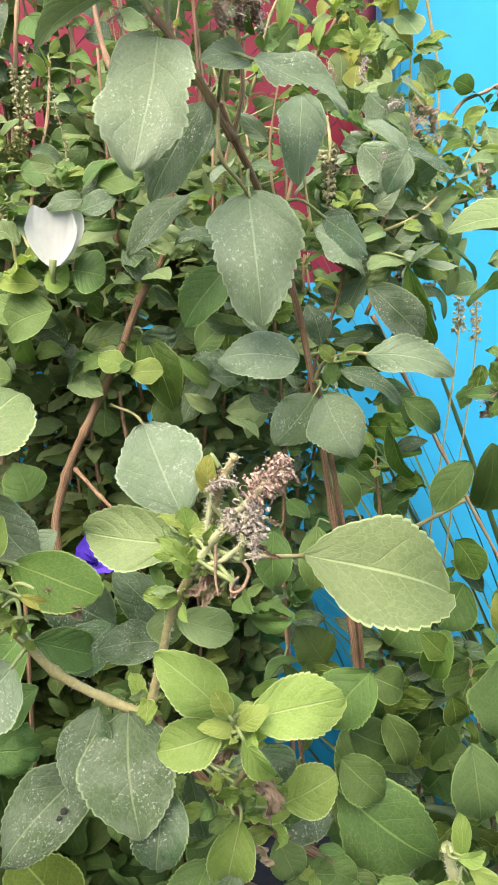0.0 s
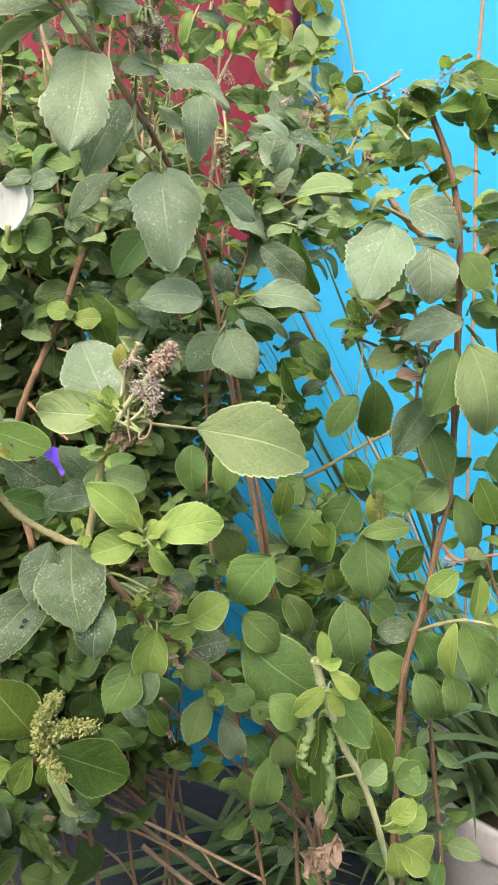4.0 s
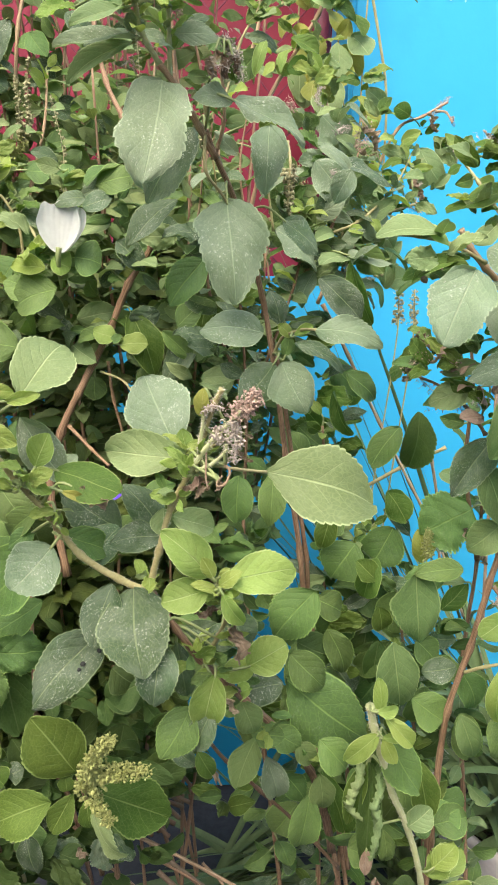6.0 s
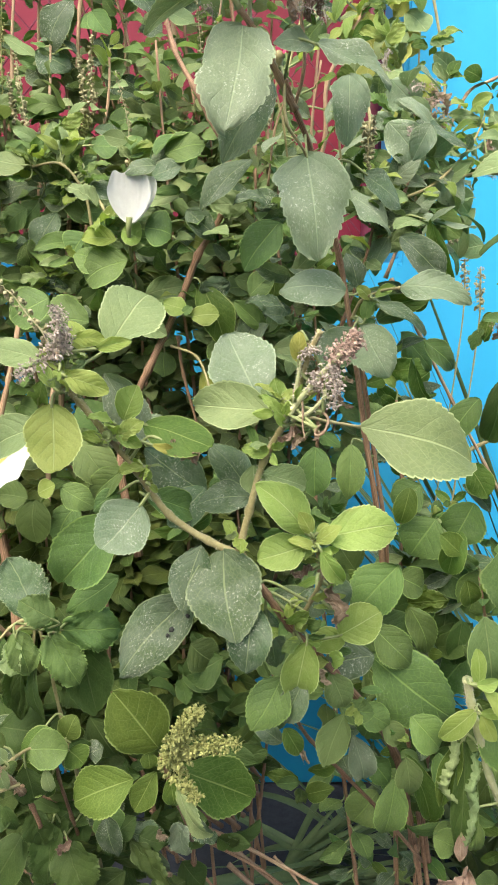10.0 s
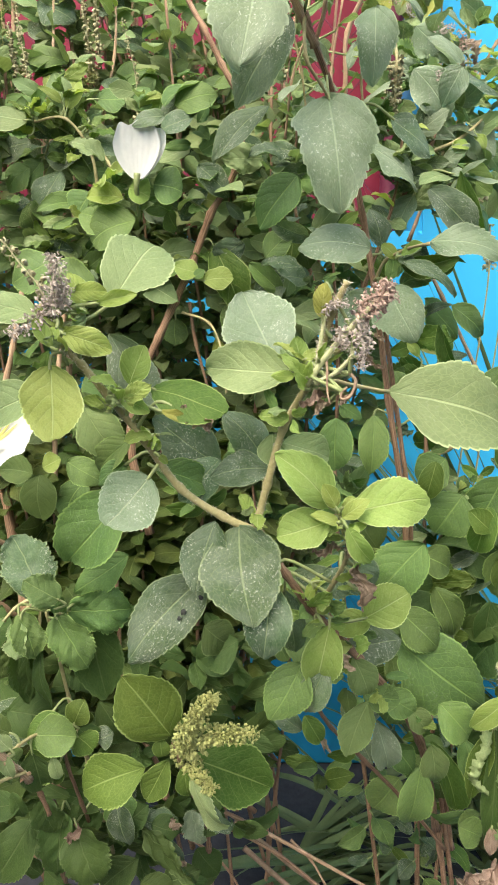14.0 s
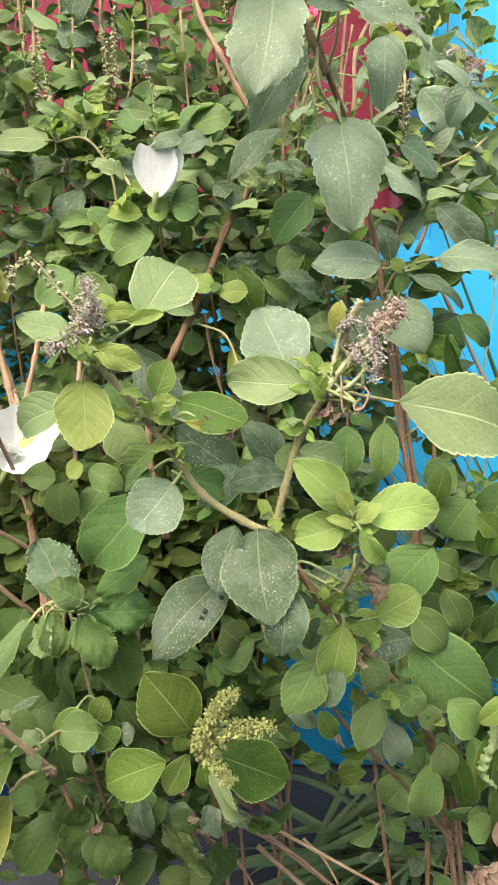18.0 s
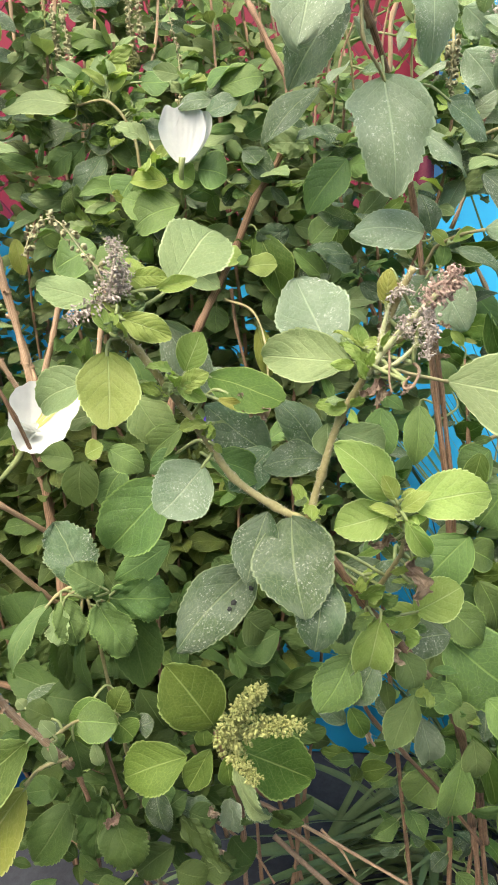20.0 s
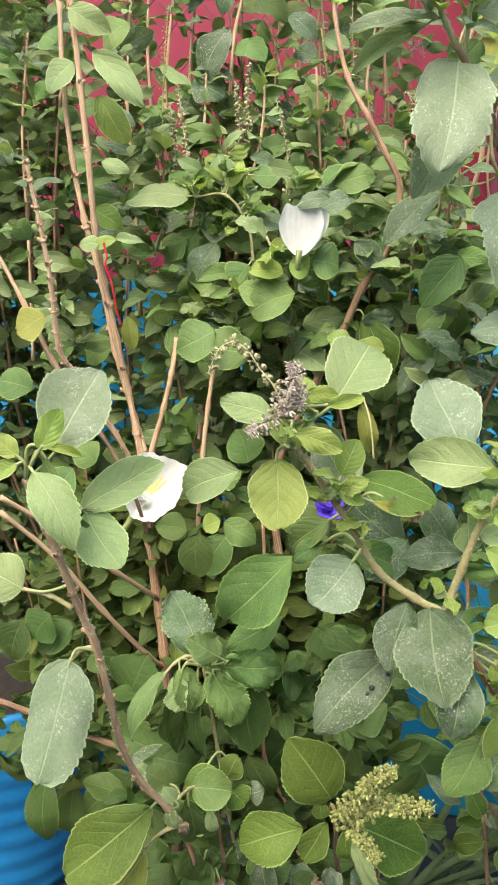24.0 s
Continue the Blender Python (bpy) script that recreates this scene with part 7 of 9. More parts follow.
leaf(b, "W", (0.111, 0.335, 0.778), (0.127, 0.335, 0.77), 0.0146)
leaf(b, "W", (0.127, 0.337, 0.772), (0.137, 0.337, 0.758), 0.0128)
leaf(b, "W", (0.112, 0.335, 0.761), (0.107, 0.335, 0.752), 0.0078)
leaf(b, "W", (0.146, 0.34, 0.779), (0.138, 0.34, 0.765), 0.0103)
leaf(b, "W", (0.154, 0.345, 0.748), (0.162, 0.345, 0.736), 0.0111)
leaf(b, "B", (0.117, 0.33, 0.778), (0.141, 0.33, 0.764), 0.0092, 20, "p")
leaf(b, "W", (0.169, 0.385, 0.647), (0.187, 0.385, 0.624), 0.0120)
flower_head(b, [(0.146, 0.385, 0.626), (0.144, 0.382, 0.639), (0.144, 0.38, 0.648)], BUDS, 0.0026, .005, 50, 61, "flower_spike", cups=0.9)

plant = thing("basil_plant", (.12,.45,.24), "pruned hairy basil stem with small new leaves", "plant", "basil plants by the wall")
b = branch(plant, "c", 0.00172, 0.00215, [(0.194, 0.46, 0.179), (0.168, 0.39, 0.312), (0.139, 0.33, 0.42), (0.123, 0.315, 0.47), (0.107, 0.3, 0.506), (0.095, 0.288, 0.541), (0.088, 0.282, 0.562), (0.084, 0.278, 0.577)], hairs=320)
leaf(b, "B", (0.089, 0.275, 0.575), (0.087, 0.275, 0.596), 0.0088)
leaf(b, "B", (0.086, 0.27, 0.578), (0.098, 0.27, 0.58), 0.0076, 20)
leaf(b, "B", (0.091, 0.272, 0.574), (0.108, 0.272, 0.556), 0.0108)
leaf(b, "B", (0.09, 0.28, 0.558), (0.072, 0.28, 0.541), 0.0117)
leaf(b, "B", (0.093, 0.28, 0.556), (0.101, 0.28, 0.54), 0.0089)
leaf(b, "B", (0.092, 0.28, 0.556), (0.106, 0.28, 0.556), 0.0058)
leaf(b, "O", (0.091, 0.302, 0.527), (0.081, 0.303, 0.484), 0.0130, 25, "o")
leaf(b, "K", (0.093, 0.305, 0.525), (0.094, 0.305, 0.452), 0.0160, 0, "o")
rolled_edge(b, [(0.084, 0.297, 0.534), (0.085, 0.295, 0.522), (0.081, 0.295, 0.51), (0.080, 0.295, 0.501), (0.088, 0.296, 0.492)], 0.0064, 5)
rolled_edge(b, [(0.097, 0.299, 0.522), (0.098, 0.296, 0.51), (0.095, 0.296, 0.501), (0.098, 0.296, 0.49), (0.097, 0.296, 0.474), (0.095, 0.298, 0.463)], 0.0058, 6)
leaf(b, "W", (0.094, 0.303, 0.466), (0.094, 0.302, 0.449), 0.0085, 0, "o")
leaf(b, "M", (0.098, 0.295, 0.551), (0.121, 0.295, 0.511), 0.0247, 0, "o")
leaf(b, "O", (0.129, 0.33, 0.51), (0.14, 0.33, 0.468), 0.0197)
leaf(b, "P", (0.121, 0.31, 0.476), (0.135, 0.31, 0.489), 0.0171, 0, "r")
leaf(b, "M", (0.127, 0.32, 0.468), (0.141, 0.32, 0.468), 0.0146)
leaf(b, "M", (0.158, 0.36, 0.438), (0.173, 0.36, 0.45), 0.0244)
leaf(b, "B", (0.147, 0.33, 0.429), (0.161, 0.33, 0.445), 0.0166)
leaf(b, "M", (0.131, 0.36, 0.472), (0.136, 0.36, 0.438), 0.0136)
leaf(b, "M", (0.105, 0.4, 0.388), (0.124, 0.4, 0.378), 0.0217)
leaf(b, "M", (0.126, 0.38, 0.419), (0.131, 0.38, 0.389), 0.0141)
leaf(b, "M", (0.106, 0.4, 0.455), (0.113, 0.4, 0.414), 0.0191)
leaf(b, "K", (0.144, 0.38, 0.468), (0.126, 0.38, 0.424), 0.0235)
leaf(b, "K", (0.124, 0.42, 0.548), (0.121, 0.42, 0.513), 0.0195)
leaf(b, "W", (0.085, 0.335, 0.391), (0.113, 0.335, 0.41), 0.0250)
leaf(b, "W", (0.096, 0.33, 0.391), (0.104, 0.33, 0.406), 0.0179)

plant = thing("basil_plant", (.06,.66,.24), "straggling holy basil with flower stalks against the blue wall", "plant", "basil plants by the wall")
b = branch(plant, "t", 0.00241, 0.00138, [(0.044, 0.66, 0.355), (0.033, 0.65, 0.566), (0.029, 0.635, 0.746), (0.029, 0.62, 0.864), (0.037, 0.6, 0.919), (0.037, 0.59, 0.96), (0.057, 0.585, 0.999), (0.08, 0.58, 1.037), (0.096, 0.56, 1.071), (0.11, 0.54, 1.093), (0.121, 0.53, 1.122)])
b = branch(plant, "g", 0.0014, 0.0009, [(0.032, 0.6, 1.038), (0.052, 0.59, 1.049), (0.073, 0.585, 1.059), (0.083, 0.58, 1.06)])
sprig(b, 0.016, 0.016, "PBGV", 641)
b = branch(plant, "t", 0.00172, 0.00103, [(0.025, 0.64, 1.014), (0.035, 0.64, 1.058), (0.028, 0.65, 1.115), (0.028, 0.65, 1.158), (0.028, 0.65, 1.19)])
b = branch(plant, "g", 0.0012, 0.0008, [(0.002, 0.6, 0.966), (0.016, 0.6, 1.019), (0.032, 0.6, 1.051), (0.033, 0.6, 1.087)])
sprig(b, 0.016, 0.016, "PBGV", 642)
b = branch(plant, "t", 0.00172, 0.00103, [(0.094, 0.6, 0.798), (0.118, 0.595, 0.866), (0.137, 0.59, 0.91), (0.157, 0.59, 0.952), (0.178, 0.588, 0.963), (0.2, 0.588, 0.976)])
b = branch(plant, "t", 0.00138, 0.00086, [(0.109, 0.55, 0.869), (0.141, 0.55, 0.875), (0.162, 0.55, 0.886), (0.178, 0.55, 0.876)])
b = branch(plant, "t", 0.0012, 0.00086, [(0.127, 0.6, 0.922), (0.103, 0.6, 0.954), (0.09, 0.6, 0.986)])
leaf(b, "D", (0.099, 0.46, 1.044), (0.135, 0.463, 1.008), 0.0162, 25, "n")
leaf(b, "O", (0.111, 0.5, 1.08), (0.098, 0.5, 1.058), 0.0089, -41)
leaf(b, "B", (0.092, 0.55, 1.087), (0.096, 0.55, 1.108), 0.0111, -47)
leaf(b, "B", (0.097, 0.55, 1.092), (0.106, 0.55, 1.099), 0.0125, 31)
leaf(b, "P", (0.11, 0.52, 1.095), (0.099, 0.52, 1.106), 0.0125, -26)
leaf(b, "P", (0.11, 0.5, 1.091), (0.152, 0.5, 1.107), 0.0148, -47)
leaf(b, "D", (0.075, 0.57, 1.084), (0.084, 0.57, 1.099), 0.0133, 25)
leaf(b, "M", (0.06, 0.58, 1.082), (0.069, 0.58, 1.067), 0.0139, -55)
leaf(b, "M", (0.085, 0.56, 1.047), (0.11, 0.56, 1.028), 0.0118, 30)
leaf(b, "B", (0.07, 0.58, 1.052), (0.061, 0.58, 1.072), 0.0108, 39)
leaf(b, "B", (0.083, 0.58, 1.063), (0.071, 0.58, 1.082), 0.0103, -28)
leaf(b, "B", (0.029, 0.6, 1.117), (0.018, 0.6, 1.124), 0.0188)
leaf(b, "B", (0.042, 0.55, 0.99), (0.035, 0.55, 0.978), 0.0130, 35)
leaf(b, "B", (0.05, 0.57, 0.988), (0.055, 0.57, 1.006), 0.0107, -38)
leaf(b, "O", (0.055, 0.57, 0.99), (0.074, 0.57, 0.996), 0.0166, 34)
leaf(b, "B", (0.083, 0.56, 0.987), (0.072, 0.56, 1.004), 0.0111, -41)
leaf(b, "B", (0.083, 0.56, 0.984), (0.088, 0.56, 1.002), 0.0084, 62)
leaf(b, "B", (0.098, 0.58, 0.982), (0.088, 0.58, 0.966), 0.0112, 27)
leaf(b, "O", (0.121, 0.59, 0.99), (0.11, 0.59, 1), 0.0158, 46)
leaf(b, "P", (0.147, 0.6, 0.972), (0.129, 0.6, 0.987), 0.0163, -33)
leaf(b, "O", (0.165, 0.58, 0.961), (0.151, 0.58, 0.968), 0.0151, -52)
leaf(b, "P", (0.139, 0.58, 0.933), (0.167, 0.58, 0.927), 0.0129, 20)
leaf(b, "P", (0.175, 0.58, 0.935), (0.2, 0.58, 0.901), 0.0234, 27)
leaf(b, "B", (0.107, 0.55, 0.91), (0.095, 0.55, 0.925), 0.0151, 22)
leaf(b, "B", (0.106, 0.55, 0.912), (0.133, 0.55, 0.908), 0.0149, 58)
leaf(b, "B", (0.127, 0.52, 0.887), (0.126, 0.52, 0.902), 0.0158, 54)
leaf(b, "B", (0.133, 0.52, 0.883), (0.154, 0.52, 0.878), 0.0103, -48)
leaf(b, "P", (0.166, 0.58, 0.908), (0.186, 0.58, 0.903), 0.0129, 60)
leaf(b, "D", (0.137, 0.6, 0.944), (0.108, 0.6, 0.97), 0.0258, 49)
leaf(b, "K", (0.149, 0.6, 0.934), (0.169, 0.6, 0.935), 0.0129, 32)
leaf(b, "P", (0.2, 0.58, 0.933), (0.217, 0.58, 0.939), 0.0116, -41)
leaf(b, "P", (0.188, 0.58, 0.943), (0.21, 0.58, 0.923), 0.0191, 24)
leaf(b, "O", (0.021, 0.6, 1.035), (0.043, 0.6, 1.047), 0.0212)
leaf(b, "D", (0.022, 0.6, 1.025), (0.05, 0.6, 1.016), 0.0185)
leaf(b, "M", (0.035, 0.62, 1.02), (0.013, 0.62, 0.992), 0.0250, -24)
leaf(b, "D", (0.058, 0.5, 0.893), (0.049, 0.5, 0.859), 0.0295, 62)
leaf(b, "V", (0.073, 0.5, 0.879), (0.065, 0.5, 0.84), 0.0247, 55)
leaf(b, "M", (0.041, 0.52, 0.879), (0.061, 0.52, 0.89), 0.0230, 43)
leaf(b, "K", (0.052, 0.52, 0.86), (0.041, 0.52, 0.879), 0.0166, -34)
leaf(b, "M", (0.088, 0.52, 0.856), (0.103, 0.52, 0.872), 0.0212, -48)
leaf(b, "K", (0.064, 0.52, 0.82), (0.084, 0.52, 0.841), 0.0245, -62)
leaf(b, "M", (0.106, 0.48, 0.841), (0.126, 0.48, 0.822), 0.0229, 39)
leaf(b, "M", (0.122, 0.5, 0.817), (0.133, 0.5, 0.797), 0.0203, -44)
leaf(b, "D", (0.113, 0.45, 0.84), (0.091, 0.45, 0.821), 0.0211, 59)
leaf(b, "B", (0.054, 0.45, 0.811), (0.04, 0.45, 0.82), 0.0127, 62)
leaf(b, "P", (0.145, 0.55, 0.812), (0.153, 0.55, 0.854), 0.0217, -42)
leaf(b, "P", (0.166, 0.55, 0.823), (0.144, 0.55, 0.817), 0.0214, -25)
leaf(b, "K", (0.162, 0.4, 0.824), (0.116, 0.4, 0.805), 0.0149, 30)
tuft(b, (0.085, 0.57, 0.989), 0.018, 6, "BPO", 198)
tuft(b, (0.099, 0.58, 0.966), 0.018, 6, "BPO", 199)
tuft(b, (0.122, 0.59, 0.985), 0.018, 6, "BPO", 200)
tuft(b, (0.138, 0.58, 0.957), 0.018, 6, "BPO", 201)
tuft(b, (0.108, 0.56, 0.916), 0.018, 6, "BPO", 202)
tuft(b, (0.129, 0.53, 0.898), 0.018, 6, "BPO", 203)
tuft(b, (0.116, 0.54, 0.884), 0.018, 6, "BPO", 204)
tuft(b, (0.156, 0.58, 0.931), 0.018, 6, "BPO", 205)
tuft(b, (0.079, 0.57, 1.004), 0.018, 6, "BPO", 206)
tuft(b, (0.061, 0.58, 1.016), 0.018, 6, "BPO", 207)
tuft(b, (0.097, 0.55, 1.092), 0.016, 6, "BPM", 208)
tuft(b, (0.112, 0.53, 1.101), 0.016, 6, "BPM", 209)
tuft(b, (0.081, 0.57, 1.064), 0.016, 6, "BPM", 210)
tuft(b, (0.053, 0.59, 1.044), 0.016, 6, "BPM", 211)
tuft(b, (0.045, 0.58, 0.995), 0.016, 6, "BPM", 212)
tuft(b, (0.032, 0.6, 1.046), 0.016, 6, "BPM", 213)
tuft(b, (0.026, 0.62, 1.115), 0.016, 6, "BPM", 214)
tuft(b, (0.091, 0.56, 1.042), 0.016, 6, "BPM", 215)
tuft(b, (0.101, 0.54, 1.07), 0.016, 6, "BPM", 216)
tuft(b, (0.058, 0.5, 0.888), 0.022, 6, "MPG", 217)
tuft(b, (0.079, 0.5, 0.869), 0.022, 6, "MPG", 218)
tuft(b, (0.049, 0.5, 0.866), 0.022, 6, "MPG", 219)
tuft(b, (0.089, 0.48, 0.84), 0.022, 6, "MPG", 220)
tuft(b, (0.067, 0.48, 0.846), 0.022, 6, "MPG", 221)
tuft(b, (0.1, 0.47, 0.821), 0.022, 6, "MPG", 222)
tuft(b, (0.082, 0.5, 0.898), 0.022, 6, "MPG", 223)
tuft(b, (0.109, 0.5, 0.856), 0.022, 6, "MPG", 224)
tuft(b, (0.032, 0.47, 0.838), 0.022, 6, "MPG", 225)
tuft(b, (0.179, 0.588, 0.955), 0.014, 5, "KOP", 226)
tuft(b, (0.193, 0.575, 0.932), 0.014, 5, "KOP", 227)
tuft(b, (0.165, 0.57, 0.915), 0.014, 5, "KOP", 228)
tuft(b, (0.141, 0.55, 0.875), 0.014, 5, "KOP", 229)
tuft(b, (0.209, 0.57, 0.927), 0.014, 5, "KOP", 230)
tuft(b, (0.181, 0.56, 0.888), 0.014, 5, "KOP", 231)
flower_head(b, [(0.185, 0.59, 0.961), (0.194, 0.588, 0.974), (0.202, 0.588, 0.98)], HUSK, 0.0032, .004, 30, 41)
flower_head(b, [(0.204, 0.588, 0.964), (0.207, 0.588, 0.956)], HUSK, 0.0031, .004, 16, 42)
flower_head(b, [(0.113, 0.59, 0.937), (0.124, 0.59, 0.948), (0.135, 0.585, 0.931)], HUSK, 0.0036, .004, 60, 43)
flower_head(b, [(0.196, 0.57, 0.942), (0.206, 0.57, 0.929), (0.204, 0.57, 0.916)], HUSK, 0.0032, .004, 30, 44)
flower_head(b, [(0.169, 0.57, 0.899), (0.177, 0.57, 0.904)], HUSK, 0.0031, .004, 24, 45)
flower_head(b, [(0.156, 0.55, 0.883), (0.173, 0.55, 0.876)], HUSK, 0.0031, .004, 20, 46)
flower_head(b, [(0.084, 0.56, 0.977), (0.079, 0.56, 0.966), (0.09, 0.56, 0.957)], HUSK, 0.0032, .004, 50, 47)
flower_head(b, [(0.105, 0.5, 0.851), (0.101, 0.5, 0.816), (0.131, 0.5, 0.822)], SEED, 0.0034, .003, 50, 48, "flower_spike", cups=0.9)
flower_head(b, [(0.078, 0.6, 0.893), (0.071, 0.6, 0.92)], SEED, 0.004, .007, 40, 49, "flower_spike", cups=0.9)
b = branch(plant, "g", 0.0016, 0.001, [(0.07, 0.475, 0.815), (0.086, 0.485, 0.839), (0.101, 0.495, 0.858), (0.131, 0.52, 0.87), (0.163, 0.54, 0.882)])
sprig(b, 0.016, 0.016, "PBGV", 643)
leaf(b, "G", (0.093, 0.46, 0.833), (0.131, 0.46, 0.826), 0.0257, -39, "o")
leaf(b, "G", (0.039, 0.455, 0.849), (0.073, 0.455, 0.824), 0.0334, -29, "d")
leaf(b, "G", (0.068, 0.47, 0.9), (0.093, 0.47, 0.869), 0.0275, 33, "o")
leaf(b, "G", (0.061, 0.48, 0.895), (0.027, 0.48, 0.875), 0.0334, 51, "o")
leaf(b, "D", (0.089, 0.48, 0.902), (0.129, 0.48, 0.888), 0.0233, -24, "o")
leaf(b, "G", (0.106, 0.49, 0.866), (0.131, 0.49, 0.849), 0.0253, 27, "o")
leaf(b, "M", (0.09, 0.5, 0.848), (0.111, 0.5, 0.831), 0.0260, 42, "r")
leaf(b, "K", (0.061, 0.52, 0.885), (0.075, 0.52, 0.861), 0.0281, -42)
leaf(b, "G", (0.071, 0.47, 0.821), (0.058, 0.47, 0.796), 0.0249, 42, "o")
leaf(b, "D", (0.099, 0.49, 0.816), (0.125, 0.49, 0.798), 0.0290, -48, "o")
leaf(b, "G", (0.102, 0.54, 0.958), (0.122, 0.54, 0.94), 0.0225, -40, "o")
leaf(b, "M", (0.13, 0.5, 0.842), (0.152, 0.5, 0.823), 0.0302, -50, "o")
leaf(b, "P", (0.126, 0.51, 0.862), (0.14, 0.51, 0.843), 0.0214, 30, "o")
leaf(b, "G", (0.082, 0.54, 0.948), (0.104, 0.54, 0.924), 0.0278, 46, "o")
leaf(b, "M", (0.062, 0.54, 0.925), (0.084, 0.54, 0.903), 0.0286, -43, "r")
leaf(b, "D", (0.1, 0.55, 0.93), (0.086, 0.55, 0.904), 0.0235, -45, "o")
leaf(b, "W", (0.119, 0.55, 0.944), (0.132, 0.55, 0.926), 0.0165, -51)
leaf(b, "W", (0.111, 0.55, 0.928), (0.128, 0.55, 0.913), 0.0159, -45)
leaf(b, "W", (0.163, 0.55, 0.907), (0.171, 0.55, 0.887), 0.0121, 40)
leaf(b, "W", (0.181, 0.58, 0.964), (0.188, 0.58, 0.948), 0.0116, -50)
flower_head(b, [(0.118, 0.56, 0.952), (0.129, 0.56, 0.938), (0.136, 0.56, 0.917)], RUST, 0.003, .006, 40, 62)
flower_head(b, [(0.168, 0.57, 0.915), (0.173, 0.57, 0.899), (0.17, 0.56, 0.879)], RUST, 0.0026, .005, 24, 63)
tuft(b, (0.078, 0.5, 0.884), 0.02, 5, "PGD", 232)
tuft(b, (0.057, 0.48, 0.848), 0.02, 5, "PGD", 233)
tuft(b, (0.098, 0.5, 0.88), 0.02, 5, "PGD", 234)
tuft(b, (0.125, 0.5, 0.842), 0.02, 5, "PGD", 235)
tuft(b, (0.087, 0.48, 0.821), 0.02, 5, "PGD", 236)
tuft(b, (0.063, 0.48, 0.82), 0.02, 5, "PGD", 237)
tuft(b, (0.111, 0.52, 0.902), 0.02, 5, "PGD", 238)
tuft(b, (0.093, 0.54, 0.933), 0.02, 5, "PGD", 239)
tuft(b, (0.073, 0.55, 0.944), 0.02, 5, "PGD", 240)

plant = thing("basil_plant", (-.19,.62,.2), "tall slender holy basil with pale seed spikes before the red fence", "plant", "basil plants by the wall")
b = branch(plant, "t", 0.00224, 0.0012, [(-0.21, 0.6, 0.516), (-0.203, 0.6, 0.697), (-0.191, 0.6, 0.834), (-0.185, 0.6, 0.899), (-0.179, 0.6, 0.958), (-0.174, 0.6, 1.021), (-0.166, 0.6, 1.067), (-0.178, 0.6, 1.102), (-0.184, 0.6, 1.146)])
b = branch(plant, "t", 0.00155, 0.00086, [(-0.109, 0.62, 0.837), (-0.119, 0.62, 0.926), (-0.13, 0.62, 0.98), (-0.15, 0.62, 1.054), (-0.162, 0.62, 1.115), (-0.164, 0.62, 1.156)])
b = branch(plant, "t", 0.00155, 0.00086, [(-0.235, 0.6, 0.865), (-0.234, 0.6, 0.972), (-0.227, 0.6, 1.049), (-0.215, 0.6, 1.105), (-0.212, 0.6, 1.139)])
b = branch(plant, "g", 0.0012, 0.0008, [(-0.165, 0.5, 0.87), (-0.149, 0.48, 0.86), (-0.134, 0.46, 0.841), (-0.123, 0.45, 0.819)])
leaf(b, "M", (-0.15, 0.585, 0.924), (-0.125, 0.585, 0.932), 0.0238)
leaf(b, "M", (-0.148, 0.5, 0.89), (-0.125, 0.5, 0.89), 0.0227)
leaf(b, "B", (-0.168, 0.49, 0.888), (-0.181, 0.49, 0.902), 0.0158)
leaf(b, "B", (-0.181, 0.49, 0.879), (-0.162, 0.49, 0.878), 0.0138)
leaf(b, "D", (-0.155, 0.55, 0.913), (-0.133, 0.55, 0.908), 0.0138)
leaf(b, "D", (-0.163, 0.6, 0.997), (-0.143, 0.6, 0.985), 0.0182)
leaf(b, "D", (-0.187, 0.6, 0.973), (-0.198, 0.6, 0.992), 0.0167)
leaf(b, "M", (-0.175, 0.6, 1.008), (-0.153, 0.6, 1.014), 0.0186)
leaf(b, "D", (-0.125, 0.55, 1.018), (-0.103, 0.55, 1), 0.0215)
leaf(b, "K", (-0.155, 0.58, 1.04), (-0.127, 0.58, 1.027), 0.0258)
leaf(b, "D", (-0.157, 0.59, 1.049), (-0.129, 0.59, 1.04), 0.0202)
leaf(b, "D", (-0.176, 0.6, 1.058), (-0.187, 0.6, 1.041), 0.0199)
leaf(b, "P", (-0.16, 0.6, 1.069), (-0.148, 0.6, 1.059), 0.0152)
leaf(b, "K", (-0.183, 0.6, 1.08), (-0.219, 0.6, 1.08), 0.0392)
leaf(b, "O", (-0.183, 0.605, 1.08), (-0.204, 0.605, 1.074), 0.0185)
leaf(b, "K", (-0.204, 0.58, 1.09), (-0.234, 0.58, 1.107), 0.0250)
leaf(b, "B", (-0.206, 0.59, 1.095), (-0.181, 0.59, 1.1), 0.0153)
leaf(b, "B", (-0.138, 0.58, 1.096), (-0.149, 0.58, 1.115), 0.0132)
leaf(b, "P", (-0.134, 0.58, 1.095), (-0.102, 0.58, 1.103), 0.0215)
leaf(b, "M", (-0.128, 0.58, 1.092), (-0.1, 0.58, 1.086), 0.0203)
leaf(b, "M", (-0.108, 0.58, 1.112), (-0.097, 0.58, 1.103), 0.0158)
leaf(b, "M", (-0.179, 0.55, 0.928), (-0.213, 0.55, 0.934), 0.0216)
leaf(b, "D", (-0.096, 0.44, 0.857), (-0.076, 0.44, 0.865), 0.0170)
leaf(b, "D", (-0.091, 0.42, 0.861), (-0.112, 0.42, 0.857), 0.0145)
leaf(b, "M", (-0.119, 0.47, 0.877), (-0.106, 0.47, 0.889), 0.0196)
leaf(b, "D", (-0.176, 0.5, 0.832), (-0.199, 0.5, 0.816), 0.0269)
leaf(b, "M", (-0.16, 0.5, 0.839), (-0.141, 0.5, 0.842), 0.0186)
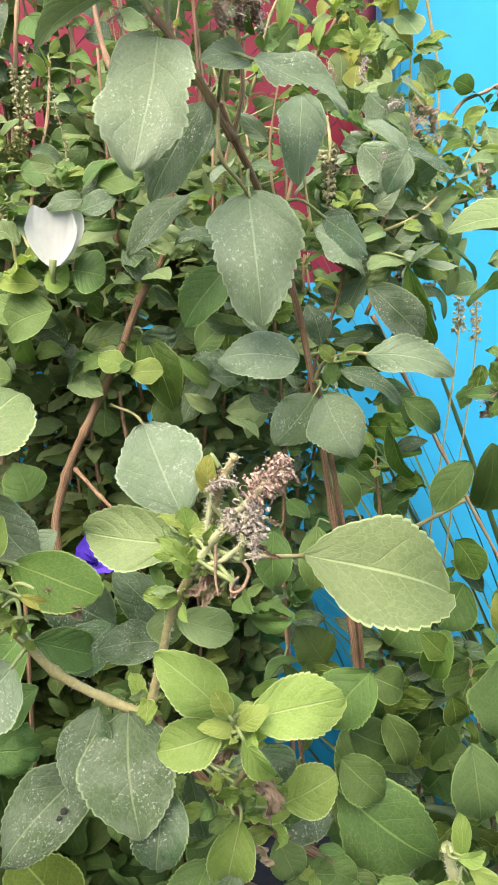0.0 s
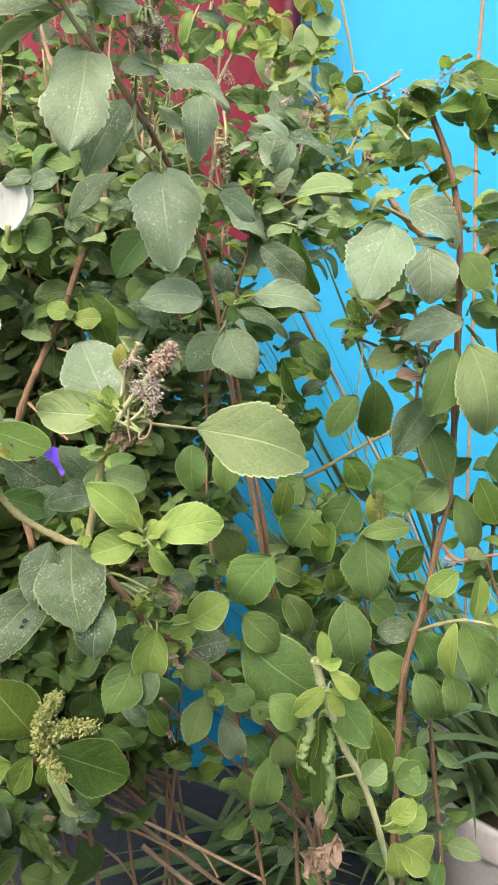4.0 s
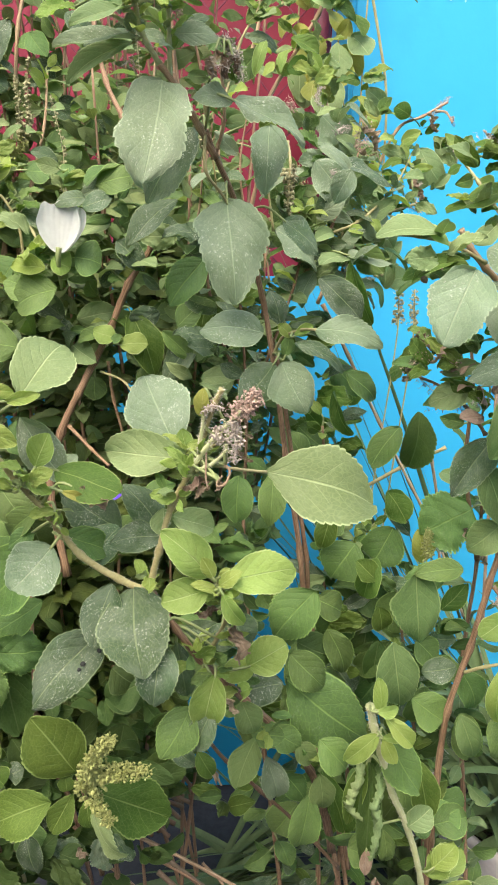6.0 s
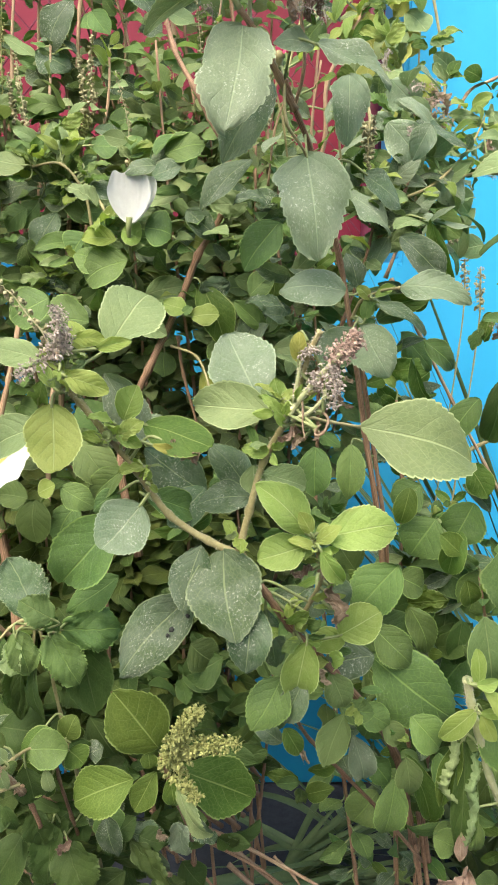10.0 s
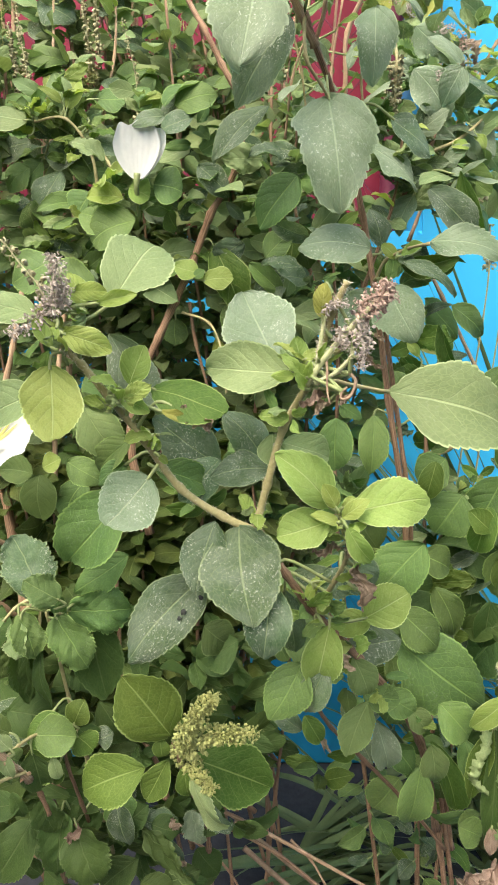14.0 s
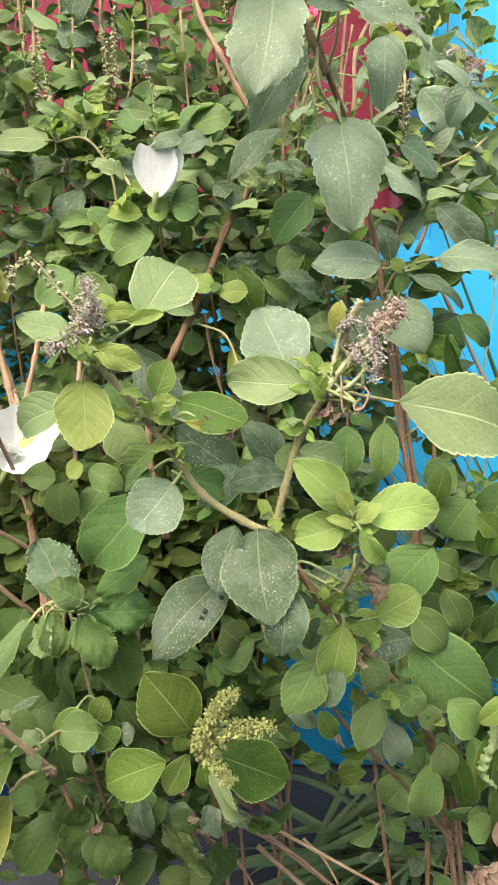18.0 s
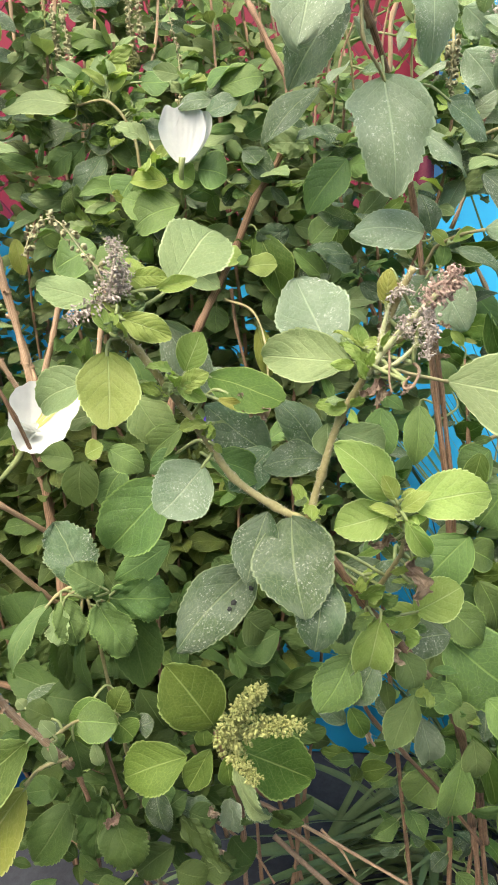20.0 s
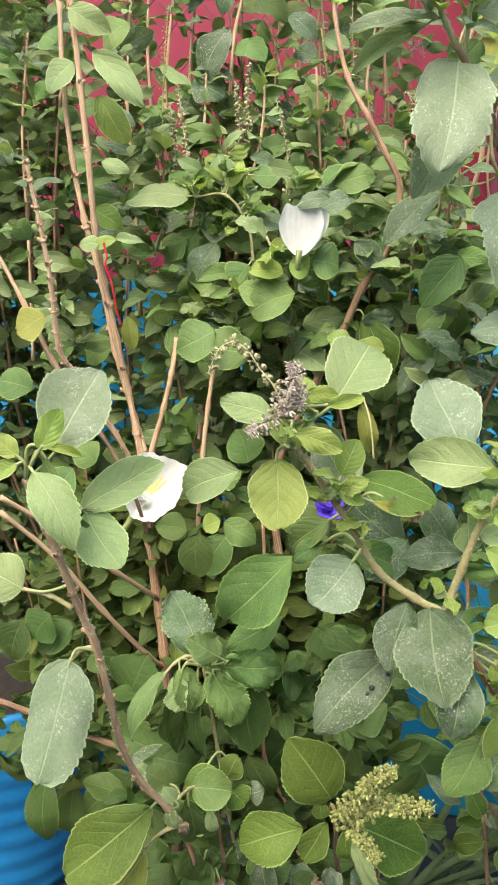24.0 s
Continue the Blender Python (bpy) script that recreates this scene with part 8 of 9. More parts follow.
leaf(b, "M", (-0.198, 0.5, 0.845), (-0.217, 0.5, 0.83), 0.0237)
leaf(b, "K", (-0.189, 0.636, 1.041), (-0.213, 0.636, 0.995), 0.0348)
leaf(b, "M", (-0.101, 0.58, 0.95), (-0.115, 0.58, 0.973), 0.0224)
leaf(b, "D", (-0.152, 0.6, 0.97), (-0.136, 0.6, 0.949), 0.0174)
leaf(b, "M", (-0.158, 0.6, 0.954), (-0.128, 0.6, 0.952), 0.0214)
leaf(b, "M", (-0.114, 0.58, 0.926), (-0.106, 0.58, 0.947), 0.0138)
leaf(b, "D", (-0.206, 0.6, 0.962), (-0.222, 0.6, 0.972), 0.0248)
leaf(b, "M", (-0.203, 0.56, 0.904), (-0.218, 0.56, 0.883), 0.0251)
leaf(b, "D", (-0.104, 0.6, 1.003), (-0.123, 0.6, 1.01), 0.0240)
leaf(b, "P", (-0.098, 0.6, 1.019), (-0.076, 0.6, 1.01), 0.0214)
leaf(b, "M", (-0.128, 0.6, 1.074), (-0.112, 0.6, 1.06), 0.0257)
leaf(b, "M", (-0.142, 0.6, 1.068), (-0.123, 0.6, 1.054), 0.0263)
leaf(b, "B", (-0.105, 0.58, 1.041), (-0.092, 0.58, 1.049), 0.0160)
leaf(b, "D", (-0.145, 0.47, 0.855), (-0.122, 0.47, 0.851), 0.0216)
leaf(b, "M", (-0.184, 0.5, 0.86), (-0.16, 0.5, 0.851), 0.0239)
leaf(b, "M", (-0.175, 0.5, 0.788), (-0.187, 0.5, 0.8), 0.0200)
leaf(b, "B", (-0.18, 0.48, 0.794), (-0.194, 0.48, 0.788), 0.0167)
leaf(b, "B", (-0.182, 0.48, 0.798), (-0.172, 0.48, 0.803), 0.0134)
leaf(b, "M", (-0.16, 0.458, 0.624), (-0.176, 0.458, 0.594), 0.0271, 0, "r")
leaf(b, "M", (-0.188, 0.47, 0.625), (-0.194, 0.47, 0.599), 0.0306, 0, "r")
leaf(b, "K", (-0.151, 0.5, 0.616), (-0.141, 0.5, 0.589), 0.0308)
leaf(b, "K", (-0.2, 0.52, 0.678), (-0.211, 0.52, 0.641), 0.0331)
flower_head(b, [(-0.208, 0.52, 0.875), (-0.21, 0.52, 0.909), (-0.214, 0.52, 0.946)], SEED, 0.0036, .003, 60, 51, "flower_spike", cups=0.9)
flower_head(b, [(-0.162, 0.56, 0.916), (-0.165, 0.56, 0.941), (-0.167, 0.56, 0.973)], SEED, 0.0036, .003, 60, 52, "flower_spike", cups=0.9)
flower_head(b, [(-0.17, 0.55, 0.909), (-0.16, 0.55, 0.92)], BUDS, 0.0034, .008, 40, 53, "flower_spike", cups=0.9)
flower_head(b, [(-0.194, 0.5, 0.876), (-0.2, 0.51, 0.913), (-0.208, 0.52, 0.96)], SEED, 0.0034, .003, 60, 54, "flower_spike", cups=0.9)
flower_head(b, [(-0.157, 0.56, 0.928), (-0.158, 0.56, 0.958), (-0.157, 0.56, 0.988)], SEED, 0.0034, .003, 40, 55, "flower_spike", cups=0.9)
b = branch(plant, "g", 0.0012, 0.0008, [(-0.143, 0.47, 0.819), (-0.148, 0.47, 0.85), (-0.164, 0.47, 0.871), (-0.188, 0.48, 0.871)])
leaf(b, "P", (-0.191, 0.475, 0.871), (-0.238, 0.475, 0.87), 0.0323, 15)
leaf(b, "M", (-0.188, 0.49, 0.875), (-0.209, 0.49, 0.889), 0.0189)
leaf(b, "P", (-0.164, 0.47, 0.877), (-0.17, 0.47, 0.9), 0.0176)
leaf(b, "B", (-0.162, 0.47, 0.877), (-0.154, 0.47, 0.896), 0.0156)
leaf(b, "M", (-0.188, 0.49, 0.873), (-0.171, 0.49, 0.889), 0.0154)
leaf(b, "D", (-0.159, 0.5, 0.854), (-0.189, 0.5, 0.858), 0.0316)
leaf(b, "M", (-0.15, 0.5, 0.833), (-0.168, 0.5, 0.862), 0.0265)
leaf(b, "D", (-0.202, 0.52, 0.865), (-0.229, 0.52, 0.856), 0.0287)
leaf(b, "M", (-0.189, 0.5, 0.85), (-0.207, 0.5, 0.831), 0.0226)
leaf(b, "D", (-0.173, 0.49, 0.84), (-0.194, 0.49, 0.811), 0.0241)
leaf(b, "M", (-0.146, 0.46, 0.822), (-0.158, 0.46, 0.806), 0.0267)
leaf(b, "D", (-0.176, 0.58, 1.021), (-0.2, 0.58, 0.98), 0.0301, 0, "o")
leaf(b, "D", (-0.207, 0.58, 0.982), (-0.179, 0.58, 0.968), 0.0302)
leaf(b, "M", (-0.16, 0.58, 1.012), (-0.146, 0.58, 0.994), 0.0210)
leaf(b, "M", (-0.204, 0.53, 0.773), (-0.218, 0.53, 0.754), 0.0363)
leaf(b, "M", (-0.212, 0.5, 0.777), (-0.189, 0.5, 0.76), 0.0369, 0, "r")
leaf(b, "O", (-0.198, 0.52, 0.713), (-0.207, 0.52, 0.676), 0.0193)
leaf(b, "O", (-0.194, 0.5, 0.689), (-0.222, 0.5, 0.683), 0.0175)
leaf(b, "M", (-0.239, 0.54, 0.753), (-0.225, 0.54, 0.739), 0.0290)
leaf(b, "O", (-0.23, 0.52, 0.786), (-0.216, 0.52, 0.795), 0.0325)
leaf(b, "Y", (-0.25, 0.52, 0.786), (-0.246, 0.52, 0.759), 0.0139)
leaf(b, "M", (-0.147, 0.48, 0.676), (-0.156, 0.48, 0.702), 0.0302)
leaf(b, "M", (-0.274, 0.56, 0.766), (-0.3, 0.56, 0.746), 0.0295)
leaf(b, "M", (-0.323, 0.5, 0.727), (-0.355, 0.5, 0.735), 0.0287)
leaf(b, "K", (-0.284, 0.42, 0.571), (-0.298, 0.42, 0.552), 0.0311)
leaf(b, "K", (-0.306, 0.42, 0.565), (-0.316, 0.42, 0.534), 0.0276)
leaf(b, "K", (-0.271, 0.43, 0.558), (-0.302, 0.43, 0.543), 0.0260)
leaf(b, "K", (-0.3, 0.5, 0.385), (-0.307, 0.5, 0.323), 0.0318)
leaf(b, "K", (-0.265, 0.5, 0.387), (-0.276, 0.5, 0.348), 0.0358)
leaf(b, "K", (-0.227, 0.42, 0.512), (-0.214, 0.42, 0.544), 0.0468)
leaf(b, "K", (-0.203, 0.39, 0.483), (-0.172, 0.39, 0.477), 0.0315)
leaf(b, "D", (-0.22, 0.4, 0.476), (-0.181, 0.4, 0.461), 0.0324)
leaf(b, "K", (-0.169, 0.4, 0.381), (-0.136, 0.4, 0.397), 0.0289)
leaf(b, "M", (-0.129, 0.36, 0.443), (-0.114, 0.36, 0.419), 0.0226)
leaf(b, "K", (-0.198, 0.42, 0.385), (-0.185, 0.42, 0.362), 0.0266)
tuft(b, (-0.179, 0.6, 1.064), 0.018, 6, "BMP", 241)
tuft(b, (-0.15, 0.6, 1.098), 0.018, 6, "BMP", 242)
tuft(b, (-0.126, 0.58, 1.092), 0.018, 6, "BMP", 243)
tuft(b, (-0.181, 0.49, 0.88), 0.018, 6, "BMP", 244)
tuft(b, (-0.162, 0.49, 0.876), 0.018, 6, "BMP", 245)
tuft(b, (-0.128, 0.44, 0.825), 0.018, 6, "BMP", 246)
tuft(b, (-0.16, 0.49, 0.86), 0.018, 6, "BMP", 247)
tuft(b, (-0.115, 0.44, 0.819), 0.018, 6, "BMP", 248)
tuft(b, (-0.18, 0.48, 0.794), 0.018, 6, "BMP", 249)
tuft(b, (-0.113, 0.47, 0.883), 0.018, 6, "BMP", 250)
tuft(b, (-0.221, 0.62, 1.04), 0.024, 6, "MDP", 251)
tuft(b, (-0.206, 0.6, 0.973), 0.024, 6, "MDP", 252)
tuft(b, (-0.213, 0.56, 0.904), 0.024, 6, "MDP", 253)
tuft(b, (-0.158, 0.6, 0.964), 0.024, 6, "MDP", 254)
tuft(b, (-0.119, 0.6, 0.955), 0.024, 6, "MDP", 255)
tuft(b, (-0.103, 0.55, 0.907), 0.024, 6, "MDP", 256)
tuft(b, (-0.141, 0.6, 1.002), 0.024, 6, "MDP", 257)
tuft(b, (-0.182, 0.56, 0.915), 0.024, 6, "MDP", 258)
tuft(b, (-0.102, 0.58, 1.049), 0.024, 6, "MDP", 259)
tuft(b, (-0.226, 0.6, 1.074), 0.024, 6, "MDP", 260)
tuft(b, (-0.174, 0.5, 0.851), 0.024, 6, "MDP", 261)
tuft(b, (-0.194, 0.5, 0.812), 0.024, 6, "MDP", 262)
tuft(b, (-0.151, 0.48, 0.813), 0.024, 6, "MDP", 263)
tuft(b, (-0.076, 0.47, 0.853), 0.024, 6, "MDP", 264)
tuft(b, (-0.066, 0.46, 0.888), 0.024, 6, "MDP", 265)
tuft(b, (-0.029, 0.45, 0.835), 0.024, 6, "MDP", 266)
tuft(b, (-0.011, 0.44, 0.836), 0.024, 6, "MDP", 267)
tuft(b, (-0.042, 0.45, 0.799), 0.024, 6, "MDP", 268)
tuft(b, (-0.001, 0.44, 0.8), 0.024, 6, "MDP", 269)
tuft(b, (-0.065, 0.46, 0.816), 0.024, 6, "MDP", 270)
tuft(b, (-0.089, 0.47, 0.797), 0.024, 6, "MDP", 271)
tuft(b, (-0.017, 0.44, 0.745), 0.024, 6, "MDP", 272)
tuft(b, (-0.001, 0.42, 0.757), 0.024, 6, "MDP", 273)
tuft(b, (-0.113, 0.48, 0.767), 0.024, 6, "MDP", 274)
tuft(b, (-0.161, 0.48, 0.775), 0.024, 6, "MDP", 275)
tuft(b, (-0.303, 0.5, 0.999), 0.024, 6, "MDP", 276)
tuft(b, (-0.33, 0.52, 0.975), 0.024, 6, "MDP", 277)
tuft(b, (-0.293, 0.52, 0.982), 0.024, 6, "MDP", 278)
tuft(b, (-0.253, 0.5, 0.967), 0.024, 6, "MDP", 279)
tuft(b, (-0.242, 0.54, 0.924), 0.024, 6, "MDP", 280)
tuft(b, (-0.296, 0.52, 0.891), 0.024, 6, "MDP", 281)
tuft(b, (-0.318, 0.5, 0.845), 0.024, 6, "MDP", 282)
tuft(b, (-0.278, 0.5, 0.82), 0.024, 6, "MDP", 283)
tuft(b, (-0.251, 0.52, 0.865), 0.024, 6, "MDP", 284)
tuft(b, (-0.22, 0.5, 0.82), 0.024, 6, "MDP", 285)
tuft(b, (-0.215, 0.52, 0.856), 0.024, 6, "MDP", 286)
tuft(b, (-0.351, 0.54, 0.904), 0.024, 6, "MDP", 287)
tuft(b, (-0.297, 0.5, 0.785), 0.024, 6, "MDP", 288)
tuft(b, (-0.232, 0.56, 0.906), 0.024, 6, "MKP", 289)
tuft(b, (-0.217, 0.58, 0.938), 0.024, 6, "MKP", 290)
tuft(b, (-0.268, 0.55, 0.905), 0.024, 6, "MKP", 291)
tuft(b, (-0.337, 0.56, 0.952), 0.024, 6, "MKP", 292)
tuft(b, (-0.346, 0.52, 0.812), 0.024, 6, "MKP", 293)
tuft(b, (-0.291, 0.52, 0.767), 0.024, 6, "MKP", 294)
tuft(b, (-0.236, 0.53, 0.804), 0.024, 6, "MKP", 295)
tuft(b, (-0.194, 0.5, 0.795), 0.024, 6, "MKP", 296)
tuft(b, (-0.156, 0.48, 0.786), 0.024, 6, "MKP", 297)
tuft(b, (-0.139, 0.48, 0.762), 0.024, 6, "MKP", 298)
tuft(b, (-0.267, 0.5, 0.723), 0.024, 6, "MKP", 299)
tuft(b, (-0.212, 0.5, 0.697), 0.024, 6, "MKP", 300)
tuft(b, (-0.172, 0.47, 0.659), 0.024, 6, "MKP", 301)
tuft(b, (-0.164, 0.47, 0.889), 0.016, 6, "BMO", 302)
tuft(b, (-0.188, 0.48, 0.871), 0.016, 6, "BMO", 303)
tuft(b, (-0.148, 0.47, 0.862), 0.016, 6, "BMO", 304)
tuft(b, (-0.169, 0.49, 0.857), 0.016, 6, "BMO", 305)
tuft(b, (-0.081, 0.47, 0.771), 0.016, 6, "BMO", 306)
tuft(b, (-0.154, 0.46, 0.81), 0.016, 6, "BMO", 307)
# Lower tufts all in dark green: shade under the canopy put into colour.
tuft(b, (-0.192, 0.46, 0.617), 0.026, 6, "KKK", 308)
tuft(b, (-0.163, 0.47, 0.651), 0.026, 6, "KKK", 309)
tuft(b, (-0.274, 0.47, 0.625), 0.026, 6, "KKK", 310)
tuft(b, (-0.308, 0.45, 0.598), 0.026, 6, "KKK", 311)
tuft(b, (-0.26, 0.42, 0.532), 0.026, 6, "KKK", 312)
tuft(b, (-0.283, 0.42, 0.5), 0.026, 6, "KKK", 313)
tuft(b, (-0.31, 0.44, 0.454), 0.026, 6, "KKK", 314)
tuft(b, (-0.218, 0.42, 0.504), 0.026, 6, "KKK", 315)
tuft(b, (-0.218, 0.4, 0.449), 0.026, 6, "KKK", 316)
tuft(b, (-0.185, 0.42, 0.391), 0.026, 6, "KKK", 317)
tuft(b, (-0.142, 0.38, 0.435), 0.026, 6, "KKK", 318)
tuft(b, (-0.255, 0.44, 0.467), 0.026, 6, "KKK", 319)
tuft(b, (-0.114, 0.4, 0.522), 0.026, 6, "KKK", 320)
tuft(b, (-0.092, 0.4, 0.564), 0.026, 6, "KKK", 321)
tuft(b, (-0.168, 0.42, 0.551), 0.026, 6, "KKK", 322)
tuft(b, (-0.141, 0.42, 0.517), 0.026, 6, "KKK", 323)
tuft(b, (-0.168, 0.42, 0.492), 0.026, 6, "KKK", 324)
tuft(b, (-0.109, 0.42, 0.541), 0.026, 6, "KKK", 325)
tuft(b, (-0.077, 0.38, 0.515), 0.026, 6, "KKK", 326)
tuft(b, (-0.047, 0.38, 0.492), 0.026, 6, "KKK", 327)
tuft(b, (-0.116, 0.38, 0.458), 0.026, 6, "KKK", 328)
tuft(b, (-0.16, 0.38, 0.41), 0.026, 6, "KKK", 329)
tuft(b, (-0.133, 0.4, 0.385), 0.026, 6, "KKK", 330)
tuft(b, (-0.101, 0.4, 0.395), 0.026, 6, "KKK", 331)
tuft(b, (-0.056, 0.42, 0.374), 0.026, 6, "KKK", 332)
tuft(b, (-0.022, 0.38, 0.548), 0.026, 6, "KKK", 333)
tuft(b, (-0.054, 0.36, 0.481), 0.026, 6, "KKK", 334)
tuft(b, (0.012, 0.44, 0.407), 0.026, 6, "KMO", 335)
tuft(b, (0.027, 0.42, 0.493), 0.026, 6, "KMO", 336)
tuft(b, (0, 0.4, 0.562), 0.026, 6, "KMO", 337)
tuft(b, (0.035, 0.44, 0.573), 0.026, 6, "KMO", 338)
tuft(b, (0.055, 0.42, 0.503), 0.026, 6, "KMO", 339)
tuft(b, (0.071, 0.44, 0.417), 0.026, 6, "KMO", 340)
tuft(b, (0.112, 0.44, 0.406), 0.026, 6, "KMO", 341)
tuft(b, (0.024, 0.44, 0.618), 0.026, 6, "KMO", 342)
tuft(b, (0.086, 0.45, 0.554), 0.026, 6, "KMO", 343)
tuft(b, (0.106, 0.44, 0.518), 0.026, 6, "KMO", 344)
tuft(b, (0.138, 0.44, 0.466), 0.026, 6, "KMO", 345)
tuft(b, (0.128, 0.42, 0.399), 0.026, 6, "KMO", 346)
tuft(b, (-0.084, 0.44, 0.621), 0.026, 6, "KMO", 347)
tuft(b, (-0.061, 0.44, 0.631), 0.026, 6, "KMO", 348)
tuft(b, (-0.005, 0.42, 0.62), 0.026, 6, "KMO", 349)
b = shoot(plant, "t", 0.0018, 0.001, [(-0.217, 0.64, 0.799), (-0.219, 0.63, 0.968), (-0.21, 0.62, 1.077), (-0.204, 0.62, 1.163)], 0.024, 0.034, "MDKM", 81)
b = shoot(plant, "t", 0.0018, 0.001, [(-0.126, 0.64, 0.813), (-0.14, 0.63, 0.971), (-0.134, 0.62, 1.07), (-0.126, 0.62, 1.158)], 0.024, 0.034, "MDKM", 82)
b = shoot(plant, "t", 0.0018, 0.001, [(-0.075, 0.62, 0.838), (-0.089, 0.62, 0.955), (-0.099, 0.62, 1.03), (-0.104, 0.62, 1.108)], 0.022, 0.03, "MDPM", 83)
b = shoot(plant, "t", 0.0018, 0.001, [(-0.245, 0.66, 0.833), (-0.263, 0.66, 1.028), (-0.252, 0.66, 1.179)], 0.024, 0.034, "MDKM", 84)
b = shoot(plant, "t", 0.0016, 0.0009, [(-0.029, 0.6, 0.861), (-0.048, 0.62, 0.929), (-0.06, 0.62, 0.983), (-0.053, 0.62, 1.043)], 0.022, 0.028, "MDPB", 85)
b = shoot(plant, "t", 0.0016, 0.0009, [(-0.167, 0.56, 0.833), (-0.156, 0.56, 0.891), (-0.147, 0.57, 0.939), (-0.146, 0.58, 0.981)], 0.022, 0.03, "MDPB", 86)
b = shoot(plant, "t", 0.0016, 0.0009, [(-0.207, 0.55, 0.805), (-0.204, 0.56, 0.87), (-0.196, 0.57, 0.935), (-0.195, 0.58, 0.986)], 0.022, 0.03, "MDPB", 87)
b = shoot(plant, "t", 0.0016, 0.0009, [(-0.254, 0.58, 0.786), (-0.257, 0.58, 0.887), (-0.263, 0.58, 0.965), (-0.259, 0.58, 1.036)], 0.022, 0.032, "MDKP", 88)
b = shoot(plant, "t", 0.0016, 0.0009, [(-0.346, 0.56, 0.746), (-0.35, 0.57, 0.853), (-0.356, 0.58, 0.939), (-0.347, 0.58, 1.03)], 0.022, 0.032, "MDKP", 89)

plant = thing("basil_plant", (.07,.52,.12), "slender leafy basil shoots behind the main stem", "plant", "basil plants by the wall")
b = shoot(plant, "w", 0.0024, 0.001, [(0.113, 0.53, 0.162), (0.1, 0.51, 0.382), (0.096, 0.5, 0.532), (0.094, 0.5, 0.636), (0.087, 0.5, 0.699)], 0.02, 0.028, "MMDO", 61)
b = shoot(plant, "w", 0.0022, 0.001, [(0.083, 0.53, 0.162), (0.048, 0.51, 0.411), (0.026, 0.5, 0.586), (0.024, 0.49, 0.71), (0.016, 0.48, 0.8)], 0.02, 0.028, "MMDD", 62)
b = shoot(plant, "w", 0.002, 0.001, [(0.122, 0.52, 0.185), (0.125, 0.5, 0.388), (0.126, 0.49, 0.52), (0.113, 0.48, 0.6)], 0.02, 0.026, "MMDO", 63)
b = shoot(plant, "g", 0.0014, 0.0008, [(0.096, 0.5, 0.532), (0.112, 0.49, 0.586), (0.129, 0.48, 0.616)], 0.016, 0.022, "MOB", 64)
b = shoot(plant, "w", 0.0016, 0.0008, [(0.024, 0.49, 0.71), (0.041, 0.48, 0.762), (0.057, 0.47, 0.815), (0.062, 0.47, 0.858)], 0.018, 0.026, "GDP", 65)
b = shoot(plant, "w", 0.0016, 0.0008, [(0.024, 0.49, 0.72), (0.002, 0.48, 0.77), (-0.01, 0.47, 0.818), (-0.009, 0.46, 0.864)], 0.018, 0.026, "GDP", 66)
b = shoot(plant, "w", 0.0016, 0.0008, [(0.059, 0.48, 0.81), (0.081, 0.48, 0.849), (0.098, 0.5, 0.884), (0.11, 0.52, 0.921)], 0.018, 0.026, "GDP", 67)
b = shoot(plant, "g", 0.0012, 0.0007, [(0.081, 0.48, 0.849), (0.105, 0.48, 0.86), (0.133, 0.5, 0.886), (0.151, 0.52, 0.913)], 0.016, 0.022, "PBD", 68)
b = branch(plant, "t", 0.00172, 0.0012, [(0.099, 0.6, 0.798), (0.125, 0.6, 0.752), (0.159, 0.6, 0.688), (0.193, 0.6, 0.628), (0.227, 0.6, 0.566), (0.258, 0.6, 0.489)])
b = branch(plant, "t", 0.00138, 0.00103, [(0.175, 0.5, 0.696), (0.181, 0.5, 0.67), (0.189, 0.5, 0.632), (0.195, 0.5, 0.572)])
b = branch(plant, "g", 0.0022, 0.0018, [(0.127, 0.66, 0.591), (0.152, 0.66, 0.603), (0.203, 0.66, 0.632), (0.247, 0.66, 0.653)])
leaf(b, "Y", (0.121, 0.7, 0.716), (0.149, 0.7, 0.696), 0.0294)
leaf(b, "O", (0.154, 0.7, 0.717), (0.152, 0.7, 0.69), 0.0203)
leaf(b, "O", (0.116, 0.7, 0.675), (0.13, 0.7, 0.655), 0.0243)
leaf(b, "M", (0.099, 0.55, 0.751), (0.128, 0.55, 0.719), 0.0242)
leaf(b, "M", (0.07, 0.52, 0.695), (0.097, 0.52, 0.674), 0.0284)
leaf(b, "M", (0.097, 0.55, 0.667), (0.121, 0.55, 0.645), 0.0297)
tuft(b, (0.084, 0.52, 0.727), 0.03, 6, "MDO", 350)
tuft(b, (0.106, 0.54, 0.681), 0.03, 6, "MDO", 351)
tuft(b, (0.088, 0.52, 0.641), 0.03, 6, "MDO", 352)
tuft(b, (0.099, 0.5, 0.566), 0.03, 6, "MDO", 353)
tuft(b, (0.068, 0.5, 0.77), 0.03, 6, "MDO", 354)
tuft(b, (0.127, 0.5, 0.544), 0.03, 6, "MDO", 355)
tuft(b, (0.114, 0.48, 0.519), 0.03, 6, "MDO", 356)
tuft(b, (0.097, 0.52, 0.775), 0.03, 6, "MDO", 357)
leaf(b, "M", (0.107, 0.44, 0.618), (0.089, 0.44, 0.59), 0.0387, 0, "o")
leaf(b, "M", (0.141, 0.46, 0.625), (0.125, 0.46, 0.593), 0.0351, 0, "r")
leaf(b, "K", (0.115, 0.47, 0.568), (0.147, 0.47, 0.552), 0.0368, 0, "o")
leaf(b, "M", (0.099, 0.46, 0.559), (0.09, 0.46, 0.524), 0.0389, 0, "o")
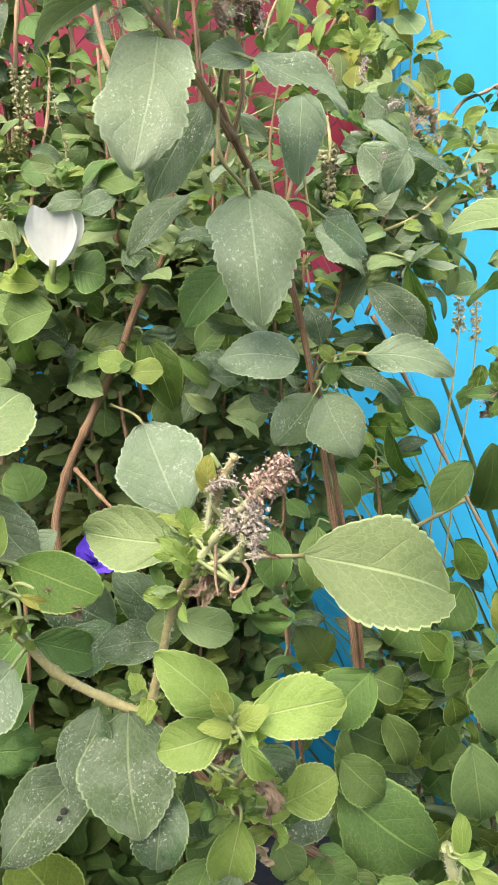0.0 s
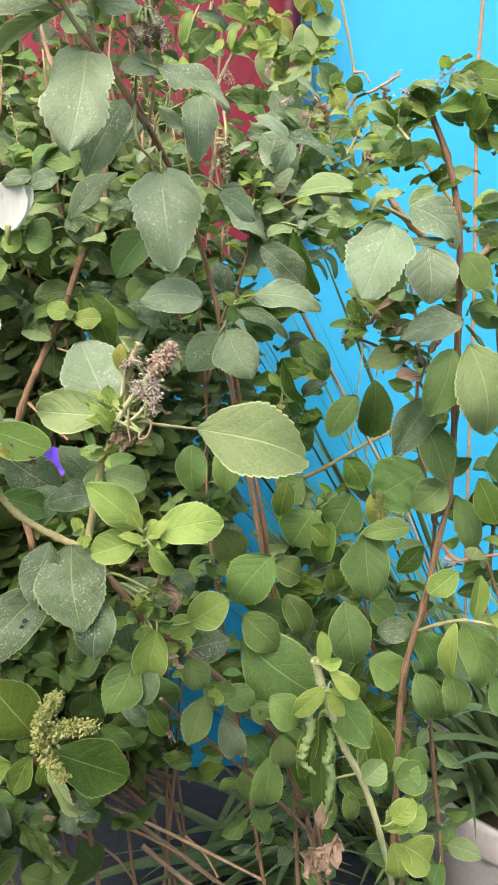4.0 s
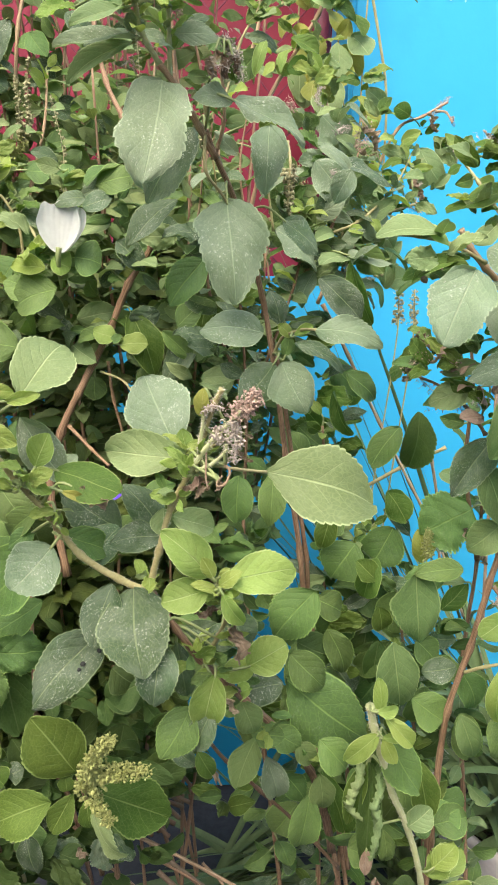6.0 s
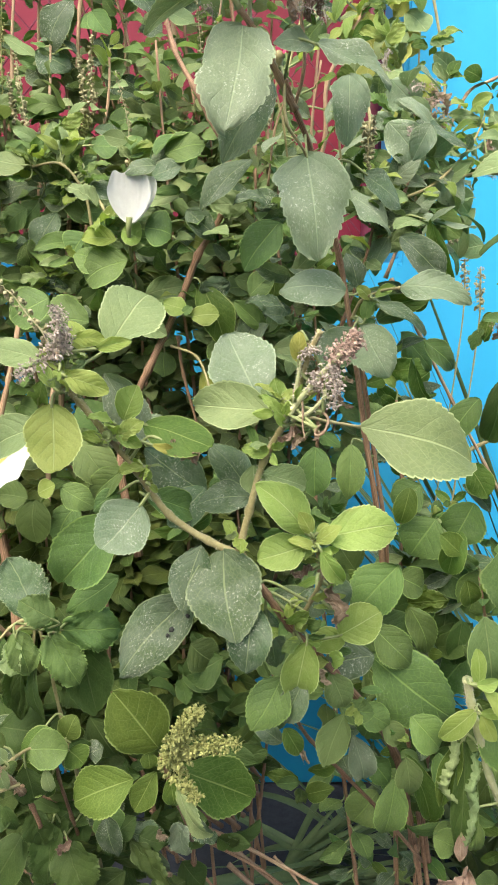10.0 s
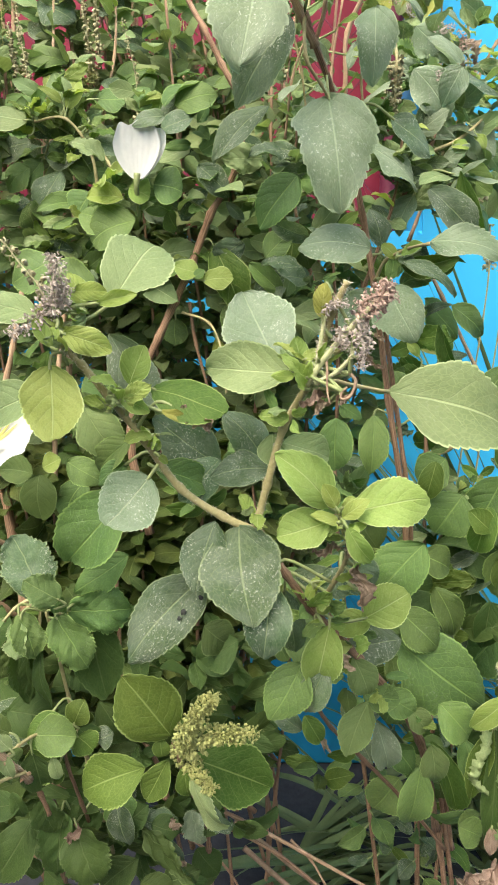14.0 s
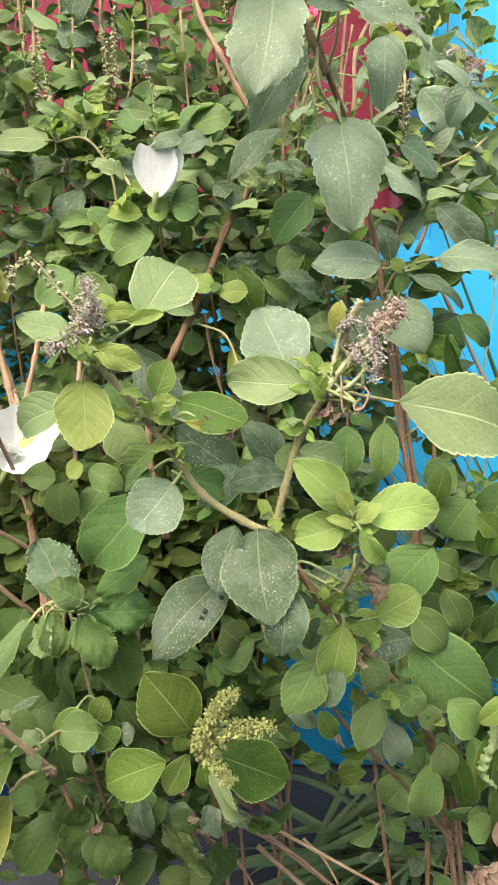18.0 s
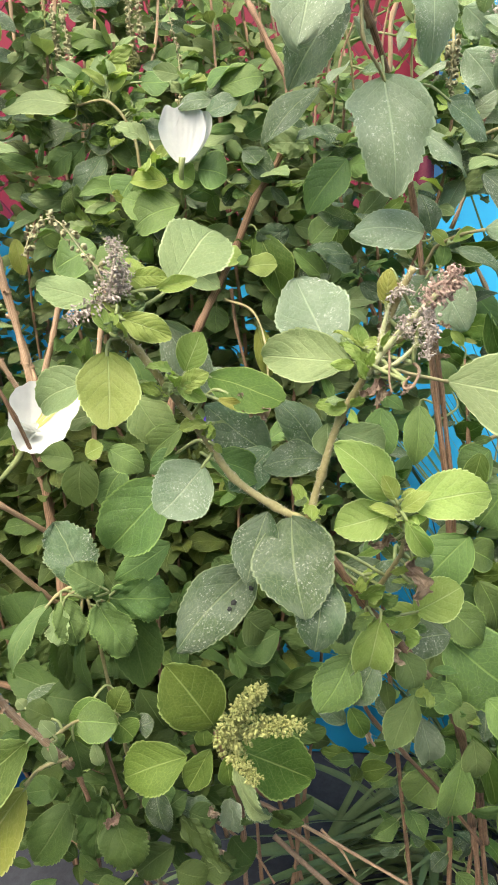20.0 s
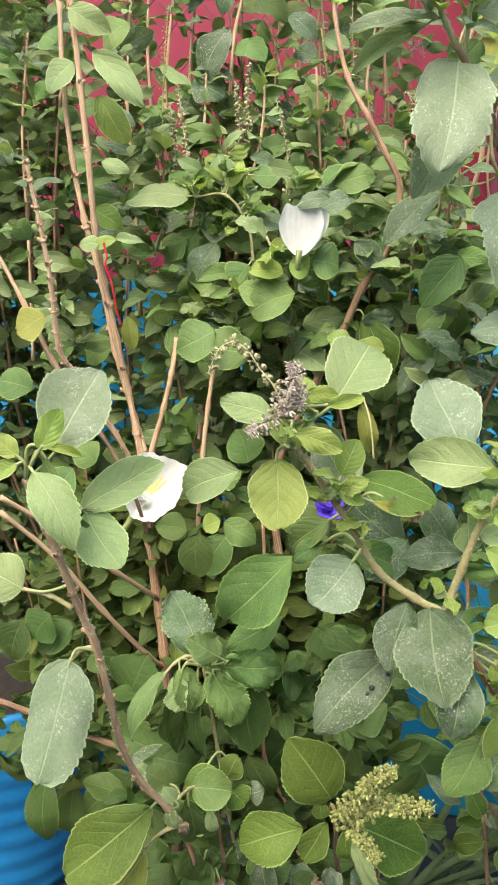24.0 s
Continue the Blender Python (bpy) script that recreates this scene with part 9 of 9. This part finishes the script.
leaf(b, "M", (0.154, 0.46, 0.572), (0.141, 0.46, 0.535), 0.0341, 0, "o")
leaf(b, "K", (0.127, 0.47, 0.535), (0.119, 0.47, 0.497), 0.0349, 0, "r")
leaf(b, "D", (0.091, 0.44, 0.528), (0.113, 0.44, 0.496), 0.0354, 0, "o")
leaf(b, "M", (0.073, 0.46, 0.556), (0.064, 0.46, 0.524), 0.0356, 0, "r")
leaf(b, "K", (0.16, 0.47, 0.519), (0.182, 0.47, 0.491), 0.0358)
leaf(b, "M", (0.14, 0.45, 0.507), (0.121, 0.45, 0.48), 0.0359, 0, "r")
leaf(b, "M", (0.102, 0.47, 0.637), (0.082, 0.47, 0.621), 0.0283, 0, "r")
leaf(b, "O", (0.134, 0.46, 0.655), (0.15, 0.46, 0.63), 0.0233)
leaf(b, "M", (0.088, 0.44, 0.491), (0.105, 0.44, 0.458), 0.0335, 0, "o")
leaf(b, "M", (0.075, 0.45, 0.469), (0.061, 0.45, 0.435), 0.0340, 0, "o")
leaf(b, "K", (0.119, 0.46, 0.457), (0.141, 0.46, 0.423), 0.0350)
leaf(b, "M", (0.153, 0.45, 0.463), (0.144, 0.45, 0.424), 0.0330, 0, "r")
leaf(b, "M", (0.092, 0.45, 0.424), (0.083, 0.45, 0.39), 0.0326, 0, "r")
leaf(b, "K", (0.121, 0.46, 0.4), (0.107, 0.46, 0.365), 0.0336)
leaf(b, "M", (0.071, 0.44, 0.397), (0.052, 0.44, 0.369), 0.0322)
tuft(b, (0.113, 0.47, 0.621), 0.022, 5, "MDP", 358)
tuft(b, (0.135, 0.47, 0.579), 0.022, 5, "MDP", 359)
tuft(b, (0.094, 0.47, 0.579), 0.022, 5, "MDP", 360)
tuft(b, (0.16, 0.47, 0.6), 0.022, 5, "MDP", 361)
tuft(b, (0.082, 0.47, 0.502), 0.022, 5, "MDP", 362)
tuft(b, (0.128, 0.47, 0.513), 0.022, 5, "MDP", 363)
tuft(b, (0.109, 0.46, 0.429), 0.022, 5, "MDP", 364)
tuft(b, (0.154, 0.46, 0.382), 0.022, 5, "MDP", 365)

plant = thing("basil_plant", (.25,.50,.12), "bushy basil shoots beside the white pot", "plant", "basil plants by the wall")
b = shoot(plant, "w", 0.0022, 0.001, [(0.211, 0.5, 0.189), (0.187, 0.48, 0.372), (0.162, 0.46, 0.492), (0.145, 0.45, 0.57)], 0.02, 0.03, "MMDO", 71)
b = shoot(plant, "w", 0.0022, 0.001, [(0.252, 0.5, 0.189), (0.221, 0.47, 0.379), (0.202, 0.45, 0.503), (0.203, 0.44, 0.606), (0.194, 0.42, 0.689)], 0.02, 0.03, "MMDP", 72)
b = shoot(plant, "w", 0.0018, 0.0009, [(0.203, 0.44, 0.606), (0.177, 0.41, 0.682), (0.169, 0.39, 0.748), (0.157, 0.38, 0.799)], 0.018, 0.028, "MPO", 73)
b = shoot(plant, "w", 0.0018, 0.0009, [(0.238, 0.42, 0.516), (0.234, 0.4, 0.625), (0.228, 0.38, 0.696), (0.211, 0.36, 0.768), (0.212, 0.35, 0.825)], 0.018, 0.026, "MPO", 74)
b = shoot(plant, "w", 0.0016, 0.0008, [(0.264, 0.4, 0.448), (0.241, 0.38, 0.537), (0.22, 0.37, 0.594), (0.2, 0.37, 0.627)], 0.018, 0.026, "MPB", 75)
b = shoot(plant, "g", 0.0014, 0.0008, [(0.187, 0.36, 0.825), (0.17, 0.36, 0.848), (0.155, 0.37, 0.872), (0.145, 0.38, 0.889)], 0.016, 0.022, "OPB", 76)
b = shoot(plant, "g", 0.0014, 0.0008, [(0.21, 0.36, 0.793), (0.207, 0.34, 0.84), (0.205, 0.33, 0.869), (0.196, 0.33, 0.891)], 0.016, 0.022, "OPB", 77)
# Dark green fill low down, coloured for the shade between the stems.
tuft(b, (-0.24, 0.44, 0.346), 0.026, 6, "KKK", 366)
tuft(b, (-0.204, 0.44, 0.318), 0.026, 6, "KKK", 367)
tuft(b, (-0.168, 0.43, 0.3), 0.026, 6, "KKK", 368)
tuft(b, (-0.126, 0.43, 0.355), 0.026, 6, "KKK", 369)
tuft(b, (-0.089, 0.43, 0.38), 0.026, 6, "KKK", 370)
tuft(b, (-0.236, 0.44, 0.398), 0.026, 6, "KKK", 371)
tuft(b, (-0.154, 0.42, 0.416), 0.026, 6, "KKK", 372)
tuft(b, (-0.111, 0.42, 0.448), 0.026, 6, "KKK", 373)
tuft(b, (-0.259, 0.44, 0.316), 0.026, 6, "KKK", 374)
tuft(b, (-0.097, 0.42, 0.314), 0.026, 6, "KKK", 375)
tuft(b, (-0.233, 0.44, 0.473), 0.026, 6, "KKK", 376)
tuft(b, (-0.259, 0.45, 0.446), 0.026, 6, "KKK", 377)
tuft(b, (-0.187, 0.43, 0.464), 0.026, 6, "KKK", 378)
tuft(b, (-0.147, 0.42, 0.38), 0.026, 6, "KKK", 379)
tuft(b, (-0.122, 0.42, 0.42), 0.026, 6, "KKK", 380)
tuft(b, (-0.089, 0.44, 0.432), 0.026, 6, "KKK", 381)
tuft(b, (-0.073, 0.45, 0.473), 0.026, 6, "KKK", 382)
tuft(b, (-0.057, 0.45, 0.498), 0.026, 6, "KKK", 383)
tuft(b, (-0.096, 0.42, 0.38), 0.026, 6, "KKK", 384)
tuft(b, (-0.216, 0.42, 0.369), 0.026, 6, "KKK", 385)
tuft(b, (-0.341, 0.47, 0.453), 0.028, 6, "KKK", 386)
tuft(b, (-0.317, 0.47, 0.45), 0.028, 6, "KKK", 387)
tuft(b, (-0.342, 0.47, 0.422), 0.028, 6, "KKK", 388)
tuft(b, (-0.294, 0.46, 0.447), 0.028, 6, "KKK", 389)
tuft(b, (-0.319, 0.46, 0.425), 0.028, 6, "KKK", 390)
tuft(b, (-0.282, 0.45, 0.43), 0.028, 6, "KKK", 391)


# ---- background growth ----
def thicket(plant, x0, x1, y0, y1, count, top, size, seed, low=0.0, leafy=0.28, mat=THICKET, whorls=3):
    """Thin stems with crossed pairs of leaves, as one stretch of bush."""
    rnd = random.Random(seed)
    for stem in range(count):
        x, y = rnd.uniform(x0, x1), rnd.uniform(y0, y1)
        h = top(x) * rnd.uniform(0.86, 1.04)
        lean = rnd.uniform(-0.06, 0.06)
        home = plant.location
        foot = low if stem < 3 else leafy - 0.05
        root = Vector((home.x + rnd.gauss(0, 0.02), home.y + rnd.gauss(0, 0.02), foot))
        pts = [root]
        for t in (0.25, 0.5, 0.75, 1):
            k = min(1, t * 1.7) ** 0.8
            pts.append(Vector((root.x + (x - root.x) * k + lean * t + rnd.gauss(0, 0.006), root.y + (y - root.y) * k + rnd.gauss(0, 0.008), foot + (h - foot) * t)))
        path = smooth_path(pts, 9)
        v, f = tube(path, 0.0022, 0.0009, 6, 0.2, 5, rnd)
        b = part("branch", mesh_of("branch", v, f, WOOD), plant)
        items, turn, i = [], rnd.uniform(0, 3), 2
        while i < len(path) - 1:
            p, axis = path[i], (path[i + 1] - path[i - 1]).normalized()
            if p.z < leafy:
                i += 1
                continue
            for _ in range(whorls):
                for side in (1, -1):
                    a = turn + rnd.uniform(-0.4, 0.4)
                    u = Vector((math.cos(a), math.sin(a), 0)) * side
                    out = (u + Vector((0, -0.25, rnd.uniform(-0.7, 0.5)))).normalized()
                    n = size * rnd.uniform(0.5, 1.2)
                    base = p + out * n * rnd.uniform(0.2, 0.7) + axis * rnd.uniform(-0.01, 0.01)
                    items.append((base, base + out * n, n * rnd.uniform(0.42, 0.72), rnd.uniform(-70, 70), rnd.choice("orn"), rnd.randrange(10)))
                turn += 1.57
            i += 1
        foliage(b, "foliage", mat, items)
        if mat is THICKET and stem % 3 == 0:
            top_end = path[-1]
            sway = Vector((rnd.gauss(0, 0.008), rnd.gauss(0, 0.006), rnd.uniform(0.04, 0.09)))
            flower_head(b, [top_end, top_end + sway * 0.5, top_end + sway + Vector((rnd.gauss(0, 0.004), 0, 0))], rnd.choice((SEED, BUDS)), 0.0028, 0.004, 26, seed * 50 + stem, "flower_spike", "", 0.9)


bush = thing("basil_bush", (-0.30, 0.80, 0.0), "dense mass of grey green basil growing behind", "bush")
thicket(bush, -0.66, -0.30, 0.56, 0.84, 54, lambda x: 1.25, 0.024, 5)
thicket(bush, -0.30, -0.14, 0.60, 0.80, 12, lambda x: 0.99, 0.022, 15)
bush = thing("basil_bush", (-0.05, 0.62, 0.0), "dense low basil growth below the red fence", "bush")
thicket(bush, -0.18, 0.05, 0.53, 0.72, 24, lambda x: 0.95, 0.025, 6, 0.0, 0.44)
# Low stems wear the leaf green that has shade mixed into it.
thicket(bush, -0.32, -0.07, 0.48, 0.6, 20, lambda x: 0.66, 0.028, 7, 0.0, 0.30, THICKET_SHADE)
bush = thing("basil_bush", (0.0, 0.70, 0.0), "thin grey green basil stems before the red fence", "bush")
thicket(bush, -0.16, 0.05, 0.58, 0.86, 14, lambda x: 1.30, 0.027, 21, 0.0, 0.72, THICKET, 1)
# ---- climbing vine at the wall's corner ----
vine = thing("climbing_vine", (0.2, 0.97, 0.0), "yellowing vine hanging down the edge of the blue wall", "vine")


def vine_strand(pts, count, size, seed, r=0.0016):
    rnd = random.Random(seed)
    path = smooth_path(pts, 8)
    v, f = tube(path, r, r * 0.7, 6)
    b = part("vine_stem", mesh_of("vine_stem", v, f, rnd.choice((GREENSTEM, STRAW))), vine)
    for i in range(count):
        p = path[rnd.randrange(len(path))]
        a = rnd.uniform(0, 6.28)
        base = p + Vector((math.cos(a) * 0.014, -rnd.uniform(0.004, 0.03), math.sin(a) * 0.01))
        n = size * rnd.uniform(0.6, 1.2)
        tip = base + Vector((rnd.uniform(-0.6, 0.6), rnd.uniform(-0.4, 0.1), -rnd.uniform(0.5, 1.0))).normalized() * n
        leaf(b, rnd.choice("OYYYPY"), base, tip, n * rnd.uniform(0.8, 1.05), rnd.uniform(-40, 40), "r", 0.03)


vine_strand([(0.19, 0.99, 1.9), (0.17, 0.985, 1.5), (0.155, 0.985, 1.3), (0.165, 0.98, 1.15), (0.185, 0.98, 1.02)], 30, 0.042, 1)
vine_strand([(0.14, 1.04, 1.9), (0.13, 1.03, 1.5), (0.12, 1.02, 1.3), (0.115, 1.02, 1.16), (0.14, 1.0, 1.08)], 34, 0.042, 2)
vine_strand([(0.215, 0.985, 1.9), (0.2, 0.98, 1.5), (0.205, 0.985, 1.3), (0.2, 0.98, 1.12), (0.2, 0.98, 1.0), (0.19, 0.98, 0.9)], 9, 0.034, 3)
vine_strand([(0.20, 0.985, 1.25), (0.222, 0.985, 1.16), (0.236, 0.985, 1.09), (0.238, 0.985, 1.0), (0.235, 0.985, 0.9)], 0, 0.03, 4, 0.0022)
vine_strand([(0.41, 0.93, 1.9), (0.40, 0.925, 1.4), (0.392, 0.92, 1.2), (0.386, 0.91, 1.05), (0.392, 0.9, 0.8), (0.40, 0.88, 0.3), (0.4, 0.8, 0.22)], 0, 0.03, 5, 0.0032)

# ---- flowers ----
cupped_flower((-0.1095, 0.424, 0.8250), 0.029, 0.0335, (-0.1120, 0.445, 0.8020), "white butterfly pea flower among the basil leaves")
trumpet_flower((-0.214, 0.442, 0.664), 0.0220, 0.0252, 0.0, (-0.42, -0.38), 0.018, (-0.254, 0.455, 0.61), "open white butterfly pea flower with a yellow heart")
trumpet_flower((-0.083, 0.392, 0.669), 0.0145, 0.0125, -0.5, (-0.3, -0.3), 0.012, (-0.088, 0.405, 0.644), "violet butterfly pea flower half hidden by leaves", VIOLET, False, (-0.1, -0.75, 0.65))
pea_flower((-0.012, 0.4, 0.921), (-0.009, 0.4, 0.928), 0.0073, 0, 0.4, (-0.012, 0.41, 0.909), "small pink blossom behind dusty leaves", PINK)
v, f = tube(smooth_path([(-0.244, 0.437, 0.835), (-0.242, 0.437, 0.826), (-0.243, 0.437, 0.82), (-0.24, 0.44, 0.809), (-0.238, 0.445, 0.791), (-0.236, 0.45, 0.778)], 8), 0.0007, 0.0007, 6)
tagged(new("thread", mesh_of("thread", v, f, THREAD)), "red thread tied round a tan basil stem", "thread")
# ---- pots and strap leaved plants ----
pot("plant_pot", (0.43, 0.68, 0.0), 0.155, 0.225, POT_WHITE, "white plastic pot of strap leaved lilies")
pot("plant_pot", (-0.535, 0.87, 0.0), 0.155, 0.30, POT_BLUE, "ribbed blue plastic pot in the shade", 7)
for x, y in ((0.075, 0.50), (-0.13, 0.48), (0.235, 0.48), (-0.25, 0.50)):
    pot("plant_pot", (x, y, 0.0), 0.09, 0.12, POT_BLUE, "blue plastic pot holding a basil plant", 6)
lily = thing("lily_plant", (0.42, 0.68, 0.195), "clump of dark strap shaped lily leaves in a pot", "plant")
clump(lily, (0.41, 0.68, 0.19), 60, 0.40, 0.012, 3, (-0.2, -0.05, 1.0), 0.8)
clump(lily, (0.35, 0.66, 0.19), 34, 0.30, 0.013, 6, (-0.3, 0.0, 0.8), 0.9)
clump(lily, (0.46, 0.64, 0.19), 24, 0.36, 0.012, 7, (0.0, -0.1, 1.0), 0.7)
lily = thing("lily_plant", (0.16, 0.80, 0.0), "spreading strap leaved lily growing at the wall", "plant")
clump(lily, (0.15, 0.78, 0.0), 34, 0.40, 0.012, 4, (-0.6, -0.25, 0.6), 0.7)
clump(lily, (0.24, 0.86, 0.0), 22, 0.62, 0.006, 5, (-0.25, 0.0, 1.0), 0.4)

clump(lily, (0.47, 0.88, 0.0), 34, 1.0, 0.0085, 8, (-0.52, -0.02, 1.0), 0.24, 0.35)
clump(lily, (-0.01, 0.76, 0.0), 30, 0.36, 0.010, 12, (0.8, 0.05, 0.85), 0.5, 0.8)
lily = thing("lily_plant", (0.28, 0.76, 0.0), "dark strap leaved lily at the foot of the pot", "plant")
clump(lily, (0.28, 0.76, 0.0), 46, 0.34, 0.014, 9, (-0.1, -0.1, 0.9), 0.9)

# ---- loose stalks and thread ----
for i, (p, q) in enumerate((((-0.06, 0.62, 0.215), (0.18, 0.58, 0.02)), ((-0.05, 0.60, 0.20), (0.15, 0.56, 0.02)))):
    v, f = tube(smooth_path([Vector(p), Vector(p).lerp(Vector(q), 0.5) + Vector((0, 0, 0.006)), Vector(q)], 8), 0.0028, 0.0022, 7, 0.2, 4, rng)
    tagged(new("dry_stalk", mesh_of("dry_stalk", v, f, STRAW)), "dry tan basil stalk leaning between the pots", "stalk")
